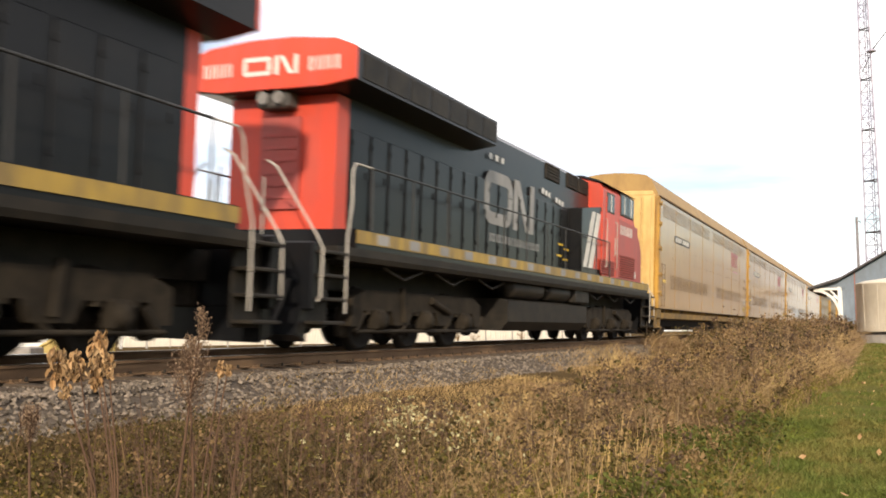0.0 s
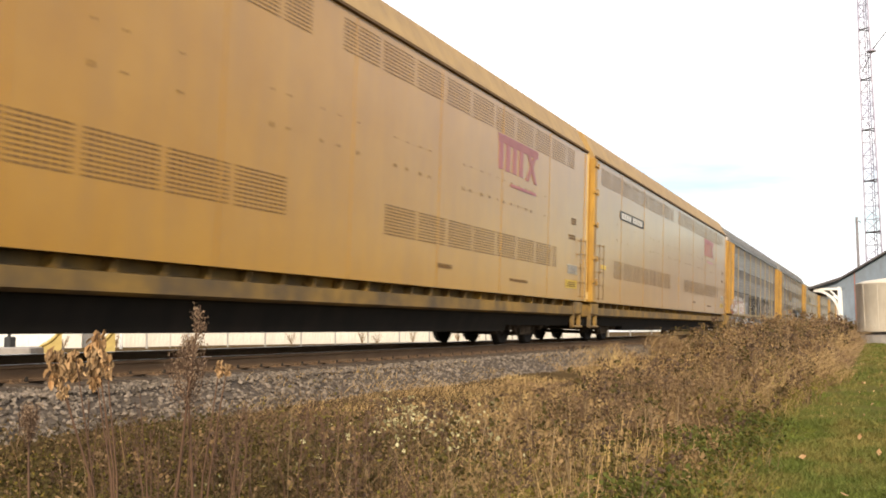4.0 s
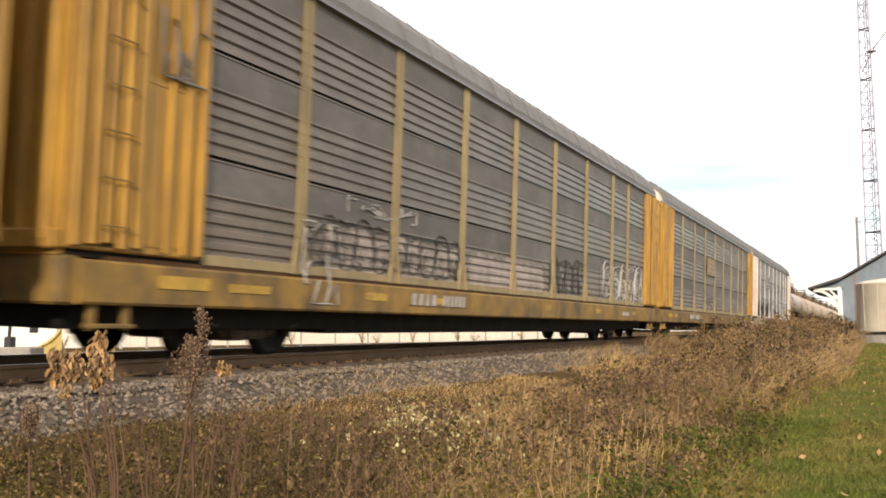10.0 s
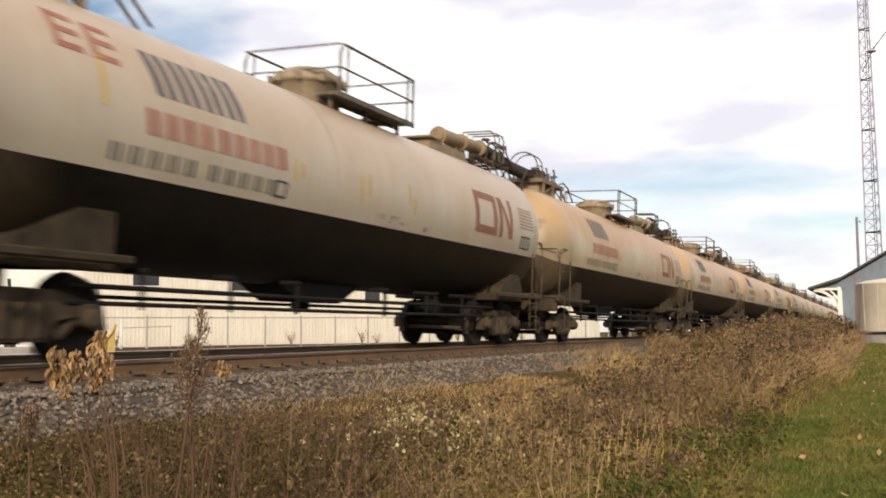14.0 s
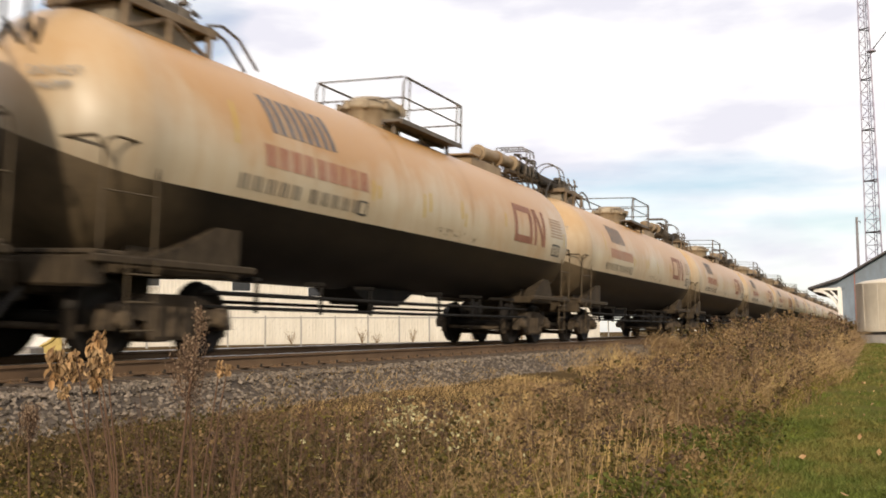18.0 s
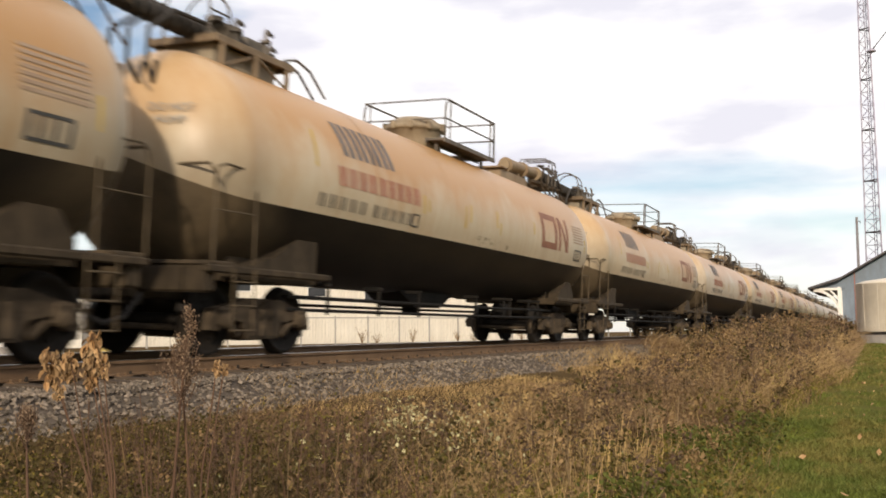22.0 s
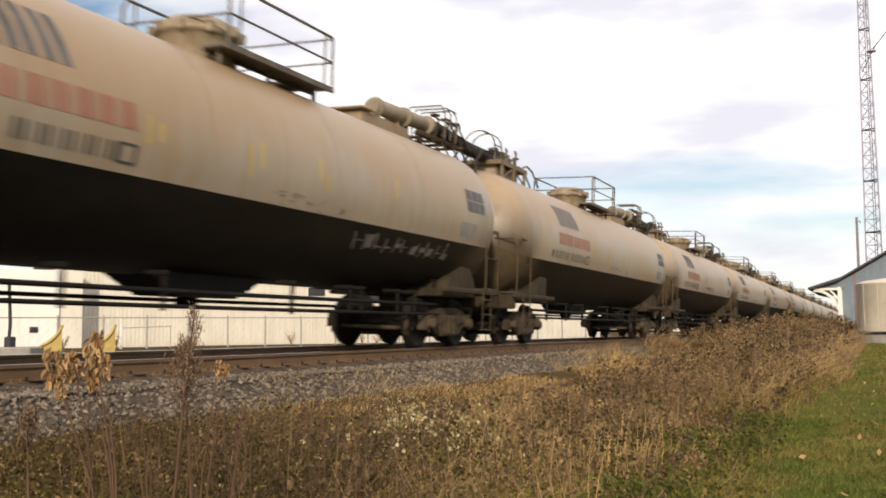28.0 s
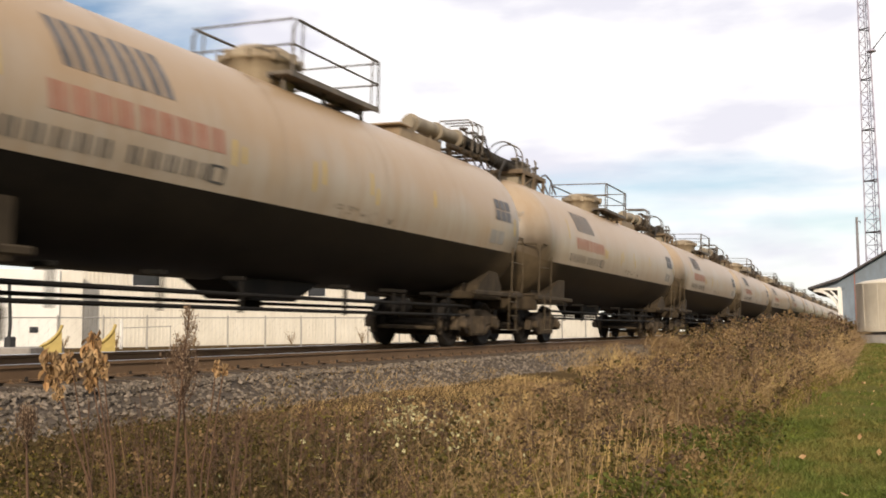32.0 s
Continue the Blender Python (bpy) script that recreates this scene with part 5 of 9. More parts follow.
def rack_marks(car, kind, seed, low):
    """The paint that tells one rack car from another: emblem, numbers, graffiti."""
    rng = random.Random(seed)
    sill = 1.545
    for y in (-12.2, -10.9, -7.4, -4.9, 1.5, 6.1, 10.6):
        w = rng.uniform(0.35, 0.95)
        s = Shape()
        zz = low + 0.07 if low < 0.6 else 0.84
        quad(s, sill, y, y + w, zz, zz + rng.uniform(0.10, 0.15))
        part("reflector", s, M["reflector"], car, "yellow reflector patch on the sill")
    s = Shape()
    dy = {23: 1.8, 25: 0.3}.get(seed, 0.0)
    if kind == "emblem_gold":
        quad(s, sill, -7.3, -4.4, 0.72, 1.08)
    else:
        quad(s, sill, -7.7 + dy, -5.1 + dy, 0.79, 0.80)
    num = part("number_patch", s, M["stencil_patch"] if kind != "white" else M["sill_white"], car, "darker patch with unreadable characters")
    s = Shape()
    dy += 0.55 if kind == "emblem_gold" else 0.0
    bars(s, sill + 0.008, -7.6 + dy, -6.5 + dy, 0.8, 1.0, 4, 0.42, 0.03)
    bars(s, sill + 0.008, -6.3 + dy, -5.2 + dy, 0.8, 1.0, 6, 0.42, 0.03)
    bars(s, sill + 0.002, 9.2, 10.1, 0.8, 0.92, 12, 0.6)
    tagged(part("writing", s, M["graf_white"] if kind != "white" else M["decal_dark"], num), kind="stuff")
    if kind == "emblem_gold":
        s = Shape()
        quad(s, 1.55, -6.3, -3.4, 3.2, 4.13)
        e = part("emblem_board", s, M["post_tan"], car, "ochre board with a dark rounded emblem")
        s = Shape()
        ring_mark(s, 1.558, -5.75, -4.75, 3.38, 3.98, 0.15)
        quad(s, 1.558, -4.66, -4.5, 3.36, 3.98)
        quad(s, 1.5595, -4.14, -3.98, 3.36, 3.98, -0.46)
        quad(s, 1.558, -3.9, -3.74, 3.36, 3.98)
        part("emblem", s, M["decal_dark"], e)
    elif kind == "emblem_bars":
        s = Shape()
        quad(s, 1.55, -3.3, -0.9, 2.9, 3.7)
        e = part("emblem_board", s, M["post_tan"], car, "ochre board with plain brown bars")
        s = Shape()
        for k in range(3):
            quad(s, 1.558, -3.1 + 0.1 * k, -1.2, 3.05 + 0.22 * k, 3.15 + 0.22 * k)
        part("emblem", s, M["decal_brown"], e)
    elif kind == "white":
        s = Shape()
        quad(s, 1.55, -6.1, -3.75, 3.3, 4.14)
        e = part("emblem_board", s, M["board_faded"], car, "pale board with a few dark slanting bars")
        s = Shape()
        for k in range(3):
            quad(s, 1.558, -5.4 - 0.12 * k, -4.2, 3.61 + 0.16 * k, 3.70 + 0.16 * k, 0.1)
        bars(s, 1.558, -5.95, -3.9, 3.39, 3.47, 14)
        part("emblem", s, M["decal_dark"], e)
    return car


SPRAY = {}


def sprayed(mat, lumps, soft, ragged):
    """Spray paint that thins out towards a lumpy upper edge and loose ends."""
    key = (mat.name, lumps, soft, ragged)
    if key in SPRAY:
        return SPRAY[key]
    m = SPRAY[key] = mat.copy()
    m.name = mat.name + "_sprayed"
    nt = m.node_tree

    def node(kind, op="", **ins):
        k = nt.nodes.new("ShaderNode" + kind)
        if op:
            k.operation = op
        for i, v in ins.items():
            if hasattr(v, "default_value"):
                nt.links.new(v, k.inputs[int(i[1:])])
            else:
                k.inputs[int(i[1:])].default_value = v
        return k

    tc = [n for n in nt.nodes if n.bl_idname == "ShaderNodeTexCoord"][0]
    info = [n for n in nt.nodes if n.bl_idname == "ShaderNodeObjectInfo"][0]
    sep = node("SeparateXYZ", i0=tc.outputs["Generated"])
    u, v = sep.outputs["Y"], sep.outputs["Z"]
    seed = node("Math", "MULTIPLY", i0=info.outputs["Random"], i1=37.0)
    line = node("CombineXYZ", i0=node("Math", "MULTIPLY", i0=u, i1=lumps).outputs[0], i1=seed.outputs[0])
    wave = node("TexNoise", i0=line.outputs[0], i2=1.0, i3=2.0)
    top = node("MapRange", i0=wave.outputs["Fac"], i1=0.3, i2=0.7, i3=1.0 - ragged, i4=1.05)
    fine = node("TexNoise", i0=tc.outputs["Object"], i2=5.0, i3=4.0)
    rough = node("Math", "MULTIPLY_ADD", i0=fine.outputs["Fac"], i1=0.28, i2=-0.12)
    above = node("Math", "ADD", i0=node("Math", "SUBTRACT", i0=top.outputs[0], i1=v).outputs[0], i1=rough.outputs[0])
    fade = node("MapRange", i0=above.outputs[0], i1=0.0, i2=soft)
    ends = node("Math", "MINIMUM", i0=u, i1=node("Math", "SUBTRACT", i0=1.0, i1=u).outputs[0])
    side = node("MapRange", i0=node("Math", "MULTIPLY_ADD", i0=rough.outputs[0], i1=0.3, i2=ends.outputs[0]).outputs[0], i1=0.0, i2=0.06)
    both = node("Math", "MULTIPLY", i0=fade.outputs[0], i1=side.outputs[0])
    dense = node("Math", "MULTIPLY", i0=both.outputs[0], i1=0.9)
    nt.links.new(dense.outputs[0], nt.nodes["Principled BSDF"].inputs["Alpha"])
    return m


def blot(car, name, mat, label, y0, y1, z0, z1, lumps=5.0, soft=0.25, ragged=0.45, x=1.494):
    """A field of spray paint laid over the pressed ribs of the side sheets."""
    prof = []
    for a, b in ((1.2, 2.45), (2.48, 3.75)):
        k = round((b - a) * 0.64 / 0.165)
        h = (b - a) * 0.64 / k
        for j in range(k):
            za = a + h * j
            prof += [(0.0, za), (0.0, za + h * 0.42), (-0.032, za + h * 0.58), (-0.032, za + h * 0.84)]
        prof += [(0.0, a + h * k), (-0.012, a + h * k + 0.02), (-0.012, b - 0.03)]
    prof = [(dx, z) for dx, z in prof if z0 - 0.02 <= z <= z1 + 0.05]
    m = len(prof)
    s = Shape()
    s.add([(x + dx, yy, z) for yy in (y0, y1) for dx, z in prof], [(j, m + j, m + j + 1, j + 1) for j in range(m - 1)])
    return part(name, s, sprayed(mat, lumps, soft, ragged), car, label)


def wash(car, mat, label, y0, y1, z0, z1, lumps=8.0, soft=0.3, ragged=0.3):
    """Spray paint on the flat face of the sill."""
    s = Shape()
    s.add([(1.5445, y0, z0), (1.5445, y1, z0), (1.5445, y1, z1), (1.5445, y0, z1)], [(0, 1, 2, 3)])
    return part("graffiti", s, sprayed(mat, lumps, soft, ragged), car, label)


def strokes(car, mat, label, y0, y1, z0, z1, n, seed, r=0.03, x=1.50):
    """Sprayed loops and lines."""
    rng = random.Random(seed)
    s = Shape()
    for i in range(n):
        y = y0 + (y1 - y0) * (i + rng.random() * 0.5) / n
        pts = []
        yy, zz = y, rng.uniform(z0, z1)
        for k in range(6):
            pts.append((x, min(max(yy, y0), y1), min(max(zz, z0), z1)))
            yy += rng.uniform(-0.22, 0.32)
            zz += rng.uniform(-0.5, 0.5) * (z1 - z0)
        s.tube(pts, r, 4, False)
    return tagged(part("graffiti_outline", s, mat, car, label), kind="stuff")


def bubbles(car, mat, label, y0, y1, z0, z1, n, seed, r=0.014, x=1.497):
    """Outlines of a row of swollen sprayed letters, each a closed wavy loop with a counter inside."""
    rng = random.Random(seed)
    w = (y1 - y0) / n
    for i in range(n):
        s = Shape()
        cy, h0 = y0 + w * (i + 0.5), rng.uniform(0.8, 1.0)
        cz, hy, hz = (z0 + z1) / 2, w * rng.uniform(0.46, 0.62), (z1 - z0) / 2 * h0
        lean, p = rng.uniform(-0.1, 0.25), rng.uniform(2.4, 4.5)
        for size in (1.0, rng.uniform(0.72, 0.85), rng.uniform(0.25, 0.4)):
            a0, ph, pts = rng.uniform(0, 6.28), rng.uniform(0, 6.28), []
            dz = 0 if size > 0.5 else rng.uniform(-0.3, 0.3) * hz
            for k in range(27):
                a = a0 + k * 2 * math.pi / 26 * (1.0 if size > 0.9 else 0.88)
                c, d = math.cos(a), math.sin(a)
                rad = size / (abs(c) ** p + abs(d) ** p) ** (1 / p) * (1 + 0.13 * math.sin(3 * a + ph))
                pts.append((x, cy + hy * rad * c + lean * hz * rad * d, max(cz + dz + hz * rad * d, 1.16)))
            s.tube(pts, r * (1.0 if size > 0.9 else 0.7), 4, False)
        for k in range(2):
            yy = cy + rng.uniform(-0.4, 0.4) * w
            s.tube([(x, yy, z0 + 0.05), (x, yy + rng.uniform(-0.06, 0.06), z0 + (z1 - z0) * rng.uniform(0.3, 0.6))], r * 0.6, 4, False)
        part("graffiti_letter", s, mat, car, label)


# -- tank cars --
TL = 18.038
TR, TZ = 1.53, 2.57


def skin(s, y0, y1, a0, a1, ny=2, na=3, r=TR + 0.005, skew=0.0):
    """A painted patch that follows the tank's round side; angles in degrees above level."""
    vs, fs = [], []
    for i in range(ny + 1):
        for j in range(na + 1):
            a = math.radians(a0 + (a1 - a0) * j / na)
            vs.append((r * math.cos(a), y0 + (y1 - y0) * i / ny + skew * j / na, TZ + r * math.sin(a)))
    for i in range(ny):
        for j in range(na):
            fs.append((i * (na + 1) + j, (i + 1) * (na + 1) + j, (i + 1) * (na + 1) + j + 1, i * (na + 1) + j + 1))
    s.add(vs, fs, True)


def skin_frame(s, y0, y1, a0, a1, w, wa):
    skin(s, y0, y1, a0, a0 + wa)
    skin(s, y0, y1, a1 - wa, a1)
    skin(s, y0, y0 + w, a0 + wa, a1 - wa)
    skin(s, y1 - w, y1, a0 + wa, a1 - wa)


def tank_paint(name, base, base2, rust, top_amount, side_amount, dusty=1.0):
    """Cream tank paint with rust that has run down from the top fittings."""
    m = material(name, base, base2, 0.7, 0.45, dirt=tuple(c * 0.8 for c in rust), amount=side_amount, dscale=(1.2, 2.4, 0.16), spread=0.06, cut=0.54)
    nt = m.node_tree
    hsv = [n for n in nt.nodes if n.bl_idname == "ShaderNodeHueSaturation"][0]
    src = hsv.inputs["Color"].links[0].from_socket
    tc = [n for n in nt.nodes if n.bl_idname == "ShaderNodeTexCoord"][0]
    info = [n for n in nt.nodes if n.bl_idname == "ShaderNodeObjectInfo"][0]
    sep = nt.nodes.new("ShaderNodeSeparateXYZ")
    nt.links.new(tc.outputs["Object"], sep.inputs[0])
    up = nt.nodes.new("ShaderNodeMapRange")
    up.inputs["From Min"].default_value, up.inputs["From Max"].default_value = 2.2, 3.75
    nt.links.new(sep.outputs["Z"], up.inputs["Value"])
    add = nt.nodes.new("ShaderNodeMath")
    add.operation = "MULTIPLY_ADD"
    nt.links.new(info.outputs["Random"], add.inputs[0])
    add.inputs[1].default_value, add.inputs[2].default_value = 40.0, 3.0
    comb = nt.nodes.new("ShaderNodeVectorMath")
    comb.operation = "ADD"
    mp = nt.nodes.new("ShaderNodeMapping")
    mp.inputs["Scale"].default_value = (0.5, 0.5, 0.42)
    nt.links.new(tc.outputs["Object"], mp.inputs[0])
    nt.links.new(mp.outputs[0], comb.inputs[0])
    nt.links.new(add.outputs[0], comb.inputs[1])
    n = nt.nodes.new("ShaderNodeTexNoise")
    n.inputs["Scale"].default_value, n.inputs["Detail"].default_value, n.inputs["Roughness"].default_value = 1.2, 8, 0.6
    nt.links.new(comb.outputs[0], n.inputs["Vector"])
    sm = nt.nodes.new("ShaderNodeMath")
    sm.operation = "MULTIPLY_ADD"
    nt.links.new(up.outputs[0], sm.inputs[0])
    sm.inputs[1].default_value = 0.62
    along, runs, plus = nt.nodes.new("ShaderNodeMapRange"), nt.nodes.new("ShaderNodeFloatCurve"), nt.nodes.new("ShaderNodeMath")
    nt.links.new(sep.outputs["Y"], along.inputs["Value"])
    along.inputs["From Min"].default_value, along.inputs["From Max"].default_value = -8.6, 8.6
    curve = runs.mapping.curves[0]
    curve.points[0].location, curve.points[1].location = (0.0, 0.30), (1.0, 0.35)
    for at, amount in ((0.14, 0.45), (0.30, 0.62), (0.47, 0.58), (0.57, 0.30), (0.62, 0.42), (0.70, 0.92), (0.83, 0.85), (0.92, 0.45)):
        curve.points.new(at, amount)
    runs.mapping.update()
    nt.links.new(along.outputs[0], runs.inputs["Value"])
    streak, smp = nt.nodes.new("ShaderNodeTexNoise"), nt.nodes.new("ShaderNodeMapping")
    smp.inputs["Scale"].default_value = (0.15, 2.6, 0.12)
    nt.links.new(comb.outputs[0], smp.inputs[0])
    nt.links.new(smp.outputs[0], streak.inputs["Vector"])
    streak.inputs["Scale"].default_value, streak.inputs["Detail"].default_value = 2.0, 5
    plus.operation = "MULTIPLY_ADD"
    nt.links.new(runs.outputs[0], plus.inputs[0])
    plus.inputs[1].default_value, plus.inputs[2].default_value = 0.28, -0.24
    wet = nt.nodes.new("ShaderNodeMath")
    wet.operation = "MULTIPLY_ADD"
    nt.links.new(streak.outputs["Fac"], wet.inputs[0])
    wet.inputs[1].default_value = 0.22
    nt.links.new(plus.outputs[0], wet.inputs[2])
    tot = nt.nodes.new("ShaderNodeMath")
    tot.operation = "ADD"
    nt.links.new(n.outputs["Fac"], tot.inputs[0])
    nt.links.new(wet.outputs[0], tot.inputs[1])
    nt.links.new(tot.outputs[0], sm.inputs[2])
    r = nt.nodes.new("ShaderNodeValToRGB")
    r.color_ramp.elements[0].position, r.color_ramp.elements[1].position = 0.58, 0.92
    r.color_ramp.elements[0].color, r.color_ramp.elements[1].color = (0, 0, 0, 1), (top_amount, top_amount, top_amount, 1)
    nt.links.new(sm.outputs[0], r.inputs[0])
    mx = nt.nodes.new("ShaderNodeMix")
    mx.data_type = "RGBA"
    # the rounded heads have kept more of their paint
    ab, keep, mul = nt.nodes.new("ShaderNodeMath"), nt.nodes.new("ShaderNodeMapRange"), nt.nodes.new("ShaderNodeMath")
    ab.operation, mul.operation = "ABSOLUTE", "MULTIPLY"
    nt.links.new(sep.outputs["Y"], ab.inputs[0])
    nt.links.new(ab.outputs[0], keep.inputs["Value"])
    keep.inputs["From Min"].default_value, keep.inputs["From Max"].default_value = 7.0, 8.0
    keep.inputs["To Min"].default_value, keep.inputs["To Max"].default_value = 1.0, 0.55
    nt.links.new(r.outputs[0], mul.inputs[0])
    nt.links.new(keep.outputs[0], mul.inputs[1])
    nt.links.new(mul.outputs[0], mx.inputs["Factor"])
    nt.links.new(src, mx.inputs["A"])
    mx.inputs["B"].default_value = (*rust, 1)
    # brown dust thrown up by the wheels over the lower ends
    near, low, both, dust = nt.nodes.new("ShaderNodeMapRange"), nt.nodes.new("ShaderNodeMapRange"), nt.nodes.new("ShaderNodeMath"), nt.nodes.new("ShaderNodeMix")
    nt.links.new(ab.outputs[0], near.inputs["Value"])
    near.interpolation_type = "SMOOTHSTEP"
    near.inputs["From Min"].default_value, near.inputs["From Max"].default_value = 6.7, 8.3
    nt.links.new(sep.outputs["Z"], low.inputs["Value"])
    low.interpolation_type = "SMOOTHSTEP"
    low.inputs["From Min"].default_value, low.inputs["From Max"].default_value = 3.5, 2.1
    low.inputs["To Max"].default_value = dusty
    rag = nt.nodes.new("ShaderNodeMath")
    rag.operation = "MULTIPLY"
    nt.links.new(low.outputs[0], rag.inputs[0])
    nt.links.new(n.outputs["Fac"], rag.inputs[1])
    both.operation = "MULTIPLY"
    both.use_clamp = True
    nt.links.new(near.outputs[0], both.inputs[0])
    nt.links.new(rag.outputs[0], both.inputs[1])
    dust.data_type = "RGBA"
    nt.links.new(both.outputs[0], dust.inputs["Factor"])
    nt.links.new(mx.outputs["Result"], dust.inputs["A"])
    dust.inputs["B"].default_value = (0.085, 0.06, 0.036, 1)
    nt.links.new(dust.outputs["Result"], hsv.inputs["Color"])
    return m


PAINT_A = tank_paint("tank_cream_rusty", (0.51, 0.42, 0.295), (0.445, 0.36, 0.245), (0.385, 0.185, 0.038), 0.9, 0.35)
PAINT_B = tank_paint("tank_cream_grey", (0.385, 0.314, 0.24), (0.335, 0.27, 0.204), (0.33, 0.2, 0.088), 0.72, 0.5, 2.2)
PAINT_D = tank_paint("tank_cream_pale", (0.50, 0.42, 0.315), (0.44, 0.365, 0.27), (0.37, 0.18, 0.045), 0.8, 0.3)
PAINT_C = tank_paint("tank_cream_clean", (0.47, 0.405, 0.325), (0.41, 0.35, 0.275), (0.36, 0.19, 0.07), 0.4, 0.2)


def dusty_black():
    """The black belly paint, with brown dust thrown up by the wheels over its ends."""
    nt = M["tank_black"].node_tree
    hsv = [n for n in nt.nodes if n.bl_idname == "ShaderNodeHueSaturation"][0]
    src = hsv.inputs["Color"].links[0].from_socket
    tc = [n for n in nt.nodes if n.bl_idname == "ShaderNodeTexCoord"][0]
    sep, ab, near, n, mul, mix = (nt.nodes.new("ShaderNode" + k) for k in ("SeparateXYZ", "Math", "MapRange", "TexNoise", "Math", "Mix"))
    nt.links.new(tc.outputs["Object"], sep.inputs[0])
    ab.operation, mul.operation = "ABSOLUTE", "MULTIPLY"
    nt.links.new(sep.outputs["Y"], ab.inputs[0])
    fan = nt.nodes.new("ShaderNodeMath")
    fan.operation = "MULTIPLY_ADD"
    nt.links.new(sep.outputs["Z"], fan.inputs[0])
    fan.inputs[1].default_value = -0.9
    lift = nt.nodes.new("ShaderNodeMath")
    lift.operation = "ADD"
    nt.links.new(ab.outputs[0], lift.inputs[0])
    lift.inputs[1].default_value = 1.1
    nt.links.new(lift.outputs[0], fan.inputs[2])
    nt.links.new(fan.outputs[0], near.inputs["Value"])
    near.interpolation_type = "SMOOTHSTEP"
    near.inputs["To Max"].default_value = 1.5
    near.inputs["From Min"].default_value, near.inputs["From Max"].default_value = 5.9, 7.0
    nt.links.new(tc.outputs["Object"], n.inputs["Vector"])
    n.inputs["Scale"].default_value, n.inputs["Detail"].default_value, n.inputs["Roughness"].default_value = 1.6, 7, 0.65
    nt.links.new(near.outputs[0], mul.inputs[0])
    nt.links.new(n.outputs["Fac"], mul.inputs[1])
    mix.data_type = "RGBA"
    nt.links.new(mul.outputs[0], mix.inputs["Factor"])
    nt.links.new(src, mix.inputs["A"])
    mix.inputs["B"].default_value = (0.105, 0.076, 0.045, 1)
    nt.links.new(mix.outputs["Result"], hsv.inputs["Color"])


dusty_black()


for glossy in (PAINT_A, PAINT_B, PAINT_C, PAINT_D):
    b = glossy.node_tree.nodes["Principled BSDF"]
    b.inputs["Coat Weight"].default_value, b.inputs["Coat Roughness"].default_value, b.inputs["Coat IOR"].default_value = 0.55, 0.36, 1.3


def worn_paint():
    """Small dark flecks where the paint has scuffed away."""
    m = material("worn_flecks", (0.14, 0.11, 0.085), (0.09, 0.07, 0.052), 5, 0.7)
    nt = m.node_tree
    tc = [n for n in nt.nodes if n.bl_idname == "ShaderNodeTexCoord"][0]
    n, mp, r = nt.nodes.new("ShaderNodeTexNoise"), nt.nodes.new("ShaderNodeMapping"), nt.nodes.new("ShaderNodeValToRGB")
    mp.inputs["Scale"].default_value = (1.0, 0.55, 1.6)
    nt.links.new(tc.outputs["Object"], mp.inputs[0])
    nt.links.new(mp.outputs[0], n.inputs["Vector"])
    n.inputs["Scale"].default_value, n.inputs["Detail"].default_value, n.inputs["Roughness"].default_value = 9.0, 6, 0.75
    r.color_ramp.elements[0].position, r.color_ramp.elements[1].position = 0.54, 0.66
    r.color_ramp.elements[0].color, r.color_ramp.elements[1].color = (0, 0, 0, 1), (0.75, 0.75, 0.75, 1)
    nt.links.new(n.outputs["Fac"], r.inputs[0])
    nt.links.new(r.outputs[0], nt.nodes["Principled BSDF"].inputs["Alpha"])
    return m


WORN = worn_paint()


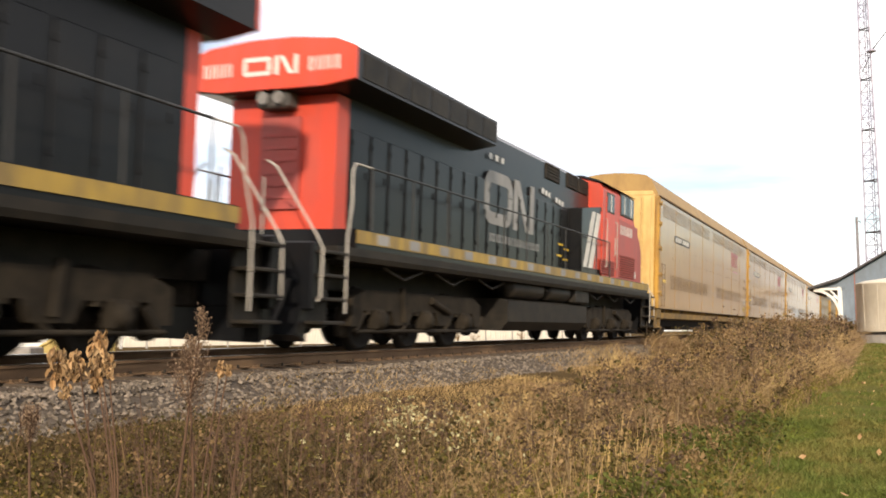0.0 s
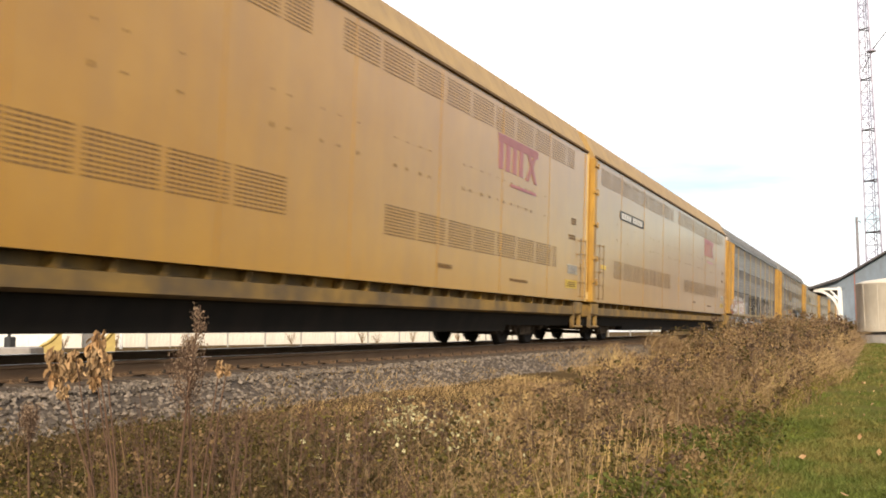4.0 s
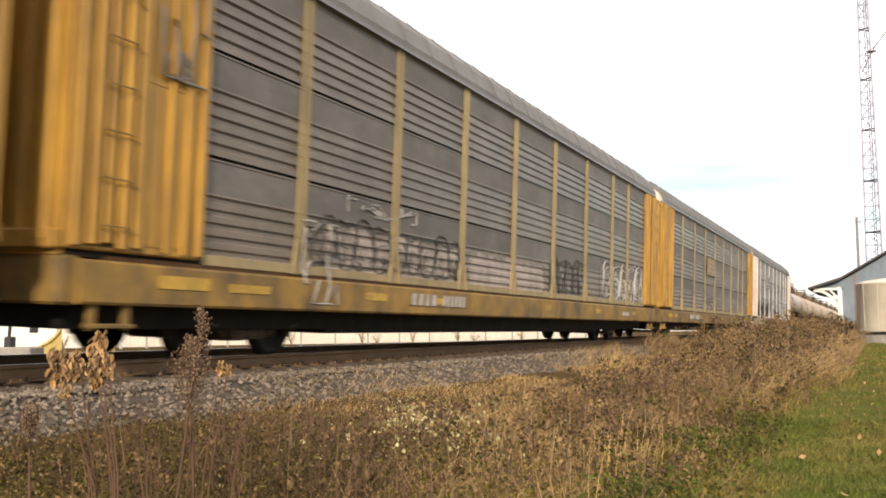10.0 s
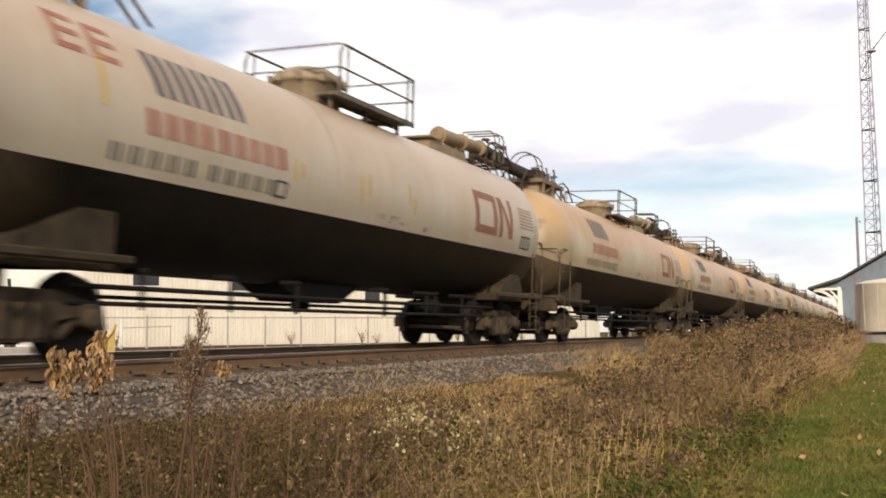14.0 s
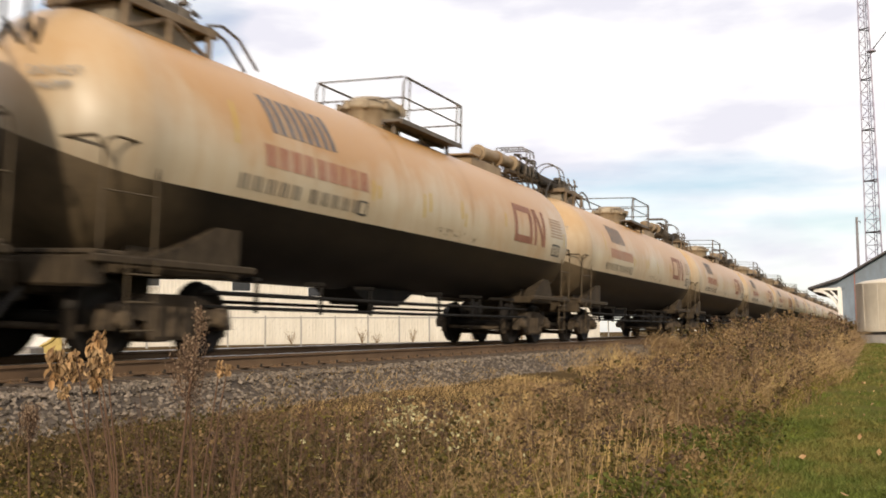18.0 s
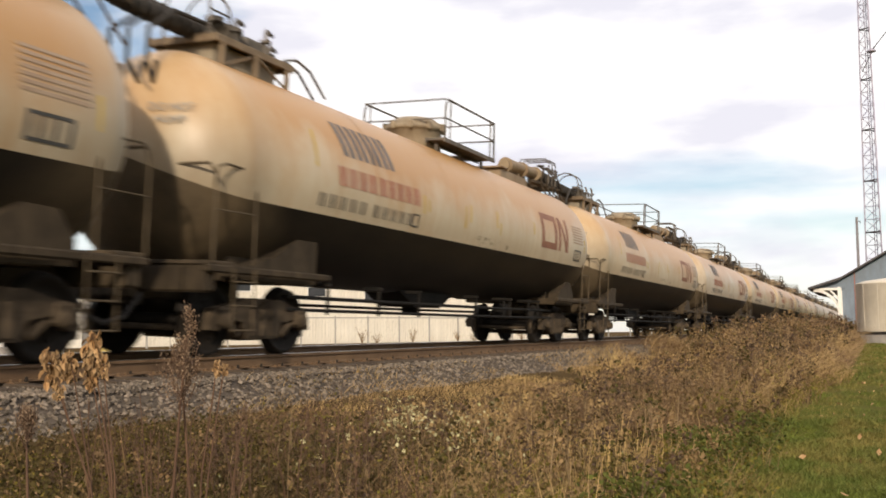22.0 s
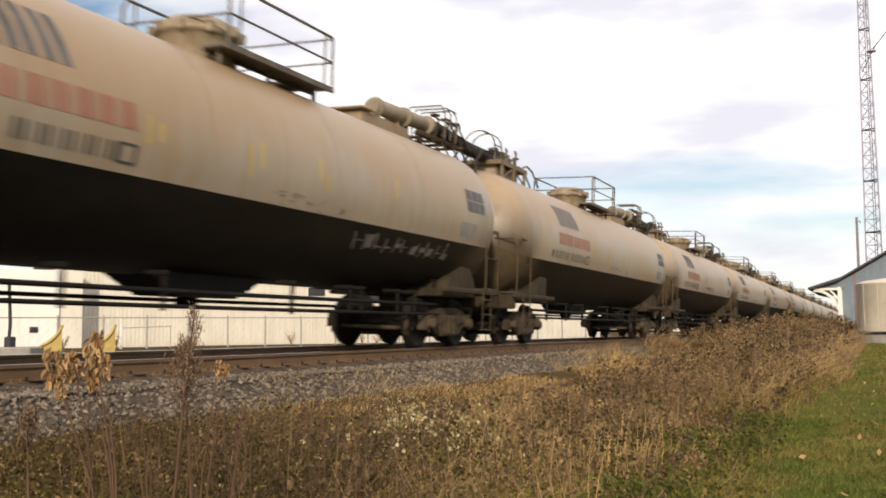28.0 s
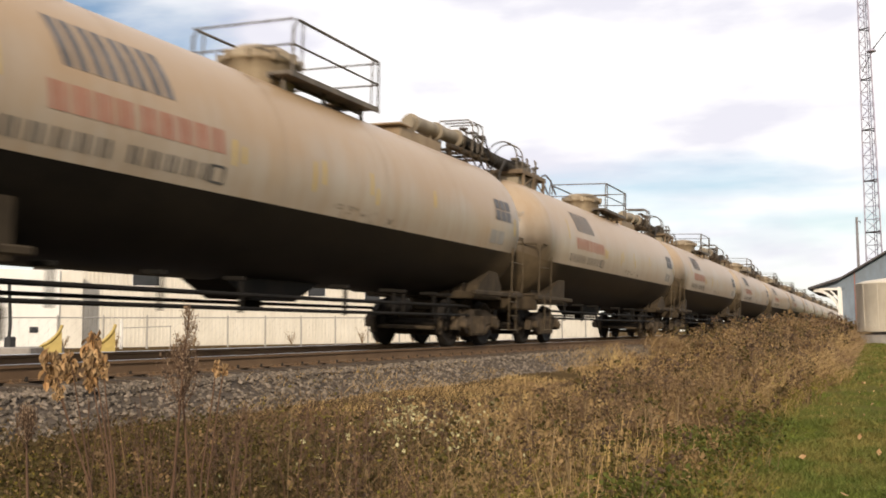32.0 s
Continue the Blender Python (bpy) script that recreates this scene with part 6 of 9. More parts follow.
def build_tank(paint, emblem, label, first=False, last=False):
    car = thing("tank_car", pose(0, 0, 0), label, "tank car", "tank cars")
    hl, dep = 7.72, 0.92
    belt = -20.0
    ang_up = [belt + (180 - 2 * belt) * i / 30 for i in range(31)]
    ang_lo = [180 - belt + (180 + 2 * belt) * i / 14 for i in range(15)]
    ys = [(-hl - dep, 0.02)] + [(-hl - dep * math.cos(q), math.sin(q)) for q in [math.radians(a) for a in (12, 25, 40, 55, 70, 82)]] + [(-hl, 1.0), (-4.4, 1.0), (-1.5, 1.0), (1.5, 1.0), (4.4, 1.0), (hl, 1.0)]
    ys += [(hl + dep * math.cos(q), math.sin(q)) for q in [math.radians(a) for a in (82, 70, 55, 40, 25, 12)]] + [(hl + dep, 0.02)]

    def shell(angs):
        vs, fs = [], []
        for y, k in ys:
            for a in angs:
                q = math.radians(a)
                vs.append((TR * k * math.cos(q), y, TZ + TR * k * math.sin(q)))
        n = len(angs)
        for i in range(len(ys) - 1):
            for j in range(n - 1):
                fs.append((i * n + j, (i + 1) * n + j, (i + 1) * n + j + 1, i * n + j + 1))
        s = Shape()
        s.add(vs, fs, True)
        return s

    up = part("tank_shell", shell(ang_up), paint, car, "cream rust-stained upper shell")
    part("lower_shell", shell(ang_lo), M["tank_black"], car, "black lower shell")
    for y in (-4.4, -1.5, 1.5, 4.4):
        s = Shape()
        vs = []
        for dy in (-0.018, 0.018):
            vs += [((TR + 0.005) * math.cos(math.radians(a)), y + dy, TZ + (TR + 0.005) * math.sin(math.radians(a))) for a in ang_up]
        n = len(ang_up)
        s.add(vs, [(j, j + 1, n + j + 1, n + j) for j in range(n - 1)], True)
        part("weld_seam", s, paint, up)
    # under the tank: outlet skid, pipes, hangers
    s = Shape()
    s.slab([(-1.35, 1.12), (-0.6, 0.78), (0.6, 0.78), (1.35, 1.12)], -0.4, 0.4)
    s.turned([(0.16, -0.12), (0.16, 0.1)], (0, 0, 0.76), n=12)
    part("outlet_skid", s, M["underframe"], car, "dark outlet skid under the belly")
    for x, z, r in ((1.02, 0.84, 0.032), (1.05, 0.655, 0.028), (-0.9, 0.75, 0.03)):
        s = Shape()
        s.tube([(x, -6.2, z), (x, 0, z - 0.01), (x, 6.2, z)], r, 6)
        part("brake_pipe", s, M["underframe"], car, "long dark pipe under the tank")
    for y in (-5.0, -3.3, -1.7, 1.1, 2.8, 3.2, 4.5, 5.2):
        s = Shape()
        s.box((1.02, y, 0.80), (0.05, 0.05, 0.42), 0.01)
        s.box((0.9, y, 1.05), (0.35, 0.05, 0.06), 0.01)
        part("hanger", s, M["underframe"], car)
    s = Shape()
    s.turned([(0.02, -0.36), (0.15, -0.32), (0.17, -0.25), (0.17, 0.25), (0.15, 0.32), (0.02, 0.36)], (0.55, 3.9, 0.8), "y", 14)
    part("air_reservoir", s, M["underframe"], car)
    for e in (-1, 1):
        s = Shape()
        cheek = [(-5.7, 1.02), (-5.7, 1.78), (-6.05, 1.75), (-6.8, 1.36), (-7.6, 1.16), (-7.6, 1.02)] if e < 0 else [(6.15, 1.02), (6.3, 1.3), (6.9, 1.62), (7.35, 1.6), (7.6, 1.3), (7.6, 1.02)]
        for x0, x1 in ((0.95, 1.22), (-1.22, -0.95)):
            s.slab(cheek, x0, x1)
        s.slab([(e * 6.1, 1.0), (e * 6.2, 1.5), (e * 7.4, 1.5), (e * 7.5, 1.0)], -0.9, 0.9)
        s.box((0, e * 6.6, 1.08), (2.5, 1.3, 0.16), 0.02)
        part("saddle", s, M["saddle"], car, "dusty brown tank saddle")
        s = Shape()
        s.box((0, e * 7.45, 0.92), (0.6, 2.3, 0.36), 0.02)
        part("center_sill", s, M["saddle"], car, "dusty brown end sill")
        s = Shape()
        s.box((0, e * 8.35, 1.0), (2.7, 0.22, 0.34), 0.03)
        part("end_beam", s, M["saddle"], car)
        for x in (1.38, -1.38):
            s = Shape()
            s.box((x, e * 7.05, 1.13), (0.10, 2.9, 0.10), 0.02)
            part("side_beam", s, M["saddle"], car)
        s = Shape()
        s.box((0, e * 8.22, 1.20), (2.8, 0.5, 0.05), 0.01)
        part("end_platform", s, M["truck"], car)
        s = Shape()
        pts = [(1.46, e * 7.62, 1.2), (1.46, e * 7.62, 2.25), (1.46, e * 7.66, 2.35), (1.46, e * 7.78, 2.41), (1.45, e * 8.25, 2.43), (1.42, e * 8.38, 2.38), (1.42, e * 8.42, 2.28), (1.42, e * 8.42, 1.2)]
        s.tube(pts, 0.017, 6)
        s.tube([(1.42, e * 8.42, 2.28), (1.34, e * 8.45, 2.42), (-1.34, e * 8.45, 2.42), (-1.42, e * 8.42, 2.28), (-1.42, e * 8.42, 1.2)], 0.02, 6)
        s.tube([(1.46, e * 7.62, 1.85), (1.42, e * 8.42, 1.85)], 0.012, 5)
        part("end_railing", s, M["step_brown"], car)
        s = Shape()
        for y in (7.55, 8.0):
            s.tube([(1.44, e * y, 1.15), (1.44, e * y, 0.35)], 0.012, 6)
        for z in (0.37, 0.68, 0.98):
            s.box((1.45, e * 7.775, z), (0.06, 0.47, 0.022), 0.006)
        part("step_ladder", s, M["step_brown"], car)
        coupler(car, e * 8.62, e)
        freight_truck(car, e * 6.75)
    # top fittings: manway dome, its railed platform, the loading pipe and the hose to the next car
    zt = TZ + TR
    s = Shape()
    s.turned([(0.56, -0.12), (0.56, 0.36), (0.62, 0.37), (0.62, 0.44), (0.58, 0.45), (0.58, 0.5), (0.4, 0.62), (0.05, 0.66)], (0, -0.05, zt - 0.05), n=26)
    d = part("manway_dome", s, M["fitting"], car, "buff rust-streaked manway dome")
    for k in range(10):
        a = k * 2 * math.pi / 10
        s = Shape()
        s.box((0.63 * math.cos(a), -0.05 + 0.63 * math.sin(a), zt + 0.37), (0.08, 0.08, 0.16), 0.015)
        part("eye_bolt", s, M["fitting"], d)
    for x in (-0.72, 0.72):
        s = Shape()
        s.box((x, 0.80, zt + 0.05), (0.42, 2.75, 0.05), 0.008)
        for k in (-1, 1):
            s.box((x + k * 0.2, 0.80, zt + 0.03), (0.04, 2.78, 0.09), 0.006)
        for y in (-0.4, 0.75, 2.0):
            s.box((x * 0.94, y, zt - 0.1), (0.06, 0.06, 0.34), 0.01)
        part("dome_walkway", s, M["pipe"], car, "grating walkway beside the dome")
    s = Shape()
    s.box((0, 1.8, zt + 0.05), (1.06, 0.6, 0.04), 0.01)
    part("dome_platform", s, M["pipe"], car, "grating platform behind the dome")
    for x in (0.92, -0.92):
        s = Shape()
        s.tube([(x, -0.55, zt + 0.05), (x, -0.55, zt + 0.72), (x, -0.45, zt + 0.86), (x, 2.12, zt + 0.86), (x, 2.15, zt + 0.05)], 0.024, 6)
        s.tube([(x, -0.55, zt + 0.47), (x, 2.15, zt + 0.47)], 0.018, 5)
        for y in (-0.3, 1.9):
            s.tube([(x, y, zt + 0.05), (x, y, zt + 0.86)], 0.018, 5)
        part("railing", s, M["pipe"], car)
    for y in (-0.55, 2.15):
        for z in (0.47, 0.85):
            s = Shape()
            s.tube([(-0.92, y, zt + z), (0.92, y, zt + z)], 0.018, 5)
            part("end_rail", s, M["pipe"], car)
    if not last:
        # buff pipe stand and pipe, then the black ribbed hose over the coupling
        s = Shape()
        s.slab([(4.25, zt - 0.1), (6.3, zt - 0.1), (6.2, zt + 0.2), (4.3, zt + 0.2)], -0.28, 0.28)
        s.box((0, 4.4, zt + 0.24), (0.7, 0.5, 0.04), 0.01)
        for y in (5.2, 6.0):
            s.box((0, y, zt + 0.32), (0.3, 0.12, 0.3), 0.02)
        part("pipe_stand", s, M["stand_cream"], car, "buff stand under the transfer pipe")
        s = Shape()
        s.tube([(0.1, 4.95, zt + 0.40), (0.1, 5.4, zt + 0.46), (0.1, 6.6, zt + 0.50), (0.05, 7.5, zt + 0.54)], 0.15, 14)
        for y in (5.1, 6.3, 7.4):
            s.turned([(0.2, -0.04), (0.2, 0.04)], (0.1, y, zt + 0.42 + 0.045 * (y - 5.1)), "y", 16)
        part("transfer_pipe", s, M["stand_cream"] if emblem else M["pipe_buff"], car, "thick buff pipe along the top")
        s = Shape()
        hose = [(0.0, 7.4, zt + 0.56), (0.05, 8.0, zt + 0.54), (0.12, 8.7, zt + 0.46), (0.16, 9.4, zt + 0.38), (0.14, 10.3, zt + 0.38), (0.05, 11.2, zt + 0.42)]
        s.tube(hose, 0.125, 10)
        for i in range(22):
            f = i / 21 * (len(hose) - 1)
            k = min(int(f), len(hose) - 2)
            q = Vector(hose[k]).lerp(Vector(hose[k + 1]), f - k)
            s.turned([(0.155, -0.03), (0.165, 0.0), (0.155, 0.03)], q, "y", 10)
        part("transfer_hose", s, M["hose"], car, "black ribbed hose to the next car")
        s = Shape()
        for y in (6.6, 7.3):
            s.box((0, y, zt + 0.2), (0.14, 0.1, 0.6), 0.02)
        s.box((0.32, 7.5, zt + 0.2), (0.14, 2.0, 0.1), 0.02)
        s.box((-0.32, 7.5, zt + 0.2), (0.14, 2.0, 0.1), 0.02)
        for y in (7.0, 7.5, 8.0, 8.5):
            s.box((0, y, zt + 0.2), (0.95, 0.1, 0.06), 0.01)
            s.tube([(0.42, y, zt + 0.16), (0.55, y + 0.12, zt - 0.12), (0.66, y + 0.26, zt - 0.38)], 0.02, 5)
        for y in (7.5, 8.0, 8.5):
            s.tube([(0.24, y, zt + 0.25), (0.3, y + 0.08, zt + 0.66), (0.18, y + 0.16, zt + 0.76)], 0.03, 6)
            s.turned([(0.11, -0.02), (0.11, 0.02)], (0.18, y + 0.16, zt + 0.78), n=10)
        for y in (7.6, 8.05):
            s.tube([(0.36, y, zt + 0.3), (0.44, y + 0.3, zt + 0.72), (0.3, y + 0.7, zt + 0.62), (0.34, y + 1.1, zt + 0.28)], 0.022, 5)
        part("pipe_support", s, M["truck"], car)
        s = Shape()
        for y in (7.55, 7.85, 8.15):
            s.tube([(0.46, y, zt + 0.25), (0.46, y, zt + 0.82), (0.36, y, zt + 0.96), (-0.36, y, zt + 0.96), (-0.46, y, zt + 0.82), (-0.46, y, zt + 0.25)], 0.02, 5)
        for z in (0.66, 0.9):
            s.tube([(0.46, 7.55, zt + z), (0.46, 8.15, zt + z)], 0.016, 5)
        part("pipe_guard", s, M["pipe"], car)
    else:
        s = Shape()
        s.box((0.75, 5.3, zt + 0.18), (0.5, 4.6, 0.06), 0.01)
        s.box((0, 5.3, zt + 0.12), (1.2, 4.4, 0.05), 0.01)
        for y in (3.2, 4.4, 5.6, 6.8, 7.4):
            s.box((0.6, y, zt - 0.05), (0.06, 0.06, 0.45), 0.01)
        part("top_walkway", s, M["pipe"], car, "long top walkway of grating")
        s = Shape()
        s.tube([(1.0, 3.0, zt + 0.2), (1.0, 3.0, zt + 0.8), (1.0, 3.2, zt + 0.98), (1.0, 7.4, zt + 0.98), (1.0, 7.6, zt + 0.8), (1.0, 7.6, zt + 0.2)], 0.024, 6)
        s.tube([(1.0, 3.0, zt + 0.58), (1.0, 7.6, zt + 0.58)], 0.018, 5)
        for y in (6.7, 7.0, 7.3):
            s.tube([(0.95, y, zt + 0.2), (0.95, y, zt + 0.55), (0.8, y, zt + 0.72), (0.3, y, zt + 0.74)], 0.02, 5)
        part("railing", s, M["pipe"], car)
        s = Shape()
        for dy in (7.75, 8.1):
            s.tube([(0.35, dy, zt + 0.1), (1.0, dy, zt - 0.25), (1.42, dy, zt - 0.95), (1.5, dy, TZ - 0.2), (1.5, dy, 1.2)], 0.024, 6)
        for k in range(9):
            z = 1.35 + k * 0.28
            s.tube([(1.5, 7.75, z), (1.5, 8.1, z)], 0.016, 5)
        part("side_ladder", s, M["pipe"], car)
    s = Shape()
    for y in (-7.4, -6.95):
        arch = [(0.4 * math.cos(math.radians(a)), y, zt + 0.66 + 0.36 * math.sin(math.radians(a))) for a in range(0, 181, 20)]
        s.tube([(0.4, y, zt + 0.28)] + arch + [(-0.4, y, zt + 0.28)], 0.02, 5)
    for x in (-0.4, 0.4):
        s.tube([(x, -7.4, zt + 0.66), (x, -6.95, zt + 0.66)], 0.016, 5)
    s.tube([(0.05, -7.4, zt + 1.02), (0.05, -6.95, zt + 1.02)], 0.016, 5)
    part("guard_hoop", s, M["pipe"], car, "hooped guard over the front valve")
    for x in (0.5, 0.28, -0.3):
        s = Shape()
        s.tube([(x, -5.65, zt + 0.36), (x, -5.35, zt + 0.44), (x + 0.03, -5.0, zt + 0.34), (x + 0.05, -4.55, zt + 0.0)], 0.024, 6)
        part("grab_rod", s, M["pipe"], car, "curved grab rod behind the valve platform")
    s = Shape()
    s.box((0, -6.5, zt + 0.27), (1.16, 1.95, 0.035), 0.008)
    for x in (-0.56, 0.56):
        s.box((x, -6.5, zt + 0.24), (0.05, 1.95, 0.11), 0.01)
        for y in (-7.3, -6.5, -5.7):
            s.box((x, y, zt - 0.03), (0.07, 0.07, 0.5), 0.01)
        s.tube([(x, -7.3, zt - 0.12), (x, -6.5, zt + 0.2), (x, -5.7, zt - 0.12)], 0.02, 5)
    for y in (-7.45, -5.55):
        s.box((0, y, zt + 0.24), (1.12, 0.05, 0.11), 0.01)
    part("valve_platform", s, M["platform_rust"], car, "rusty plate platform on legs round the front valve")
    s = Shape()
    s.slab([(-7.3, zt - 0.2), (-7.3, zt + 0.2), (-5.75, zt + 0.2), (-5.9, zt - 0.2)], -0.42, 0.42)
    part("valve_housing", s, M["pipe_buff"], car, "buff housing under the valve platform")
    s = Shape()
    s.turned([(0.36, 0.2), (0.36, 0.5), (0.4, 0.52), (0.4, 0.58), (0.1, 0.62)], (0, -6.75, zt), n=16)
    s.box((0.0, -6.0, zt + 0.45), (0.45, 0.6, 0.3), 0.04)
    s.turned([(0.13, -0.03), (0.13, 0.03)], (0.25, -7.1, zt + 0.6), n=10)
    for x, y, h in ((0.5, -6.2, 0.62), (0.55, -7.0, 0.55), (-0.45, -6.6, 0.66), (0.3, -5.8, 0.5)):
        s.tube([(x, y, zt + 0.28), (x, y, zt + h), (x - 0.06, y + 0.1, zt + h + 0.08), (x - 0.1, y + 0.3, zt + h + 0.06)], 0.032, 6)
        s.turned([(0.09, -0.02), (0.09, 0.02)], (x, y, zt + h * 0.8), n=8)
    part("front_valve", s, M["pipe"], car, "grimy valve on the platform")
    for x, dy in ((0.34, 0.0), (0.12, 0.12), (-0.25, 0.05)):
        s = Shape()
        s.tube([(x, -7.3, zt + 0.45), (x + 0.03, -8.1 - dy, zt + 0.42), (x + 0.06, -8.6 - dy, zt + 0.05), (x + 0.08, -8.62 - dy, zt - 0.4), (x + 0.02, -8.42, zt - 0.62), (x - 0.05, -8.3, zt - 0.3)], 0.03, 7)
        part("hanging_hose", s, M["hose"], car, "thin hose looping down over the tank head")
    # lettering as plain bars
    for i in range(4):
        s = Shape()
        for dy in (0.0, 0.21):
            skin(s, -5.42 + i * 0.44 + dy, -5.29 + i * 0.44 + dy, 16, 38, 1, 4, skew=-0.1)
        part("owner_letter", s, M["decal_blue"], up, "two faded dark strokes in place of a letter")
    for i in range(9):
        s = Shape()
        y0 = -5.62 + i * 0.31 + (0.05 if i > 3 else 0)
        for dy in (0.0, 0.13):
            skin(s, y0 + dy, y0 + dy + 0.085, -2, 9, 1, 2, skew=-0.03)
        part("red_letter", s, M["decal_red"], up, "faded red strokes in place of a letter")
    for i in range(10):
        s = Shape()
        y0 = -6.15 + i * 0.305 + (0.14 if i > 4 else 0)
        for dy in (0.0, 0.12):
            skin(s, y0 + dy, y0 + dy + 0.048, -15.5, -8, 1, 2)
        part("number_mark", s, M["decal_dark"], up, "dark strokes in place of a number")
    s = Shape()
    skin_frame(s, -3.1, -2.82, -16, -7.5, 0.04, 1.0)
    part("test_square", s, M["decal_dark"], up)
    if emblem:
        s = Shape()
        skin_frame(s, 3.9, 5.1, -9, 23, 0.2, 6.0)
        part("emblem_ring", s, M["decal_maroon"], up, "faded red rounded emblem ring")
        for y0, k in ((5.24, 0.0), (5.30, 0.52), (5.86, 0.0)):
            s = Shape()
            skin(s, y0 + k, y0 + k + 0.18, -9, 23, 1, 4, r=TR + (0.005 if k == 0 else 0.007), skew=-k)
            part("emblem_bar", s, M["decal_maroon"], up)
        s = Shape()
        for k in range(7):
            skin(s, 6.5, 7.4, 2 + k * 2.7, 3.5 + k * 2.7)
        tagged(part("data_block", s, M["decal_brown"], up, "block of small unreadable lines"), kind="stuff")
        s = Shape()
        skin_frame(s, 6.6, 7.2, -15, -4, 0.06, 1.4)
        skin(s, 6.76, 6.82, -13.5, -5.5)
        skin(s, 6.94, 7.0, -13.5, -5.5)
        part("placard", s, M["decal_dark"], up, "framed placard with dark bars")
    else:
        s = Shape()
        for i in range(3):
            for j in range(2):
                skin(s, 6.42 + i * 0.31, 6.69 + i * 0.31, 4 + j * 9, 12 + j * 9)
        tagged(part("data_block", s, M["decal_blue"], up, "dark gridded board of small unreadable lines"), kind="stuff")
        s = Shape()
        for i in range(2):
            skin(s, 6.15 + i * 0.42, 6.5 + i * 0.42, -15, -4.5)
        part("placard", s, M["decal_grey"], up, "two grey placards")
    for y, a0, a1 in ((-6.3, 5, 26), (-2.7, -6, 6), (-2.5, -4, 4), (-0.8, -9, 7), (-0.55, -4, 9), (0.9, -3, 10), (1.1, -8, 2), (3.3, 0, 11), (7.5, -6, 8)):
        s = Shape()
        skin(s, y, y + 0.065, a0, a1)
        part("chalk_mark", s, M["chalk"], up, "thin yellow crayon streak")
    s = Shape()
    skin(s, -0.2, 1.9, -19.4, -12.0, 4, 3, r=TR + 0.004)
    part("worn_patch", s, WORN, up, "worn speckled patch along the belt line")
    if first or last:
        s = Shape()
        for j in range(2):
            y0 = (-6.85 if first else 6.85) + j * 0.52
            skin(s, y0, y0 + 0.10, 24, 42, 1, 2)
            for k in range(3):
                skin(s, y0 + 0.08, y0 + 0.38, 24 + k * 7.5, 27 + k * 7.5, 1, 1)
        part("end_letters", s, M["decal_red"] if first else M["decal_grey"], up, "the letters EE in block capitals")
    # stencils on the front head
    x0, z0 = 0.72, 0.52
    q = math.asin(math.hypot(x0, z0) / TR)
    out = Vector((x0 / TR ** 2, -math.cos(q) / dep, z0 / TR ** 2)).normalized()
    rise = (Vector((0, 0, 1)) - out * out.z).normalized()
    across = rise.cross(out)
    for k, word in enumerate(("DO NOT", "HUMP")):
        at = Vector((x0, -hl - dep * math.cos(q), TZ + z0)) + out * 0.03 - rise * 0.17 * k
        lettering(word, 0.15, M["decal_grey"], up, Matrix(((across.x, rise.x, out.x, at.x), (across.y, rise.y, out.y, at.y), (across.z, rise.z, out.z, at.z), (0, 0, 0, 1))))
    return car


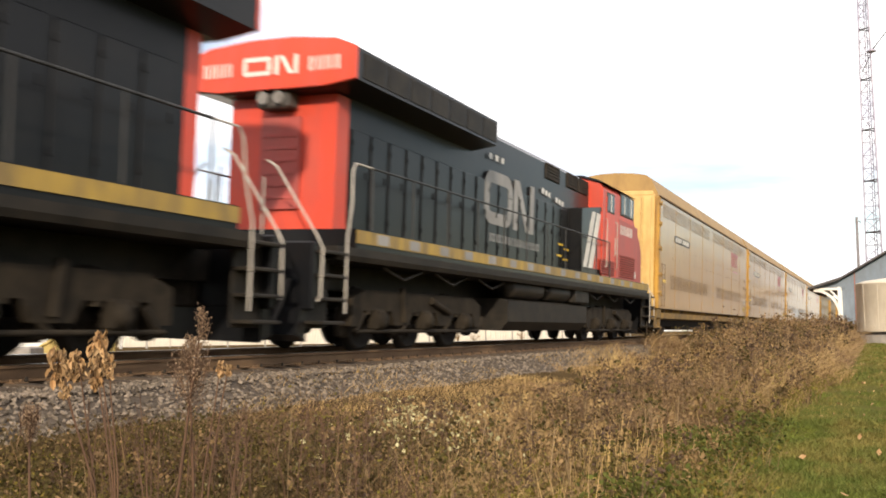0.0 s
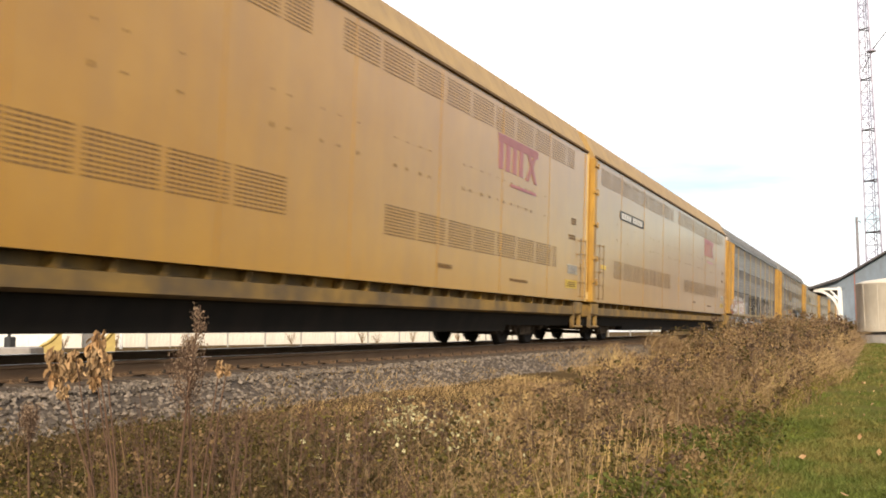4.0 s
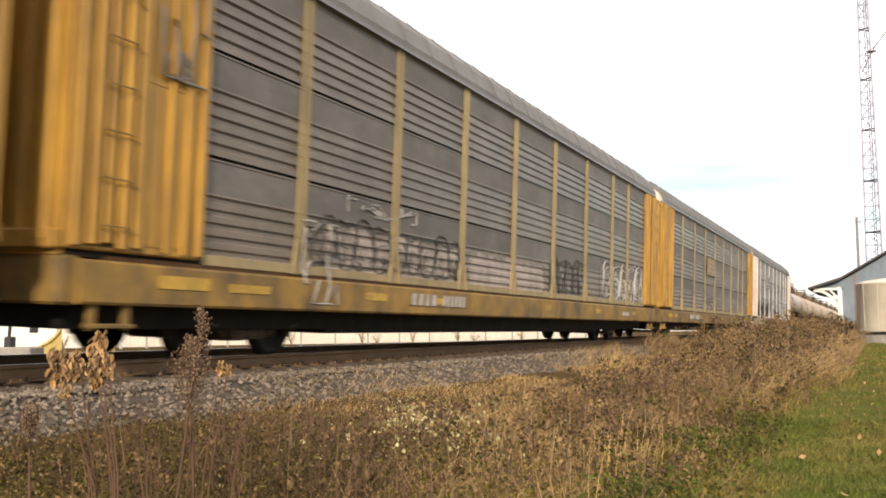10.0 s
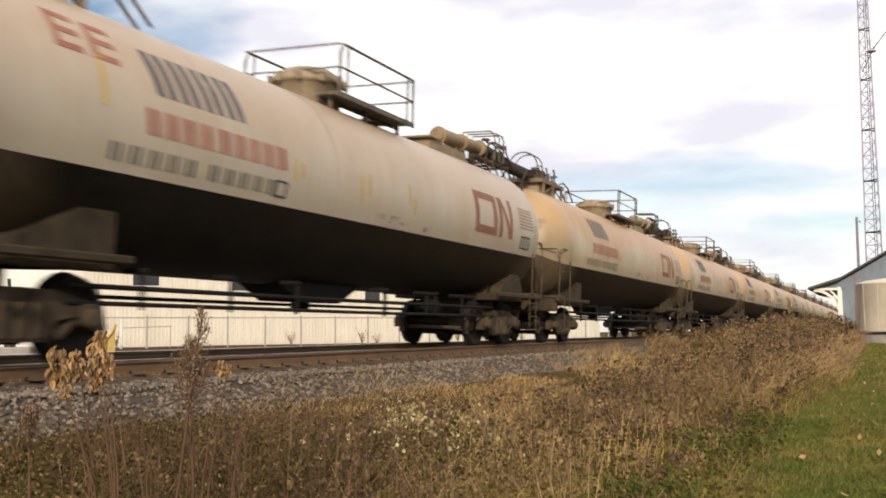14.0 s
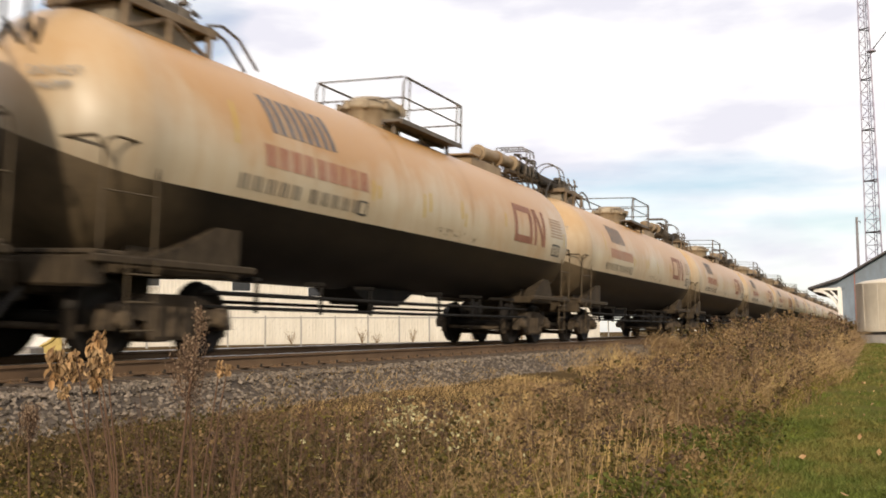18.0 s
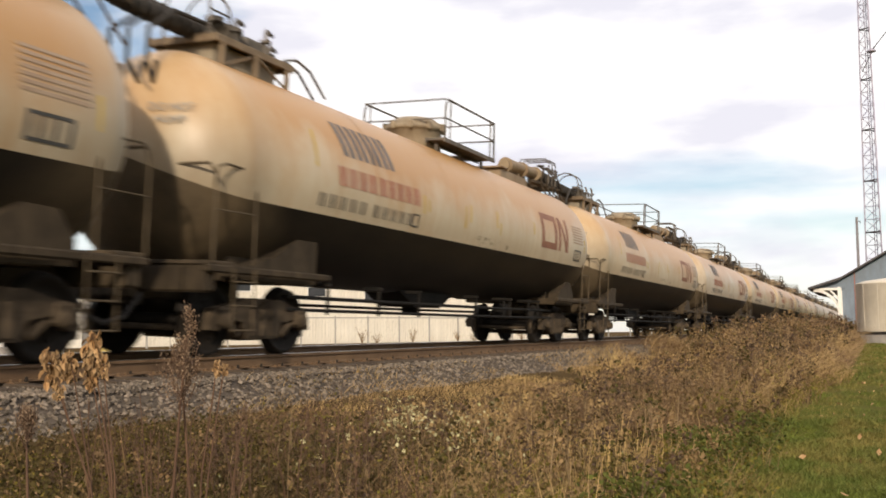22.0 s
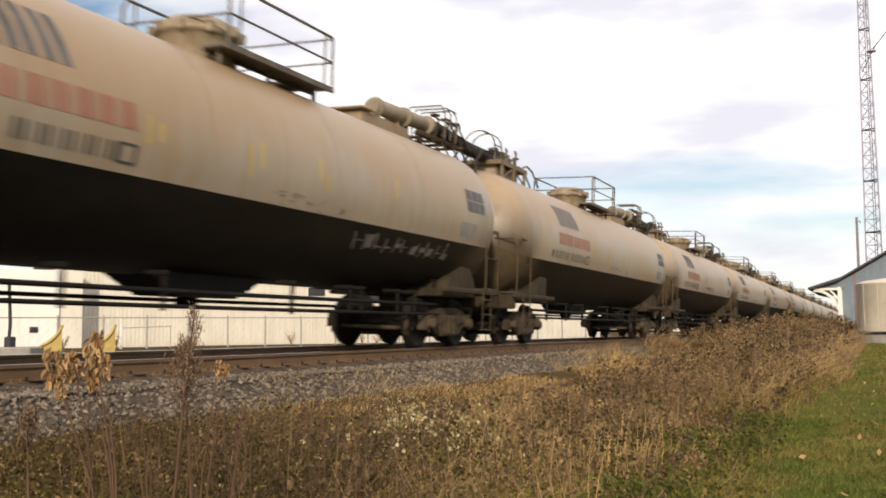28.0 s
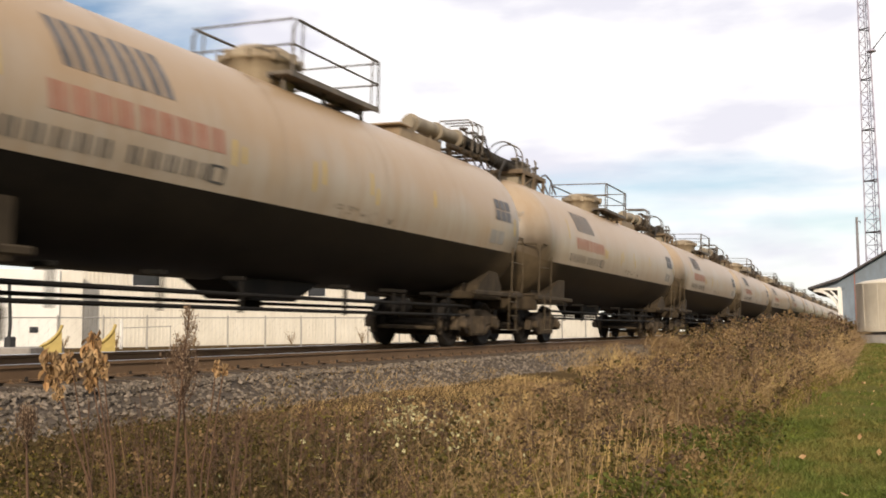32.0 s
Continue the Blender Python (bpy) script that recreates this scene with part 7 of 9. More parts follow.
# -- diesel locomotives --
def build_loco():
    """Built with the radiator end towards -y and the cab towards +y."""
    car = thing("diesel_locomotive", pose(0, 0, 0), "black six-axle diesel locomotive with red cab and red radiator end", "locomotive", "locomotives")
    s = Shape()
    s.prism([(-1.52, 1.42), (1.52, 1.42), (1.55, 1.5), (1.55, 1.62), (-1.55, 1.62), (-1.55, 1.5)], -10.3, 10.2)
    s.prism([(-0.5, 1.0), (0.5, 1.0), (0.5, 1.42), (-0.5, 1.42)], -10.6, 10.6)
    part("underframe", s, M["loco_grey"], car)
    s = Shape()
    s.prism([(1.552, 1.70), (1.575, 1.70), (1.575, 1.9), (1.552, 1.9)], -9.8, 9.75)
    s.prism([(-1.575, 1.70), (-1.552, 1.70), (-1.552, 1.9), (-1.575, 1.9)], -9.8, 9.75)
    stripe = part("sill_stripe", s, M["loco_stripe"], car, "yellow reflective stripe along the sill")
    for y in (-9.2, -8.1, -6.9, -5.8, -4.6, -3.4, -2.3, -1.1, 0.1, 1.3, 2.4, 3.6, 4.8, 6.0, 7.1):
        s = Shape()
        quad(s, 1.576, y, y + 0.38, 1.72, 1.88)
        part("reflector", s, M["emblem_pale"], stripe, "dulled white reflector strip")
    s = Shape()
    s.prism([(-1.55, 1.62), (1.55, 1.62), (1.55, 1.92), (-1.55, 1.92)], -9.8, 9.75)
    part("walkway", s, M["loco_black"], car)
    # long hood
    s = Shape()
    s.prism([(-0.98, 1.93), (0.98, 1.93), (0.98, 4.62), (0.84, 4.76), (-0.84, 4.76), (-0.98, 4.62)], -4.4, 4.36)
    s.prism([(-1.0, 1.93), (1.0, 1.93), (1.0, 4.1), (-1.0, 4.1)], -9.36, -4.4)
    hood = part("hood", s, M["loco_black"], car)
    for k in range(18):
        y = -8.9 + k * 0.64
        s = Shape()
        s.box((1.012, y, 2.8), (0.034, 0.54, 1.62), 0.012)
        s.box((1.035, y + 0.2, 2.9), (0.03, 0.04, 0.12), 0.006)
        for z in (2.2, 3.4):
            s.box((1.03, y - 0.24, z), (0.03, 0.05, 0.1), 0.006)
        door = s.mesh("hood_door", [M["loco_black"]])
        part("hood_door", door, M["loco_black"], hood)
        part("hood_door", door, M["loco_black"], hood, m=pose(0, 2 * y, 0, 0, 0, 180))
    for y, z, w, h in ((1.01, 4.44, 1.15, 0.42), (2.7, 4.46, 1.0, 0.42), (3.75, 4.46, 0.9, 0.42)):
        s = Shape()
        s.box((0.99, y, z), (0.03, w, h), 0.008)
        for i in range(5):
            s.box((1.012, y, z - h / 2 + h * (i + 0.5) / 5), (0.02, w - 0.08, 0.025))
        part("grille", s, M["steel_dark"], hood, "dark louvred grille")
    # radiator cab with its wide overhanging wings
    s = Shape()
    s.prism([(-1.0, 4.1), (1.0, 4.1), (1.56, 4.19), (1.56, 4.69), (1.2, 4.84), (0.4, 4.92), (-0.4, 4.92), (-1.2, 4.84), (-1.56, 4.69), (-1.56, 4.19)], -9.97, -4.3)
    rad = part("radiator_housing", s, M["loco_black"], car, "wide overhanging black radiator housing")
    for k in range(7):
        s = Shape()
        s.box((1.566, -9.45 + k * 0.79, 4.44), (0.016, 0.7, 0.4), 0.005)
        part("radiator_screen", s, M["loco_grey"], rad)
    s = Shape()
    s.prism([(-1.0, 4.12), (1.0, 4.12), (1.565, 4.20), (1.565, 4.70), (1.2, 4.85), (0.4, 4.93), (-0.4, 4.93), (-1.2, 4.85), (-1.565, 4.70), (-1.565, 4.20)], -10.04, -9.975)
    cap = part("radiator_end", s, M["loco_red"], car, "red end panel of the radiator housing")
    s = Shape()
    s.prism([(-1.0, 1.93), (1.0, 1.93), (1.0, 4.09), (-1.0, 4.09)], -9.62, -9.37)
    s.prism([(1.001, 1.93), (1.01, 1.93), (1.01, 4.08), (1.001, 4.08)], -9.62, -9.25)
    endp = part("hood_end", s, M["loco_red"], car, "red hood end")
    s = Shape()
    s.box((0, -9.65, 3.0), (0.75, 0.05, 1.5), 0.01)
    part("end_door", s, M["loco_red_dusty"], endp)
    for i in range(6):
        s = Shape()
        s.box((0, -9.68, 2.45 + i * 0.2), (0.6, 0.02, 0.05))
        part("door_slat", s, M["loco_red_dusty"], endp)
    s = Shape()
    s.box((0, -9.78, 4.0), (0.6, 0.3, 0.3), 0.03)
    hb = part("headlight_box", s, M["decal_dark"], car)
    for x in (-0.15, 0.15):
        s = Shape()
        s.turned([(0.105, -0.06), (0.1, -0.02), (0.02, 0.0)], (x, -9.93, 4.0), "y", 14)
        part("headlight", s, M["lens"], hb, "round headlight lens")
    for x0 in (-1.25, 0.75):
        for i in range(4):
            for dx in (0.0, 0.07):
                s = Shape()
                s.box((x0 + i * 0.15 + dx, -10.05, 4.47), (0.034, 0.01, 0.22))
                part("number_stroke", s, M["decal_white"], cap, "pale stroke in place of a number")
    s = Shape()
    for poly in ([(-0.5, 4.60), (-0.46, 4.64), (0.0, 4.64), (0.04, 4.60), (0.04, 4.57), (-0.5, 4.57)], [(-0.5, 4.41), (0.04, 4.41), (0.04, 4.38), (0.0, 4.34), (-0.46, 4.34), (-0.5, 4.38)],
                 [(-0.5, 4.42), (-0.5, 4.56), (-0.42, 4.56), (-0.42, 4.42)], [(-0.04, 4.42), (-0.04, 4.56), (0.04, 4.56), (0.04, 4.42)],
                 [(0.1, 4.34), (0.1, 4.64), (0.18, 4.64), (0.18, 4.34)], [(0.185, 4.64), (0.27, 4.64), (0.455, 4.34), (0.37, 4.34)], [(0.46, 4.34), (0.46, 4.64), (0.54, 4.64), (0.54, 4.34)]):
        s.prism(poly, -10.056, -10.044)
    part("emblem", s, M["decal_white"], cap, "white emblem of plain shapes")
    # cab and nose
    s = Shape()
    s.prism([(-1.42, 1.93), (1.42, 1.93), (1.42, 4.52), (1.3, 4.68), (0.8, 4.82), (-0.8, 4.82), (-1.3, 4.68), (-1.42, 4.52)], 4.38, 8.1)
    cab = part("cab", s, M["loco_red"], car, "red driver's cab")
    s = Shape()
    s.prism([(-1.47, 4.66), (-1.3, 4.75), (-0.8, 4.89), (0.8, 4.89), (1.3, 4.75), (1.47, 4.66), (1.32, 4.69), (0.8, 4.83), (-0.8, 4.83), (-1.32, 4.69)], 4.3, 8.25)
    part("cab_roof", s, M["loco_black"], car)
    for y, w, z, h in ((5.2, 0.75, 4.15, 0.5), (6.78, 0.72, 4.28, 0.58), (7.62, 0.72, 4.28, 0.58)):
        s = Shape()
        s.box((1.425, y, z), (0.035, w + 0.12, h + 0.12), 0.03)
        f = part("window_frame", s, M["decal_dark"], cab)
        s = Shape()
        s.box((1.446, y, z), (0.012, w, h), 0.01)
        part("pane", s, M["window_dark"], f, "dark cab window")
        s = Shape()
        s.box((1.458, y, z), (0.014, 0.03, h))
        part("glazing_bar", s, M["decal_white"], f)
    s = Shape()
    s.box((1.428, 5.2, 3.15), (0.02, 0.95, 2.35), 0.02)
    door = part("cab_door", s, M["loco_red"], cab, "bright red cab door")
    s = Shape()
    s.tube([(1.47, 5.55, 2.6), (1.5, 5.55, 2.65), (1.5, 5.55, 3.1), (1.47, 5.55, 3.15)], 0.014, 5)
    part("door_handle", s, M["handrail"], door)
    for y in (4.62, 5.78):
        s = Shape()
        s.tube([(1.44, y, 2.2), (1.5, y, 2.25), (1.5, y, 3.6), (1.44, y, 3.65)], 0.014, 5)
        part("grab_iron", s, M["handrail"], cab)
    s = Shape()
    s.slab([(8.1, 1.93), (9.75, 1.93), (9.75, 2.9), (9.45, 3.45), (8.9, 3.72), (8.1, 4.3)], -1.1, 1.1)
    s.slab([(8.1, 1.93), (9.5, 1.93), (9.5, 2.9), (9.2, 3.35), (8.6, 3.7), (8.1, 4.2)], 1.1, 1.36)
    part("nose", s, M["loco_red_dusty"], car, "dusty red short nose")
    s = Shape()
    s.slab([(5.9, 1.95), (8.6, 1.95), (8.6, 3.72), (6.2, 3.8)], 1.425, 1.44)
    sk = part("cab_side_lower", s, M["loco_red_dusty"], cab)
    for y, w, z0, n in ((7.25, 1.95, 2.0, 10), (4.9, 1.5, 2.0, 6)):
        s = Shape()
        s.box((1.443, y, z0 + 0.035 * n), (0.006, w, 0.07 * n))
        # flat plate whose dark red stands in for shade between the slats
        back = part("louvre_back", s, M["red_shade"], sk, "dark red plate painted as shade between the louvre slats")
        s = Shape()
        s.box((0, 0, 0), (0.022, w, 0.042), 0.004, pose(0, 0, 0, 0, 25, 0).to_3x3())
        slat = s.mesh("louvre_slat", [M["loco_red_dusty"]])
        for i in range(n):
            part("louvre_slat", slat, M["loco_red_dusty"], back, m=pose(1.452, y, z0 + 0.035 + 0.07 * i))
    for i in range(4):
        s = Shape()
        for dy in (0.0, 0.19):
            quad(s, 1.442, 6.35 + i * 0.4 + dy, 6.44 + i * 0.4 + dy, 3.33, 3.63)
        part("number_mark", s, M["decal_white"], sk, "white strokes in place of a number")
    s = Shape()
    quad(s, 1.442, 8.2, 8.42, 2.05, 2.27)
    part("notice", s, M["decal_white"], sk, "small pale notice")
    # wide box behind the cab with slanting pale and red bands
    s = Shape()
    s.slab([(2.45, 1.93), (4.37, 1.93), (4.37, 3.95), (2.45, 3.7)], -1.38, 1.38)
    box = part("side_box", s, M["loco_black"], car)
    for y0, w in ((2.62, 0.34), (3.12, 0.4)):
        s = Shape()
        s.slab([(y0, 2.1), (y0 + w, 2.1), (y0 + w + 0.8, 3.72), (y0 + 0.8, 3.72)], 1.382, 1.39)
        part("slanting_band", s, M["decal_white"], box, "dirty white slanting band")
    s = Shape()
    s.slab([(3.62, 2.1), (4.36, 2.1), (4.36, 3.8), (4.3, 3.8)], 1.382, 1.392)
    part("red_band", s, M["loco_red"], box, "red wedge against the cab")
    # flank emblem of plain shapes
    s = Shape()
    ring_mark(s, 1.03, -3.62, -1.95, 2.68, 3.86, 0.27)
    part("emblem_ring", s, M["emblem_pale"], hood, "large dulled white emblem ring")
    for y0, k in ((-1.85, 0.0), (-1.78, 0.75), (-0.75, 0.0)):
        s = Shape()
        quad(s, 1.03 + (0.003 if k else 0), y0 + k, y0 + k + 0.27, 2.68, 3.86, -k)
        part("emblem_bar", s, M["emblem_pale"], hood)
    for i in range(9):
        for dy in (0.0, 0.17):
            s = Shape()
            quad(s, 1.03, -3.25 + 0.37 * i + dy, -3.18 + 0.37 * i + dy, 2.3, 2.48)
            part("flank_stroke", s, M["emblem_pale"], hood, "pale stroke in place of lettering")
    for y, z in ((-3.4, 4.1), (-3.05, 4.1), (-2.7, 4.1), (0.1, 3.8), (0.35, 3.78), (0.6, 3.76), (1.2, 3.7), (1.45, 3.68), (1.7, 3.66)):
        s = Shape()
        quad(s, 1.03, y, y + 0.14, z, z + 0.13)
        part("warning_label", s, M["decal_white"], hood, "small white notice")
    s = Shape()
    for y, z in ((1.5, 2.6), (2.0, 2.5), (1.4, 2.3), (1.9, 2.22)):
        quad(s, 1.03, y, y + 0.4, z, z + 0.05)
    part("yellow_notes", s, M["gold"], hood, "short yellow lines")
    # exhaust and horn
    s = Shape()
    s.box((0, -2.2, 4.66), (0.9, 1.2, 0.18), 0.03)
    part("exhaust", s, M["steel_dark"], car)
    s = Shape()
    s.tube([(0.3, -3.6, 4.6), (0.3, -3.6, 4.78)], 0.03, 6)
    s.turned([(0.03, -0.3), (0.04, -0.1), (0.11, 0.05)], (0.3, -3.6, 4.8), "y", 10)
    part("horn", s, M["decal_dark"], car)
    # fuel tank, reservoirs, cabinets
    s = Shape()
    s.prism([(-1.4, 0.55), (-1.2, 0.34), (1.2, 0.34), (1.4, 0.55), (1.4, 1.0), (1.25, 1.05), (-1.25, 1.05), (-1.4, 1.0)], -3.0, 3.0)
    part("fuel_tank", s, M["loco_grey"], car, "grimy grey fuel tank")
    for a, b in ((-2.7, -0.5), (-0.2, 1.6)):
        s = Shape()
        s.turned([(0.03, a), (0.2, a + 0.05), (0.24, a + 0.15), (0.24, b - 0.15), (0.2, b - 0.05), (0.03, b)], (1.18, 0, 1.3), "y", 18)
        part("air_reservoir", s, M["loco_grey"], car, "long round air reservoir")
    s = Shape()
    s.box((1.2, 2.4, 1.28), (0.5, 1.3, 0.42), 0.04)
    part("battery_box", s, M["loco_grey"], car)
    s = Shape()
    for k in range(9):
        s.tube([(1.3, -8.5 + k * 2.0, 1.4), (1.34, -7.8 + k * 2.0, 1.22), (1.3, -7.0 + k * 2.0, 1.4)], 0.025, 5)
    part("cable", s, M["hose"], car)
    # trucks
    for e in (-1, 1):
        s = Shape()
        for side in (1, -1):
            x = side * 1.06
            s.slab([(-2.75, 0.42), (-2.75, 0.86), (-2.3, 1.02), (2.3, 1.02), (2.75, 0.86), (2.75, 0.42), (2.45, 0.42), (2.35, 0.68), (1.35, 0.68), (1.2, 0.44), (0.65, 0.44), (0.5, 0.68), (-0.5, 0.68), (-0.65, 0.44), (-1.2, 0.44), (-1.35, 0.68), (-2.35, 0.68), (-2.45, 0.42)], x - 0.08, x + 0.08)
            for dy in (-1.85, 0, 1.85):
                s.box((x + side * 0.06, dy, R_LOCO), (0.2, 0.34, 0.36), 0.04)
                s.turned([(0.15, 0), (0.13, 0.06), (0.05, 0.08)] if side > 0 else [(0.05, -0.08), (0.13, -0.06), (0.15, 0)], (x + side * 0.16, dy, R_LOCO), "x", 12)
                for k in (-0.3, 0.3):
                    s.tube([(x, dy + k, 0.62), (x, dy + k, 0.95)], 0.09, 8)
            s.tube([(x + side * 0.1, -0.9, 0.5), (x + side * 0.1, -1.0, 1.1)], 0.06, 8)
            s.tube([(x + side * 0.12, 1.0, 0.7), (x + side * 0.12, 0.2, 0.9)], 0.07, 8)
            for dy in (-0.92, 0.92, -2.6, 2.6):
                s.box((x - side * 0.18, dy, 0.48), (0.16, 0.3, 0.5), 0.04)
                s.tube([(x + side * 0.05, dy, 0.3), (x + side * 0.05, dy + 0.3, 0.62)], 0.05, 6)
            s.tube([(x + side * 0.1, -2.6, 0.34), (x + side * 0.1, 2.6, 0.34)], 0.035, 6)
        s.box((0, 0, 0.85), (2.0, 3.0, 0.3), 0.03)
        t = part("truck", s, M["loco_truck"], car, "three-axle truck, brown with dust", pose(0, e * 6.55, 0))
        for dy in (-1.85, 0, 1.85):
            part("wheelset", WHEELSET_LOCO, M["wheel"], t, m=pose(0, dy, R_LOCO))
    # ends: pilot, steps and their rails
    for e in (-1, 1):
        s = Shape()
        s.box((0, e * 10.75, 1.15), (2.9, 0.12, 1.0), 0.03)
        s.slab([(e * 10.7, 0.2), (e * 10.95, 0.3), (e * 10.85, 0.7), (e * 10.7, 0.7)], -1.3, 1.3)
        part("pilot", s, M["loco_black"], car, "black pilot plate")
        coupler(car, e * 10.95, e)
        for side in (1, -1):
            s = Shape()
            for i, z in enumerate((0.48, 0.82, 1.16, 1.5)):
                s.box((side * 1.42, e * (10.42), z), (0.34, 0.62, 0.05), 0.01)
            s.box((side * 1.25, e * 10.42, 1.0), (0.04, 0.62, 1.2), 0.01)
            part("steps", s, M["loco_grey"], car)
            inner = [(side * 1.56, e * 10.08, 0.62), (side * 1.56, e * 10.08, 1.75), (side * 1.53, e * 9.93, 2.3), (side * 1.5, e * 9.9, 2.8), (side * 1.5, e * 9.8, 2.92), (side * 1.5, e * 9.3, 2.92)]
            outer = [(side * 1.52, e * 10.78, 0.78), (side * 1.56, e * 10.76, 0.86), (side * 1.56, e * 10.74, 1.55), (side * 1.46, e * 10.74, 1.72), (side * 0.72, e * 10.74, 2.75), (side * 0.55, e * 10.74, 2.85)]
            if e > 0:
                inner = [(side * 1.56, e * 10.08, 0.6), (side * 1.56, e * 10.08, 1.62), (side * 1.5, e * 9.95, 1.95)]
                outer = [(side * 1.5, e * 10.8, 0.74), (side * 1.56, e * 10.76, 0.82), (side * 1.56, e * 10.74, 1.5), (side * 1.4, e * 10.72, 1.75), (side * 1.15, e * 10.6, 2.05)]
            for line in (inner, outer):
                s = Shape()
                s.tube(line, 0.017, 7)
                part("step_handrail", s, M["handrail"], car, "white step handrail")
        for x in (-0.5, 0.5):
            s = Shape()
            s.tube([(x, e * 10.74, 1.6), (x, e * 10.74, 2.6 if e < 0 else 2.1)], 0.012, 6)
            part("end_stanchion", s, M["handrail"], car)
        for k in range(3):
            s = Shape()
            x = 0.55 + 0.25 * k
            s.tube([(x, e * 10.8, 1.1), (x + 0.02, e * 11.0, 0.75), (x, e * 11.15, 0.5)], 0.03, 6)
            part("air_hose", s, M["hose"], car)
    for side in (1, -1):
        s = Shape()
        s.tube([(side * 1.5, -9.3, 2.92), (side * 1.5, -4, 2.95), (side * 1.5, 0, 2.95), (side * 1.5, 4.9, 2.95)], 0.02, 6)
        part("walkway_handrail", s, M["dark_rail"], car)
        y = -9.3
        s = Shape()
        s.tube([(side * 1.52, 0, 1.9), (side * 1.5, 0, 2.95)], 0.018, 5)
        st = s.mesh("stanchion", [M["dark_rail"]])
        while y < 5:
            part("stanchion", st, M["dark_rail"], car, m=pose(0, y, 0))
            y += 1.42
    return car


# ---- make up the train ----
J0 = 34.778
loco = build_loco()
LONG = 1.05
seen = set()
for c in loco.children_recursive:
    base = c.name.split(".")[0]
    if base == "wheelset":
        continue
    c.location.y *= LONG
    if base not in ("truck", "stanchion") and c.data.name not in seen:
        seen.add(c.data.name)
        for v in c.data.vertices:
            v.co.y *= LONG
put(loco, J0 - 11.5)
loco2 = copy_thing(loco, car_pose(J0 - 35.1, 1))
put(loco2, J0 - 35.1, 1)
loco2["label"] = "black six-axle diesel locomotive leading the train, radiator end last"

yellow = put(build_yellow(), J0 + YL * 0.5)
for i in range(1, 4):
    put(copy_thing(yellow, car_pose(0)), J0 + YL * (i + 0.5))

J4 = J0 + 4 * YL
STYLES = [
    ("high", "galv", "post_tan", "yellow_end", "sill_yellow", "grey corrugated rack car with yellow ends and red graffiti", "plain", 0.47),
    ("high", "galv_brown", "post_tan", "yellow_end", "sill_yellow", "brown-grey corrugated rack car with yellow ends", "emblem_bars", 0.69),
    ("flat", "galv_brown", "post_tan", "yellow_end", "sill_yellow", "dark grey ribbed rack car with an ochre emblem board", "emblem_gold", 0.70),
    ("high", "galv_brown", "post_tan", "yellow_end", "sill_yellow", "brown-grey corrugated rack car with pale graffiti", "plain", 0.64),
    ("high", "galv_brown", "post_tan", "yellow_end", "sill_yellow", "brown-grey corrugated rack car with an ochre emblem", "emblem_bars", 0.64),
    ("high", "galv_blue", "post_white", "white_dirty", "sill_white", "blue-grey corrugated rack car with whitish ends and sooty graffiti", "white", 0.68),
]
racks = []
for i, (st, a, b, c, d, lab, kind, low) in enumerate(STYLES):
    r = put(build_rack(st, M[a], M[b], M[c], M[d], lab, low), J4 + GL * (i + 0.5))
    rack_marks(r, kind, 20 + i, low)
    racks.append(r)
blot(racks[0], "graffiti", M["graf_red"], "red sprayed lettering, unreadable", -11.5, -6.4, 1.2, 2.3, 9.0, 0.06, 0.1)
bubbles(racks[0], M["graf_white"], "white sprayed outlines of red letters", -11.45, -6.5, 1.2, 2.2, 7, 2, 0.02, 1.50)
strokes(racks[0], M["graf_white"], "white sprayed scribble on the end panel", -13.0, -11.7, 1.2, 1.95, 7, 3, 0.016, 1.62)
strokes(racks[0], M["graf_red"], "red sprayed scribble on the end panel", -12.9, -11.7, 1.2, 1.7, 6, 5, 0.014, 1.618)
strokes(racks[0], M["graf_blue"], "pale blue sprayed lines along the sill", -12.6, -2.0, 0.52, 1.05, 34, 61, 0.014, 1.546)
blot(racks[0], "graffiti", M["graf_silver"], "silvery green-white sprayed block letters, unreadable", -4.0, 0.45, 1.2, 2.35, 5.8, 0.15, 0.2)
strokes(racks[0], M["graf_dark"], "dark sprayed outlines", -4.0, 1.0, 1.0, 2.3, 10, 4, 0.014)
wash(racks[0], M["sill_grey"], "dark grey sprayed field along the sill", -13.3, 8.0, 0.5, 1.09, 12.0, 0.2, 0.1)
blot(racks[0], "graffiti", M["graf_silver"], "silvery sprayed fill of swollen letters", 2.2, 8.0, 1.27, 2.3, 5.7, 0.4, 0.3)
bubbles(racks[0], M["graf_dark"], "looping dark sprayed letter outlines", 1.9, 8.1, 1.28, 2.35, 6, 6, 0.02)
bubbles(racks[0], M["graf_shade"], "dull inner outlines of swollen letters", 2.0, 7.9, 1.32, 2.2, 9, 46, 0.016, 1.50)
strokes(racks[0], M["graf_shade"], "faint dark sprayed lettering", 7.9, 9.4, 1.3, 1.75, 9, 81, 0.014)
strokes(racks[0], M["graf_shade"], "faint dark sprayed lettering", 10.4, 12.1, 1.3, 1.72, 10, 82, 0.014)
bubbles(racks[0], M["graf_dark"], "dark upright outlines of silvery block letters", -4.1, 0.5, 1.18, 2.4, 9, 71, 0.014, 1.502)
strokes(racks[0], M["graf_dark"], "dark sprayed loops along the sill", -9.0, 7.6, 0.52, 1.05, 40, 72, 0.014, 1.547)
blot(racks[1], "graffiti", M["graf_shade"], "brown-grey sprayed fill", -0.3, 4.1, 1.2, 2.5, 5.7, 0.15, 0.2)
bubbles(racks[1], M["graf_white"], "thin white sprayed letter outlines", -0.2, 4.0, 1.28, 2.45, 7, 7, 0.010, 1.50)
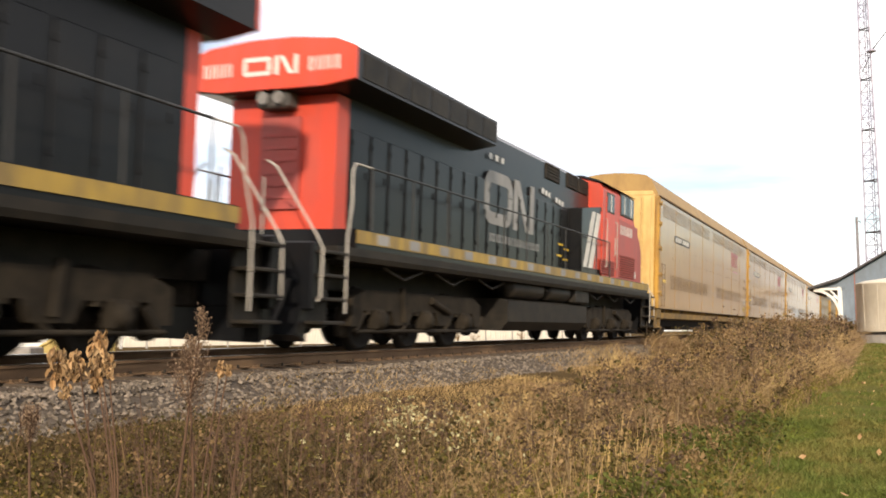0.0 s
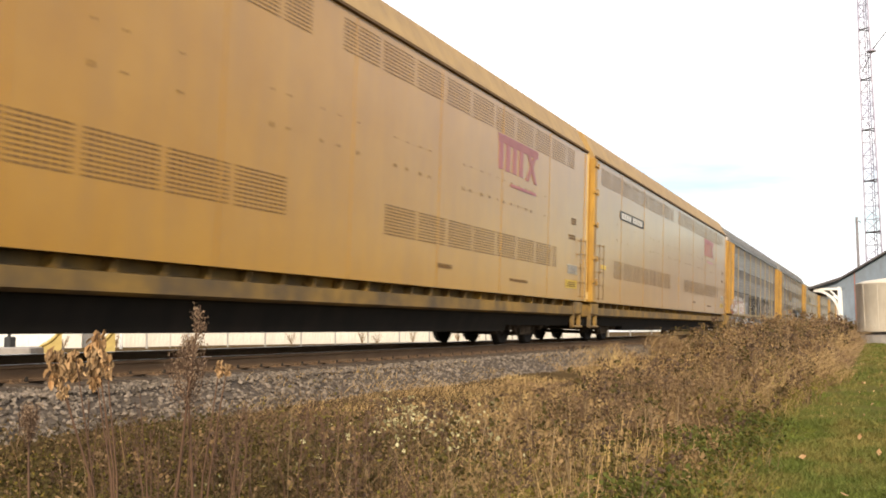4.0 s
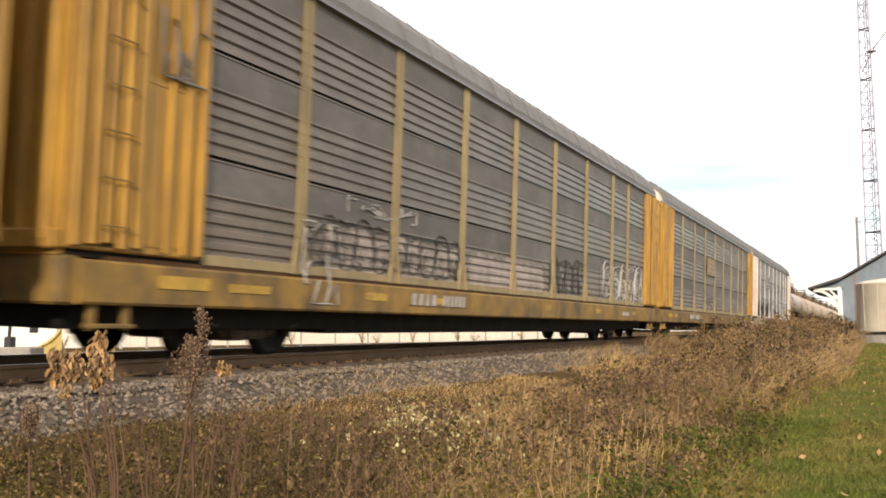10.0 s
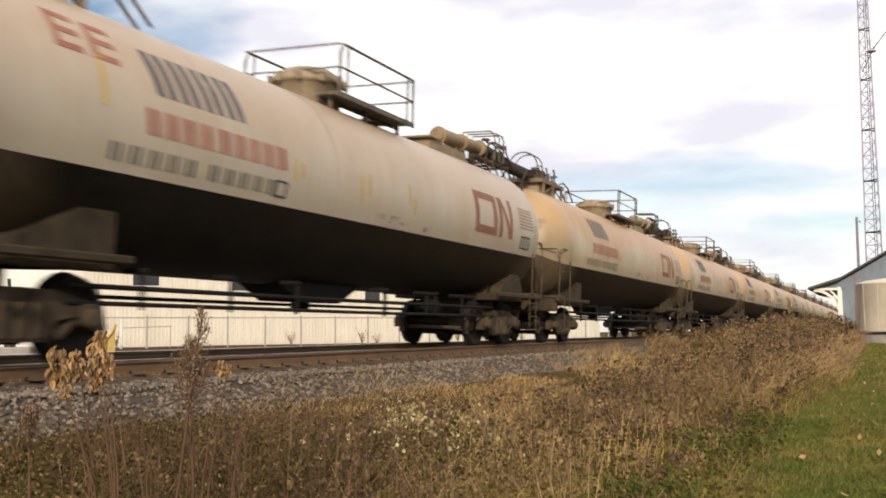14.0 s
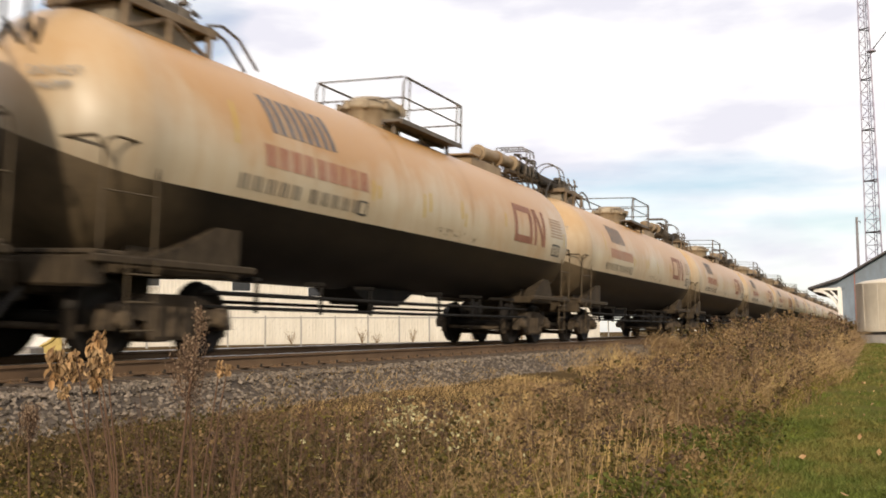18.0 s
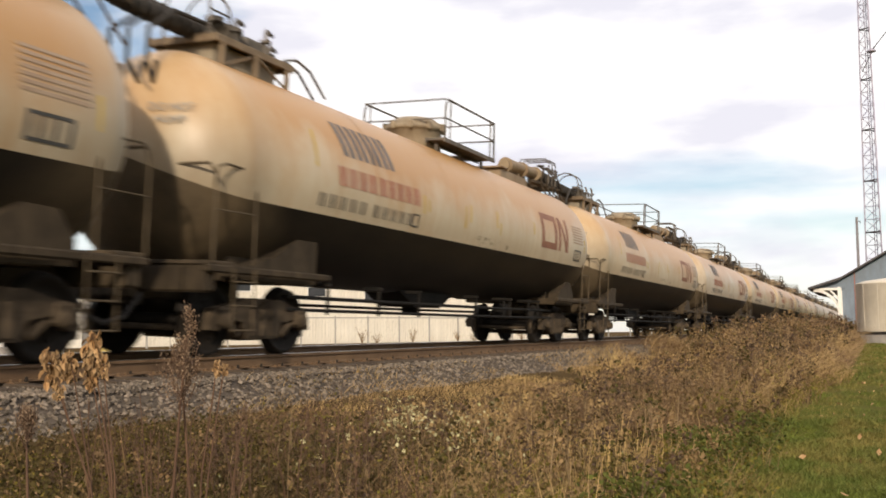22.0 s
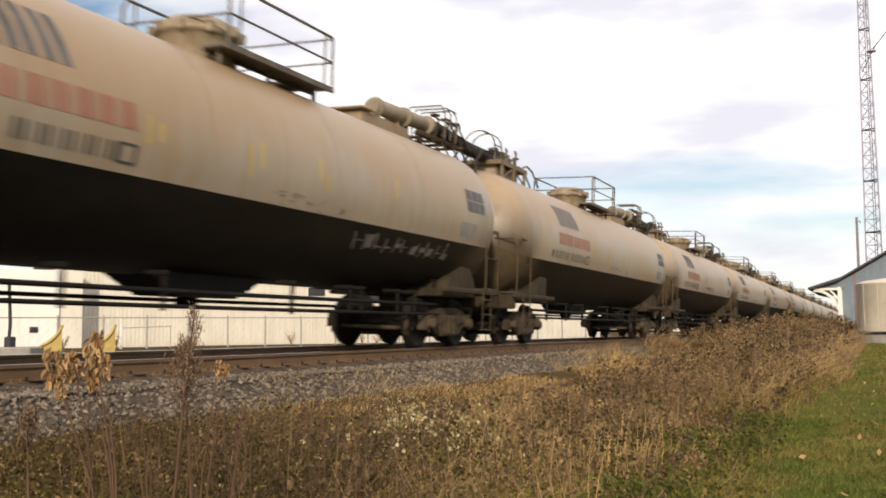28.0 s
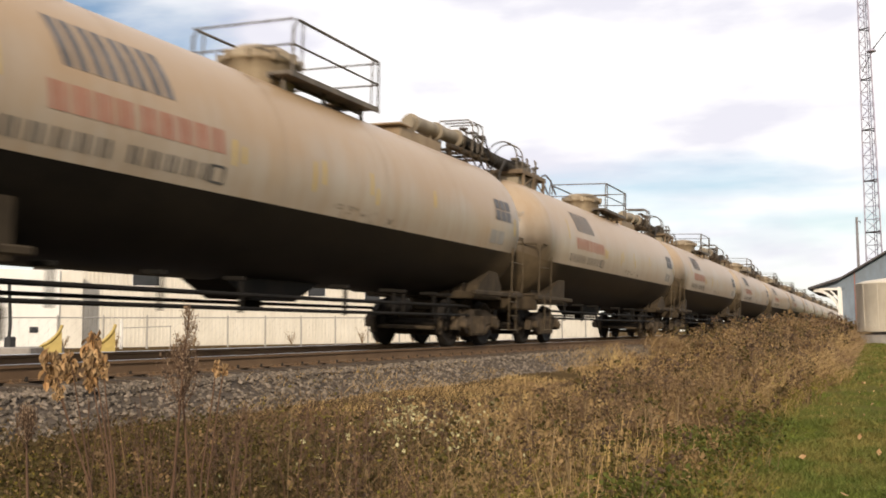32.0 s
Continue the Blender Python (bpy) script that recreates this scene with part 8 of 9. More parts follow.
wash(racks[1], M["graf_pale"], "faint pale sprayed loops along the sill", -1.5, 3.0, 0.72, 1.08, 6.0, 0.5, 0.4)
blot(racks[1], "graffiti", M["graf_red"], "small faded red sprayed patch", -2.2, -0.6, 1.6, 2.3, 2.1, 0.15, 0.2)
strokes(racks[2], M["decal_white"], "long bright scratches", -8.4, -1.0, 2.4, 2.45, 6, 9, 0.008)
blot(racks[3], "graffiti", M["graf_pink"], "pale sprayed lettering, unreadable", -8.7, -3.6, 1.27, 2.15, 7.3, 0.15, 0.2)
bubbles(racks[3], M["graf_dark"], "dark shadow strokes of block letters", -8.9, -3.6, 1.28, 2.05, 9, 11, 0.013)
strokes(racks[3], M["graf_white"], "small white sprayed scribble over the letters", -8.0, -5.6, 2.15, 2.4, 12, 83, 0.011)
strokes(racks[3], M["graf_white"], "white sprayed drips", -9.3, -8.2, 0.75, 1.9, 5, 84, 0.014, 1.548)
blot(racks[3], "graffiti", M["graf_pink"], "large pale pinkish sprayed fill", -3.3, 1.7, 1.27, 2.3, 6.5, 0.3, 0.15)
blot(racks[3], "graffiti", M["graf_pale"], "pale sprayed block letters, unreadable", 2.0, 5.1, 1.2, 2.25, 4.0, 0.15, 0.2)
bubbles(racks[3], M["graf_dark"], "thin dark outlines of block letters", 2.0, 5.1, 1.2, 2.2, 5, 75, 0.012)
blot(racks[3], "graffiti", M["graf_pale"], "faint grey sprayed letters, unreadable", 6.6, 9.4, 1.25, 2.4, 3.6, 0.15, 0.2)
bubbles(racks[3], M["graf_white"], "white sprayed loops", 7.0, 12.0, 1.25, 2.4, 5, 51, 0.018, 1.50)
strokes(racks[3], M["graf_shade"], "dark sprayed tag on the end panel", -12.5, -11.6, 3.2, 4.8, 9, 85, 0.018, 1.583)
strokes(racks[4], M["graf_pale"], "faint white sprayed lines", -4, 4, 1.3, 2.2, 14, 14, 0.014)
blot(racks[5], "graffiti", M["graf_soot"], "black sooty sprayed band", -11.0, -3.9, 1.2, 2.4, 6.3, 0.45, 0.22)
blot(racks[5], "graffiti", M["graf_soot"], "black sprayed patch", -4.3, -3.2, 1.5, 2.6, 1.0, 0.45, 0.22)
blot(racks[5], "graffiti", M["graf_soot"], "black sooty sprayed letters", -1.2, 2.3, 1.2, 2.3, 3.1, 0.45, 0.22)
blot(racks[5], "graffiti", M["graf_soot"], "black sooty sprayed letters", 2.8, 4.9, 1.2, 2.3, 1.9, 0.45, 0.22)
strokes(racks[5], M["graf_dark"], "thin black sprayed scrawl", -2.85, -1.65, 2.06, 2.34, 7, 73, 0.006)
blot(racks[5], "graffiti", M["graf_soot"], "black sprayed patch", 9.9, 11.8, 1.2, 2.1, 1.9, 0.45, 0.22)

J10 = J4 + 6 * GL
TANK_Y0 = J10 + TL / 2 + 0.7
tank_a = build_tank(PAINT_A, True, "cream tank car with heavy orange rust and a faded red emblem")
tank_b = build_tank(PAINT_B, False, "greyish cream tank car with black belly and dark placards")
tank_first = build_tank(PAINT_C, True, "clean cream tank car with faded red emblem, first in line", first=True)
tank_end = build_tank(PAINT_A, True, "cream tank car with long railed walkway, end of its string", last=True)
tank_pale = build_tank(PAINT_D, True, "pale cream tank car with few rust streaks, red emblem")
used = set()
for k in range(36):
    src = tank_first if k == 0 else tank_end if k == 16 else tank_pale if k in (4, 12) else tank_b if k > 16 else tank_a
    y = TANK_Y0 + TL * k - (0.55 if k > 16 else 0.25 if k == 0 else 0)
    if src.name in used:
        ob = copy_thing(src, car_pose(y))
        put(ob, y)
    else:
        used.add(src.name)
        put(src, y)
scrawl = Shape()
rs = random.Random(33)
for i in range(9):
    y0 = -0.6 + i * 0.25
    skin(scrawl, y0, y0 + 0.025, -14, -14 + rs.uniform(3, 7), 1, 3, skew=rs.uniform(-0.12, 0.12))
    skin(scrawl, y0, y0 + 0.18, -12 + rs.uniform(-2, 3), -11.2 + rs.uniform(-2, 3), 2, 1)
marked = [ob for ob, y, turn in TRAIN if abs(y - (TANK_Y0 + TL * 19 - 0.55)) < 0.01][0]
pale = Shape()
for i in range(11):
    y0 = 2.4 + i * 0.33
    skin(pale, y0, y0 + 0.05, -36 + rs.uniform(-2, 2), -24 + rs.uniform(-3, 2), 1, 4, skew=rs.uniform(-0.15, 0.25))
    skin(pale, y0, y0 + 0.22, -31 + rs.uniform(-4, 5), -29.6 + rs.uniform(-4, 5), 2, 1)
sprayed_car = [ob for ob, y, turn in TRAIN if abs(y - (TANK_Y0 + TL * 17 - 0.55)) < 0.01][0]
tagged(part("scrawl", pale, M["graf_pale"], sprayed_car, "pale sprayed scrawl on the black belly"), kind="stuff")
part("scrawl", scrawl, M["decal_dark"], [c for c in marked.children if c.name.startswith("tank_shell")][0], "thin dark sprayed scrawl")


# ---- weeds, grass and the tall stalks by the camera ----
SWAY = []
RNG = np.random.default_rng(11)


def ground_zs(x, y):
    return np.array([max(ground_z(a, b), ballast_z(a, b)) if a < -6.05 else ground_z(a, b) for a, b in zip(x, y)])


def ribbons(base, head, height, lean, width, tip=0.15):
    """Many thin bent blades: base points, compass headings, heights, leans outward and widths, all arrays."""
    n = len(height)
    out = np.stack([np.cos(head), np.sin(head), np.zeros(n)], 1)
    side = np.stack([-np.sin(head + 0.7), np.cos(head + 0.7), np.zeros(n)], 1) * (width / 2)[:, None]
    up = np.array([0, 0, 1.0])
    p1 = base + up * (height * 0.55)[:, None] + out * (lean * 0.3)[:, None]
    p2 = base + up * height[:, None] + out * lean[:, None]
    v = np.stack([base - side, base + side, p1 + side * 0.8, p1 - side * 0.8, p2 + side * tip, p2 - side * tip], 1).reshape(-1, 3)
    i = np.arange(n)[:, None] * 6
    f = np.concatenate([i + np.array([[0, 1, 2, 3]]), i + np.array([[3, 2, 4, 5]])], 0)
    return v, f


def flecks(p, size, k=1.0):
    """Small leaves turned at random."""
    n = len(size)
    a = RNG.normal(size=(n, 3))
    a /= np.linalg.norm(a, axis=1)[:, None]
    b = np.cross(a, RNG.normal(size=(n, 3)))
    b /= np.linalg.norm(b, axis=1)[:, None]
    a, b = a * size[:, None], b * (size * 0.42 * k)[:, None]
    c = np.cross(a, b) * 2.2
    v = np.stack([p - a, p + b + c, p + a, p - b + c], 1).reshape(-1, 3)
    i = np.arange(n)[:, None] * 4
    return v, i + np.array([[0, 1, 2, 3]])


def stuff(name, pieces, mat, label, category):
    vs, fs, n = [], [], 0
    for v, f in pieces:
        vs.append(v)
        fs.append(f + n)
        n += len(v)
    v, f = np.concatenate(vs), np.concatenate(fs)
    me = bpy.data.meshes.new(name)
    me.vertices.add(len(v))
    me.vertices.foreach_set("co", v.astype(np.float32).ravel())
    me.loops.add(f.size)
    me.loops.foreach_set("vertex_index", f.astype(np.int32).ravel())
    me.polygons.add(len(f))
    me.polygons.foreach_set("loop_start", np.arange(0, f.size, 4, dtype=np.int32))
    me.materials.append(mat)
    me.update(calc_edges=True)
    return tagged(new(name, me), label, category, kind="stuff")


def edge_x(y):
    """Where the weeds give way to the lawn."""
    return -0.95 - 0.3 * np.clip((y - 7) / 5, 0, 1) + 0.5 * np.clip((y - 14) / 10, 0, 1)


def shade_zone(x, y):
    """Where weeds take a darker colour, painted shade in the dip near the camera."""
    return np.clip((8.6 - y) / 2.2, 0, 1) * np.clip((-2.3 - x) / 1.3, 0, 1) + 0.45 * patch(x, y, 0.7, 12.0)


def weed_top(x, y):
    """How high the dead growth stands: low beside the ballast, taller towards the lawn and farther along."""
    lat = np.clip((x + 6.4) / 3.0, 0, 1)
    far = np.clip((y - 11 - 11 * np.clip((-3.4 - x) / 1.6, 0, 1)) / 11, 0, 1)
    edge = np.clip((edge_x(y) - x) / 0.7, 0.2, 1)
    near = 0.10 + 0.27 * lat ** 2.4
    tall = np.clip((y - 24) / 22, 0, 1)
    return (near * (1 - far) + (0.56 + 0.34 * lat) * far + 0.22 * tall) * edge


def patch(x, y, s=0.35, k=0.0):
    return np.array([noise.noise((a * s, b * s * 0.6, k)) for a, b in zip(x, y)])


def scatter(n, x0, x1, y0, y1, power=1.6):
    y = y0 + (y1 - y0) * RNG.random(n) ** power
    x = x0 + (x1 - x0) * RNG.random(n)
    return x, y


def clump(x, y):
    """Uneven tufts: where the growth stands thick and where it has fallen."""
    return np.clip(0.85 + 0.8 * patch(x, y, 0.8, 2.0) + 0.5 * patch(x, y, 2.4, 5.0), 0.3, 1.3)


def blob(x, y, cx, cy, rx, ry):
    return np.exp(-((x - cx) / rx) ** 2 - ((y - cy) / ry) ** 2)


def straw_zone(x, y):
    """Where pale grass has taken over from the brown weeds."""
    return (2.0 * np.clip((-3.35 - x) / 0.7, 0, 1) * np.clip((y - 9.0) / 2, 0, 1) * np.clip((30 - y) / 8, 0, 1) + 1.1 * blob(x, y, -4.6, 33, 1.3, 9) + 0.35 * blob(x, y, -2.0, 6.0, 0.7, 1.2) + 0.8 * blob(x, y, -1.6, 30, 0.5, 14)
            + 0.9 * patch(x, y, 0.5, 9.0))


def green_zone(x, y):
    return 1.0 * np.clip((x + 2.6) / 1.2, 0, 1) * np.clip((24 - y) / 12, 0, 1) + 0.6 * np.clip((10.5 - y) / 4, 0, 1) + 0.4 * blob(x, y, -4.4, 9.5, 1.6, 2.5) + 0.7 * patch(x, y, 0.55, 6.0)


def build_growth():
    # grass blades: straw, brown, olive
    x, y = scatter(118000, -7.15, -0.7, 2.2, 80, 1.9)
    keep = (x < edge_x(y)) & (patch(x, y, 0.3, 4.0) + 0.3 * clump(x, y) > -0.05 + 0.22 * np.clip((-5.2 - x) / 0.8, 0, 1) * np.clip((13 - y) / 3, 0, 1)) & ((x > -6.75) | ((y > 10) & (RNG.random(len(x)) < 0.55)))
    x, y = x[keep], y[keep]
    n = len(x)
    h = weed_top(x, y) * clump(x, y) * RNG.uniform(0.35, 0.95, n) + 0.03
    base = np.stack([x, y, ground_zs(x, y) - 0.02], 1)
    w = (0.003 + 0.00038 * y) * RNG.uniform(0.6, 1.4, n)
    s, g = straw_zone(x, y) + RNG.normal(0, 0.25, n), green_zone(x, y) + RNG.normal(0, 0.25, n)
    light = s > 0.5
    green = ~light & (g > 0.75) & ((x > -4.0) | (y < 10))
    dark = shade_zone(x, y) + RNG.normal(0, 0.15, n) > 0.45
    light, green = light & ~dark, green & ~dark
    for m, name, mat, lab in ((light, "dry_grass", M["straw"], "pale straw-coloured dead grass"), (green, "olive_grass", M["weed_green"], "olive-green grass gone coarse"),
                              (dark, "dark_grass", M["weed_dark"], "matted growth in a darker weed colour for the shaded dip"), (~light & ~green & ~dark, "brown_grass", M["weed"], "brown matted dead grass")):
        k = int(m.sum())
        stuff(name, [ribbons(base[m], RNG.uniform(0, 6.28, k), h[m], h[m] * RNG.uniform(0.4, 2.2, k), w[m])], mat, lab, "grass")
    # branching dead weeds with withered leaves and seed heads
    x, y = scatter(9000, -6.3, -0.9, 2.6, 75, 1.75)
    keep = (x < edge_x(y) - 0.2) & (patch(x, y, 0.4, 1.0) - 0.6 * straw_zone(x, y) > -0.32) & (RNG.random(len(x)) < 1 - 0.5 * np.clip((9.5 - y) / 3, 0, 1))
    x, y = x[keep], y[keep]
    n = len(x)
    top = weed_top(x, y) * clump(x, y) * RNG.uniform(0.6, 1.08, n) + 0.04
    base = np.stack([x, y, ground_zs(x, y) - 0.02], 1)
    head = RNG.uniform(0, 6.28, n)
    lean = top * RNG.uniform(0.0, 0.5, n)
    width = (0.004 + 0.0003 * y)
    stems, leaves, rank = [ribbons(base, head, top, lean, width, 0.4)], [], []
    # leaves in this zone get the colour that holds the dip's shade
    dark = shade_zone(x, y) > 0.35
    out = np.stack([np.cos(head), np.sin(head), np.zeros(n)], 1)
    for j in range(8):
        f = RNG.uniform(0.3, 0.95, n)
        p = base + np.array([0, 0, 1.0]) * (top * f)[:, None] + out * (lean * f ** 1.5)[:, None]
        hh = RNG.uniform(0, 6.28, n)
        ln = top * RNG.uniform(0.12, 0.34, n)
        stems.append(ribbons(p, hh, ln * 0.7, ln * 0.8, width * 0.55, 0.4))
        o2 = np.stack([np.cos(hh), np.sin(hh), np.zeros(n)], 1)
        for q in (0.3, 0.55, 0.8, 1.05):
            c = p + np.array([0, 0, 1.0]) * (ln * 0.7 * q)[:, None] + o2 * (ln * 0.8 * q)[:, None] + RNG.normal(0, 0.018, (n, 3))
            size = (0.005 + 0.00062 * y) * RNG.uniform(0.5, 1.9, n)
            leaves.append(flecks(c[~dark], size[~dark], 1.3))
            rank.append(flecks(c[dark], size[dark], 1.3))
    stuff("dark_weed_leaves", rank, M["weed_dark"], "weed leaves in a darker colour for the shaded dip", "weeds")
    stuff("dead_weed_stems", stems, M["stem"], "tangle of thin brown weed stems", "weeds")
    stuff("dead_weed_leaves", leaves, M["weed"], "withered brown weed leaves and seed heads", "weeds")
    # tall pale stems standing out of the dark growth
    x, y = RNG.uniform(-5.6, -2.4, 46), RNG.uniform(3.6, 8.4, 46)
    n = len(x)
    base = np.stack([x, y, ground_zs(x, y)], 1)
    h = RNG.uniform(0.25, 0.72, n) * np.clip(0.45 + 0.55 * (x + 6.0) / 1.6, 0.4, 1)
    hd = RNG.uniform(0, 6.28, n)
    out = np.stack([np.cos(hd), np.sin(hd), np.zeros(n)], 1)
    tall = [ribbons(base, hd, h, h * RNG.uniform(0.02, 0.35, n), 0.0045 + 0.0004 * y, 0.5)]
    for j in range(5):
        f = RNG.uniform(0.4, 0.95, n)
        q = base + np.array([0, 0, 1.0]) * (h * f)[:, None] + out * (h * 0.1 * f)[:, None]
        tall.append(ribbons(q, RNG.uniform(0, 6.28, n), h * RNG.uniform(0.08, 0.2, n), h * RNG.uniform(0.04, 0.14, n), np.full(n, 0.0035), 0.5))
    stuff("tall_pale_stems", tall, M["tall_stem"], "tall tan stems of last summer's weeds", "weeds")
    # bushy weeds with withered leaf bunches, each standing clear of the mat
    x, y = scatter(560, -5.6, -1.25, 4.6, 46, 1.35)
    keep = (x < edge_x(y) - 0.05) & ((y > 9) | (x > -5.0)) & (straw_zone(x, y) < 0.9)
    x, y = x[keep], y[keep]
    n = len(x)
    base = np.stack([x, y, ground_zs(x, y)], 1)
    h = weed_top(x, y) * RNG.uniform(0.9, 1.45, n) + RNG.uniform(0.05, 0.22, n)
    hd = RNG.uniform(0, 6.28, n)
    stalk, bunch = [ribbons(base, hd, h, h * 0.12, 0.006 + 0.0003 * y, 0.5)], ([], [], [])
    kind = RNG.integers(0, 3, n)
    for j in range(7):
        f = RNG.uniform(0.35, 1.0, n)
        a, r = RNG.uniform(0, 6.28, n), h * RNG.uniform(0.05, 0.3, n)
        c = base + np.stack([np.cos(hd) * h * 0.12 * f + np.cos(a) * r, np.sin(hd) * h * 0.12 * f + np.sin(a) * r, h * f], 1)
        stalk.append(ribbons(c - np.stack([np.cos(a) * r, np.sin(a) * r, r], 1), a, r, r, np.full(n, 0.005), 0.5))
        for q in range(9):
            p = c + RNG.normal(0, 1, (n, 3)) * (0.016 + 0.0012 * y)[:, None]
            size = (0.009 + 0.0007 * y) * RNG.uniform(0.5, 1.6, n)
            for k in range(3):
                bunch[k].append(flecks(p[kind == k], size[kind == k], 1.8))
    stuff("bushy_weed_stalks", stalk, M["stem"], "branching stalks of bushy dead weeds", "weeds")
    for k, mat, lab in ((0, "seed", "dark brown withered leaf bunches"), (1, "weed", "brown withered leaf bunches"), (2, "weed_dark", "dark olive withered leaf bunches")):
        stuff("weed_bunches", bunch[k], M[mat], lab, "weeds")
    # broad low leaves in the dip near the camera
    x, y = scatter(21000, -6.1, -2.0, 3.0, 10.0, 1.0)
    keep = shade_zone(x, y) > 0.3
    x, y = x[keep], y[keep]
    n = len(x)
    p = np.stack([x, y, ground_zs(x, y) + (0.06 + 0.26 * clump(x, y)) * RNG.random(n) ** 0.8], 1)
    # most leaves here carry the painted shade, the rest the plain weed colour
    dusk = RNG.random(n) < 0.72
    stuff("broad_leaves", [flecks(p[dusk], RNG.uniform(0.008, 0.024, int(dusk.sum())), 1.7)], M["weed_dark"], "withered broad leaves coloured darker for the shaded dip", "plants")
    stuff("broad_leaves", [flecks(p[~dusk], RNG.uniform(0.006, 0.018, int((~dusk).sum())), 1.7)], M["weed"], "tan withered broad leaves low in the dip", "plants")
    # weeds straggling out over the edge of the lawn
    y = 4.6 + 22 * RNG.random(1200) ** 1.2
    x = edge_x(y) + np.abs(RNG.normal(0, 0.16, 1200)) - 0.16
    n = len(x)
    base = np.stack([x, y, ground_zs(x, y) - 0.01], 1)
    h = RNG.uniform(0.06, 0.26, n)
    stuff("edge_weeds", [ribbons(base, RNG.uniform(0, 6.28, n), h, h * RNG.uniform(0.3, 1.4, n), (0.003 + 0.0003 * y) * RNG.uniform(0.7, 1.4, n), 0.3)], M["weed"], "straggling dead stems along the lawn's edge", "grass")
    p = base + np.stack([RNG.normal(0, 0.05, n), RNG.normal(0, 0.05, n), h * RNG.uniform(0.2, 0.9, n)], 1)
    stuff("edge_leaves", [flecks(np.repeat(p, 4, 0) + RNG.normal(0, 0.03, (4 * n, 3)), RNG.uniform(0.008, 0.022, 4 * n), 1.5)], M["weed_green"], "olive leaves along the lawn's edge", "plants")
    # rank green growth where the weeds meet the lawn
    cx, cy = RNG.uniform(-1.8, -1.0, 60), 4.7 + 7 * RNG.random(60) ** 1.3
    x, y = np.repeat(cx, 90) + RNG.normal(0, 0.1, 5400), np.repeat(cy, 90) + RNG.normal(0, 0.13, 5400)
    p = np.stack([x, y, ground_zs(x, y) + np.repeat(RNG.uniform(0.1, 0.3, 60), 90) * RNG.random(5400) ** 0.7], 1)
    stuff("rank_growth", [flecks(p, RNG.uniform(0.008, 0.026, 5400), 1.5)], M["lush"], "dark green leafy growth at the lawn's edge", "plants")
    # flat dark seed heads on branching stalks
    x = np.concatenate([RNG.normal(-3.1, 0.7, 46), RNG.uniform(-5.0, -1.6, 60), RNG.uniform(-1.9, -0.9, 14)])
    y = np.concatenate([RNG.normal(10.6, 1.1, 46), RNG.uniform(9, 40, 60), RNG.uniform(22, 36, 14)])
    n = len(x)
    base = np.stack([x, y, ground_zs(x, y)], 1)
    top = weed_top(np.minimum(x, -1.9), y) * RNG.uniform(1.0, 1.3, n) + 0.06
    head = RNG.uniform(0, 6.28, n)
    stalks, heads = [ribbons(base, head, top, top * 0.1, np.full(n, 0.007), 0.7)], []
    tip = base + np.stack([np.cos(head) * top * 0.1, np.sin(head) * top * 0.1, top], 1)
    for j in range(9):
        a, r = RNG.uniform(0, 6.28, n), RNG.uniform(0.02, 0.075, n)
        down = RNG.uniform(0.06, 0.12, n)
        stalks.append(ribbons(tip - np.array([0, 0, 1.0]) * down[:, None], a, down, r, np.full(n, 0.005), 0.6))
        for q in range(4):
            c = tip + np.stack([np.cos(a) * r, np.sin(a) * r, np.zeros(n)], 1) + RNG.normal(0, 0.014, (n, 3))
            heads.append(flecks(c, RNG.uniform(0.006, 0.013, n), 1.6))
    stuff("seed_head_stalks", stalks, M["stem"], "branching stalks of the dark seed heads", "weeds")
    stuff("seed_heads", heads, M["seed"], "flat dark red-brown seed heads", "weeds")
    # upright bare stems and pale straw stems in tufts
    x, y = scatter(300, -5.4, -1.8, 4.5, 20, 1.0)
    n = len(x)
    base = np.stack([x, y, ground_zs(x, y)], 1)
    h = weed_top(x, y) * RNG.uniform(0.7, 1.3, n) + 0.08
    stuff("bare_stems", [ribbons(base, RNG.uniform(0, 6.28, n), h, h * RNG.uniform(0.05, 0.5, n), 0.004 + 0.0004 * y, 0.6)], M["red_stem"], "upright bare brown stems", "weeds")
    cx, cy = scatter(90, -4.6, -1.4, 6.5, 36, 1.2)
    cx[:18], cy[:18] = RNG.uniform(-2.7, -1.4, 18), RNG.uniform(4.9, 8.0, 18)
    x, y = np.repeat(cx, 12) + RNG.normal(0, 0.2, 1080), np.repeat(cy, 12) + RNG.normal(0, 0.2, 1080)
    n = len(x)
    base = np.stack([x, y, ground_zs(x, y)], 1)
    h = weed_top(x, y) * RNG.uniform(0.4, 0.95, n) + 0.08
    stuff("straw_tufts", [ribbons(base, RNG.uniform(0, 6.28, n), h, h * RNG.uniform(0.05, 0.7, n), 0.0032 + 0.0004 * y, 0.5)], M["straw"], "tufts of upright pale straw", "grass")
    # fine tall weeds standing singly between the lens and the ballast
    n = 330
    az, dist = np.radians(43 - 24 * RNG.random(n) ** 1.5), RNG.uniform(4.6, 9.0, n)
    x, y = -dist * np.sin(az), dist * np.cos(az)
    base = np.stack([x, y, ground_zs(x, y)], 1)
    hazy = np.clip((np.radians(41) - az) / np.radians(6), 0.25, 1) * np.clip((az - np.radians(20)) / np.radians(9), 0.2, 1)
    top = (0.25 + 0.45 * hazy * np.clip((10 - dist) / 4, 0.25, 1)) * RNG.uniform(0.6, 1.2, n)
    head = RNG.uniform(0, 6.28, n)
    lean = top * RNG.uniform(0.0, 0.35, n)
    out = np.stack([np.cos(head), np.sin(head), np.zeros(n)], 1)
    fine, husks = [ribbons(base, head, top, lean, 0.0035 + 0.0003 * dist, 0.5)], []
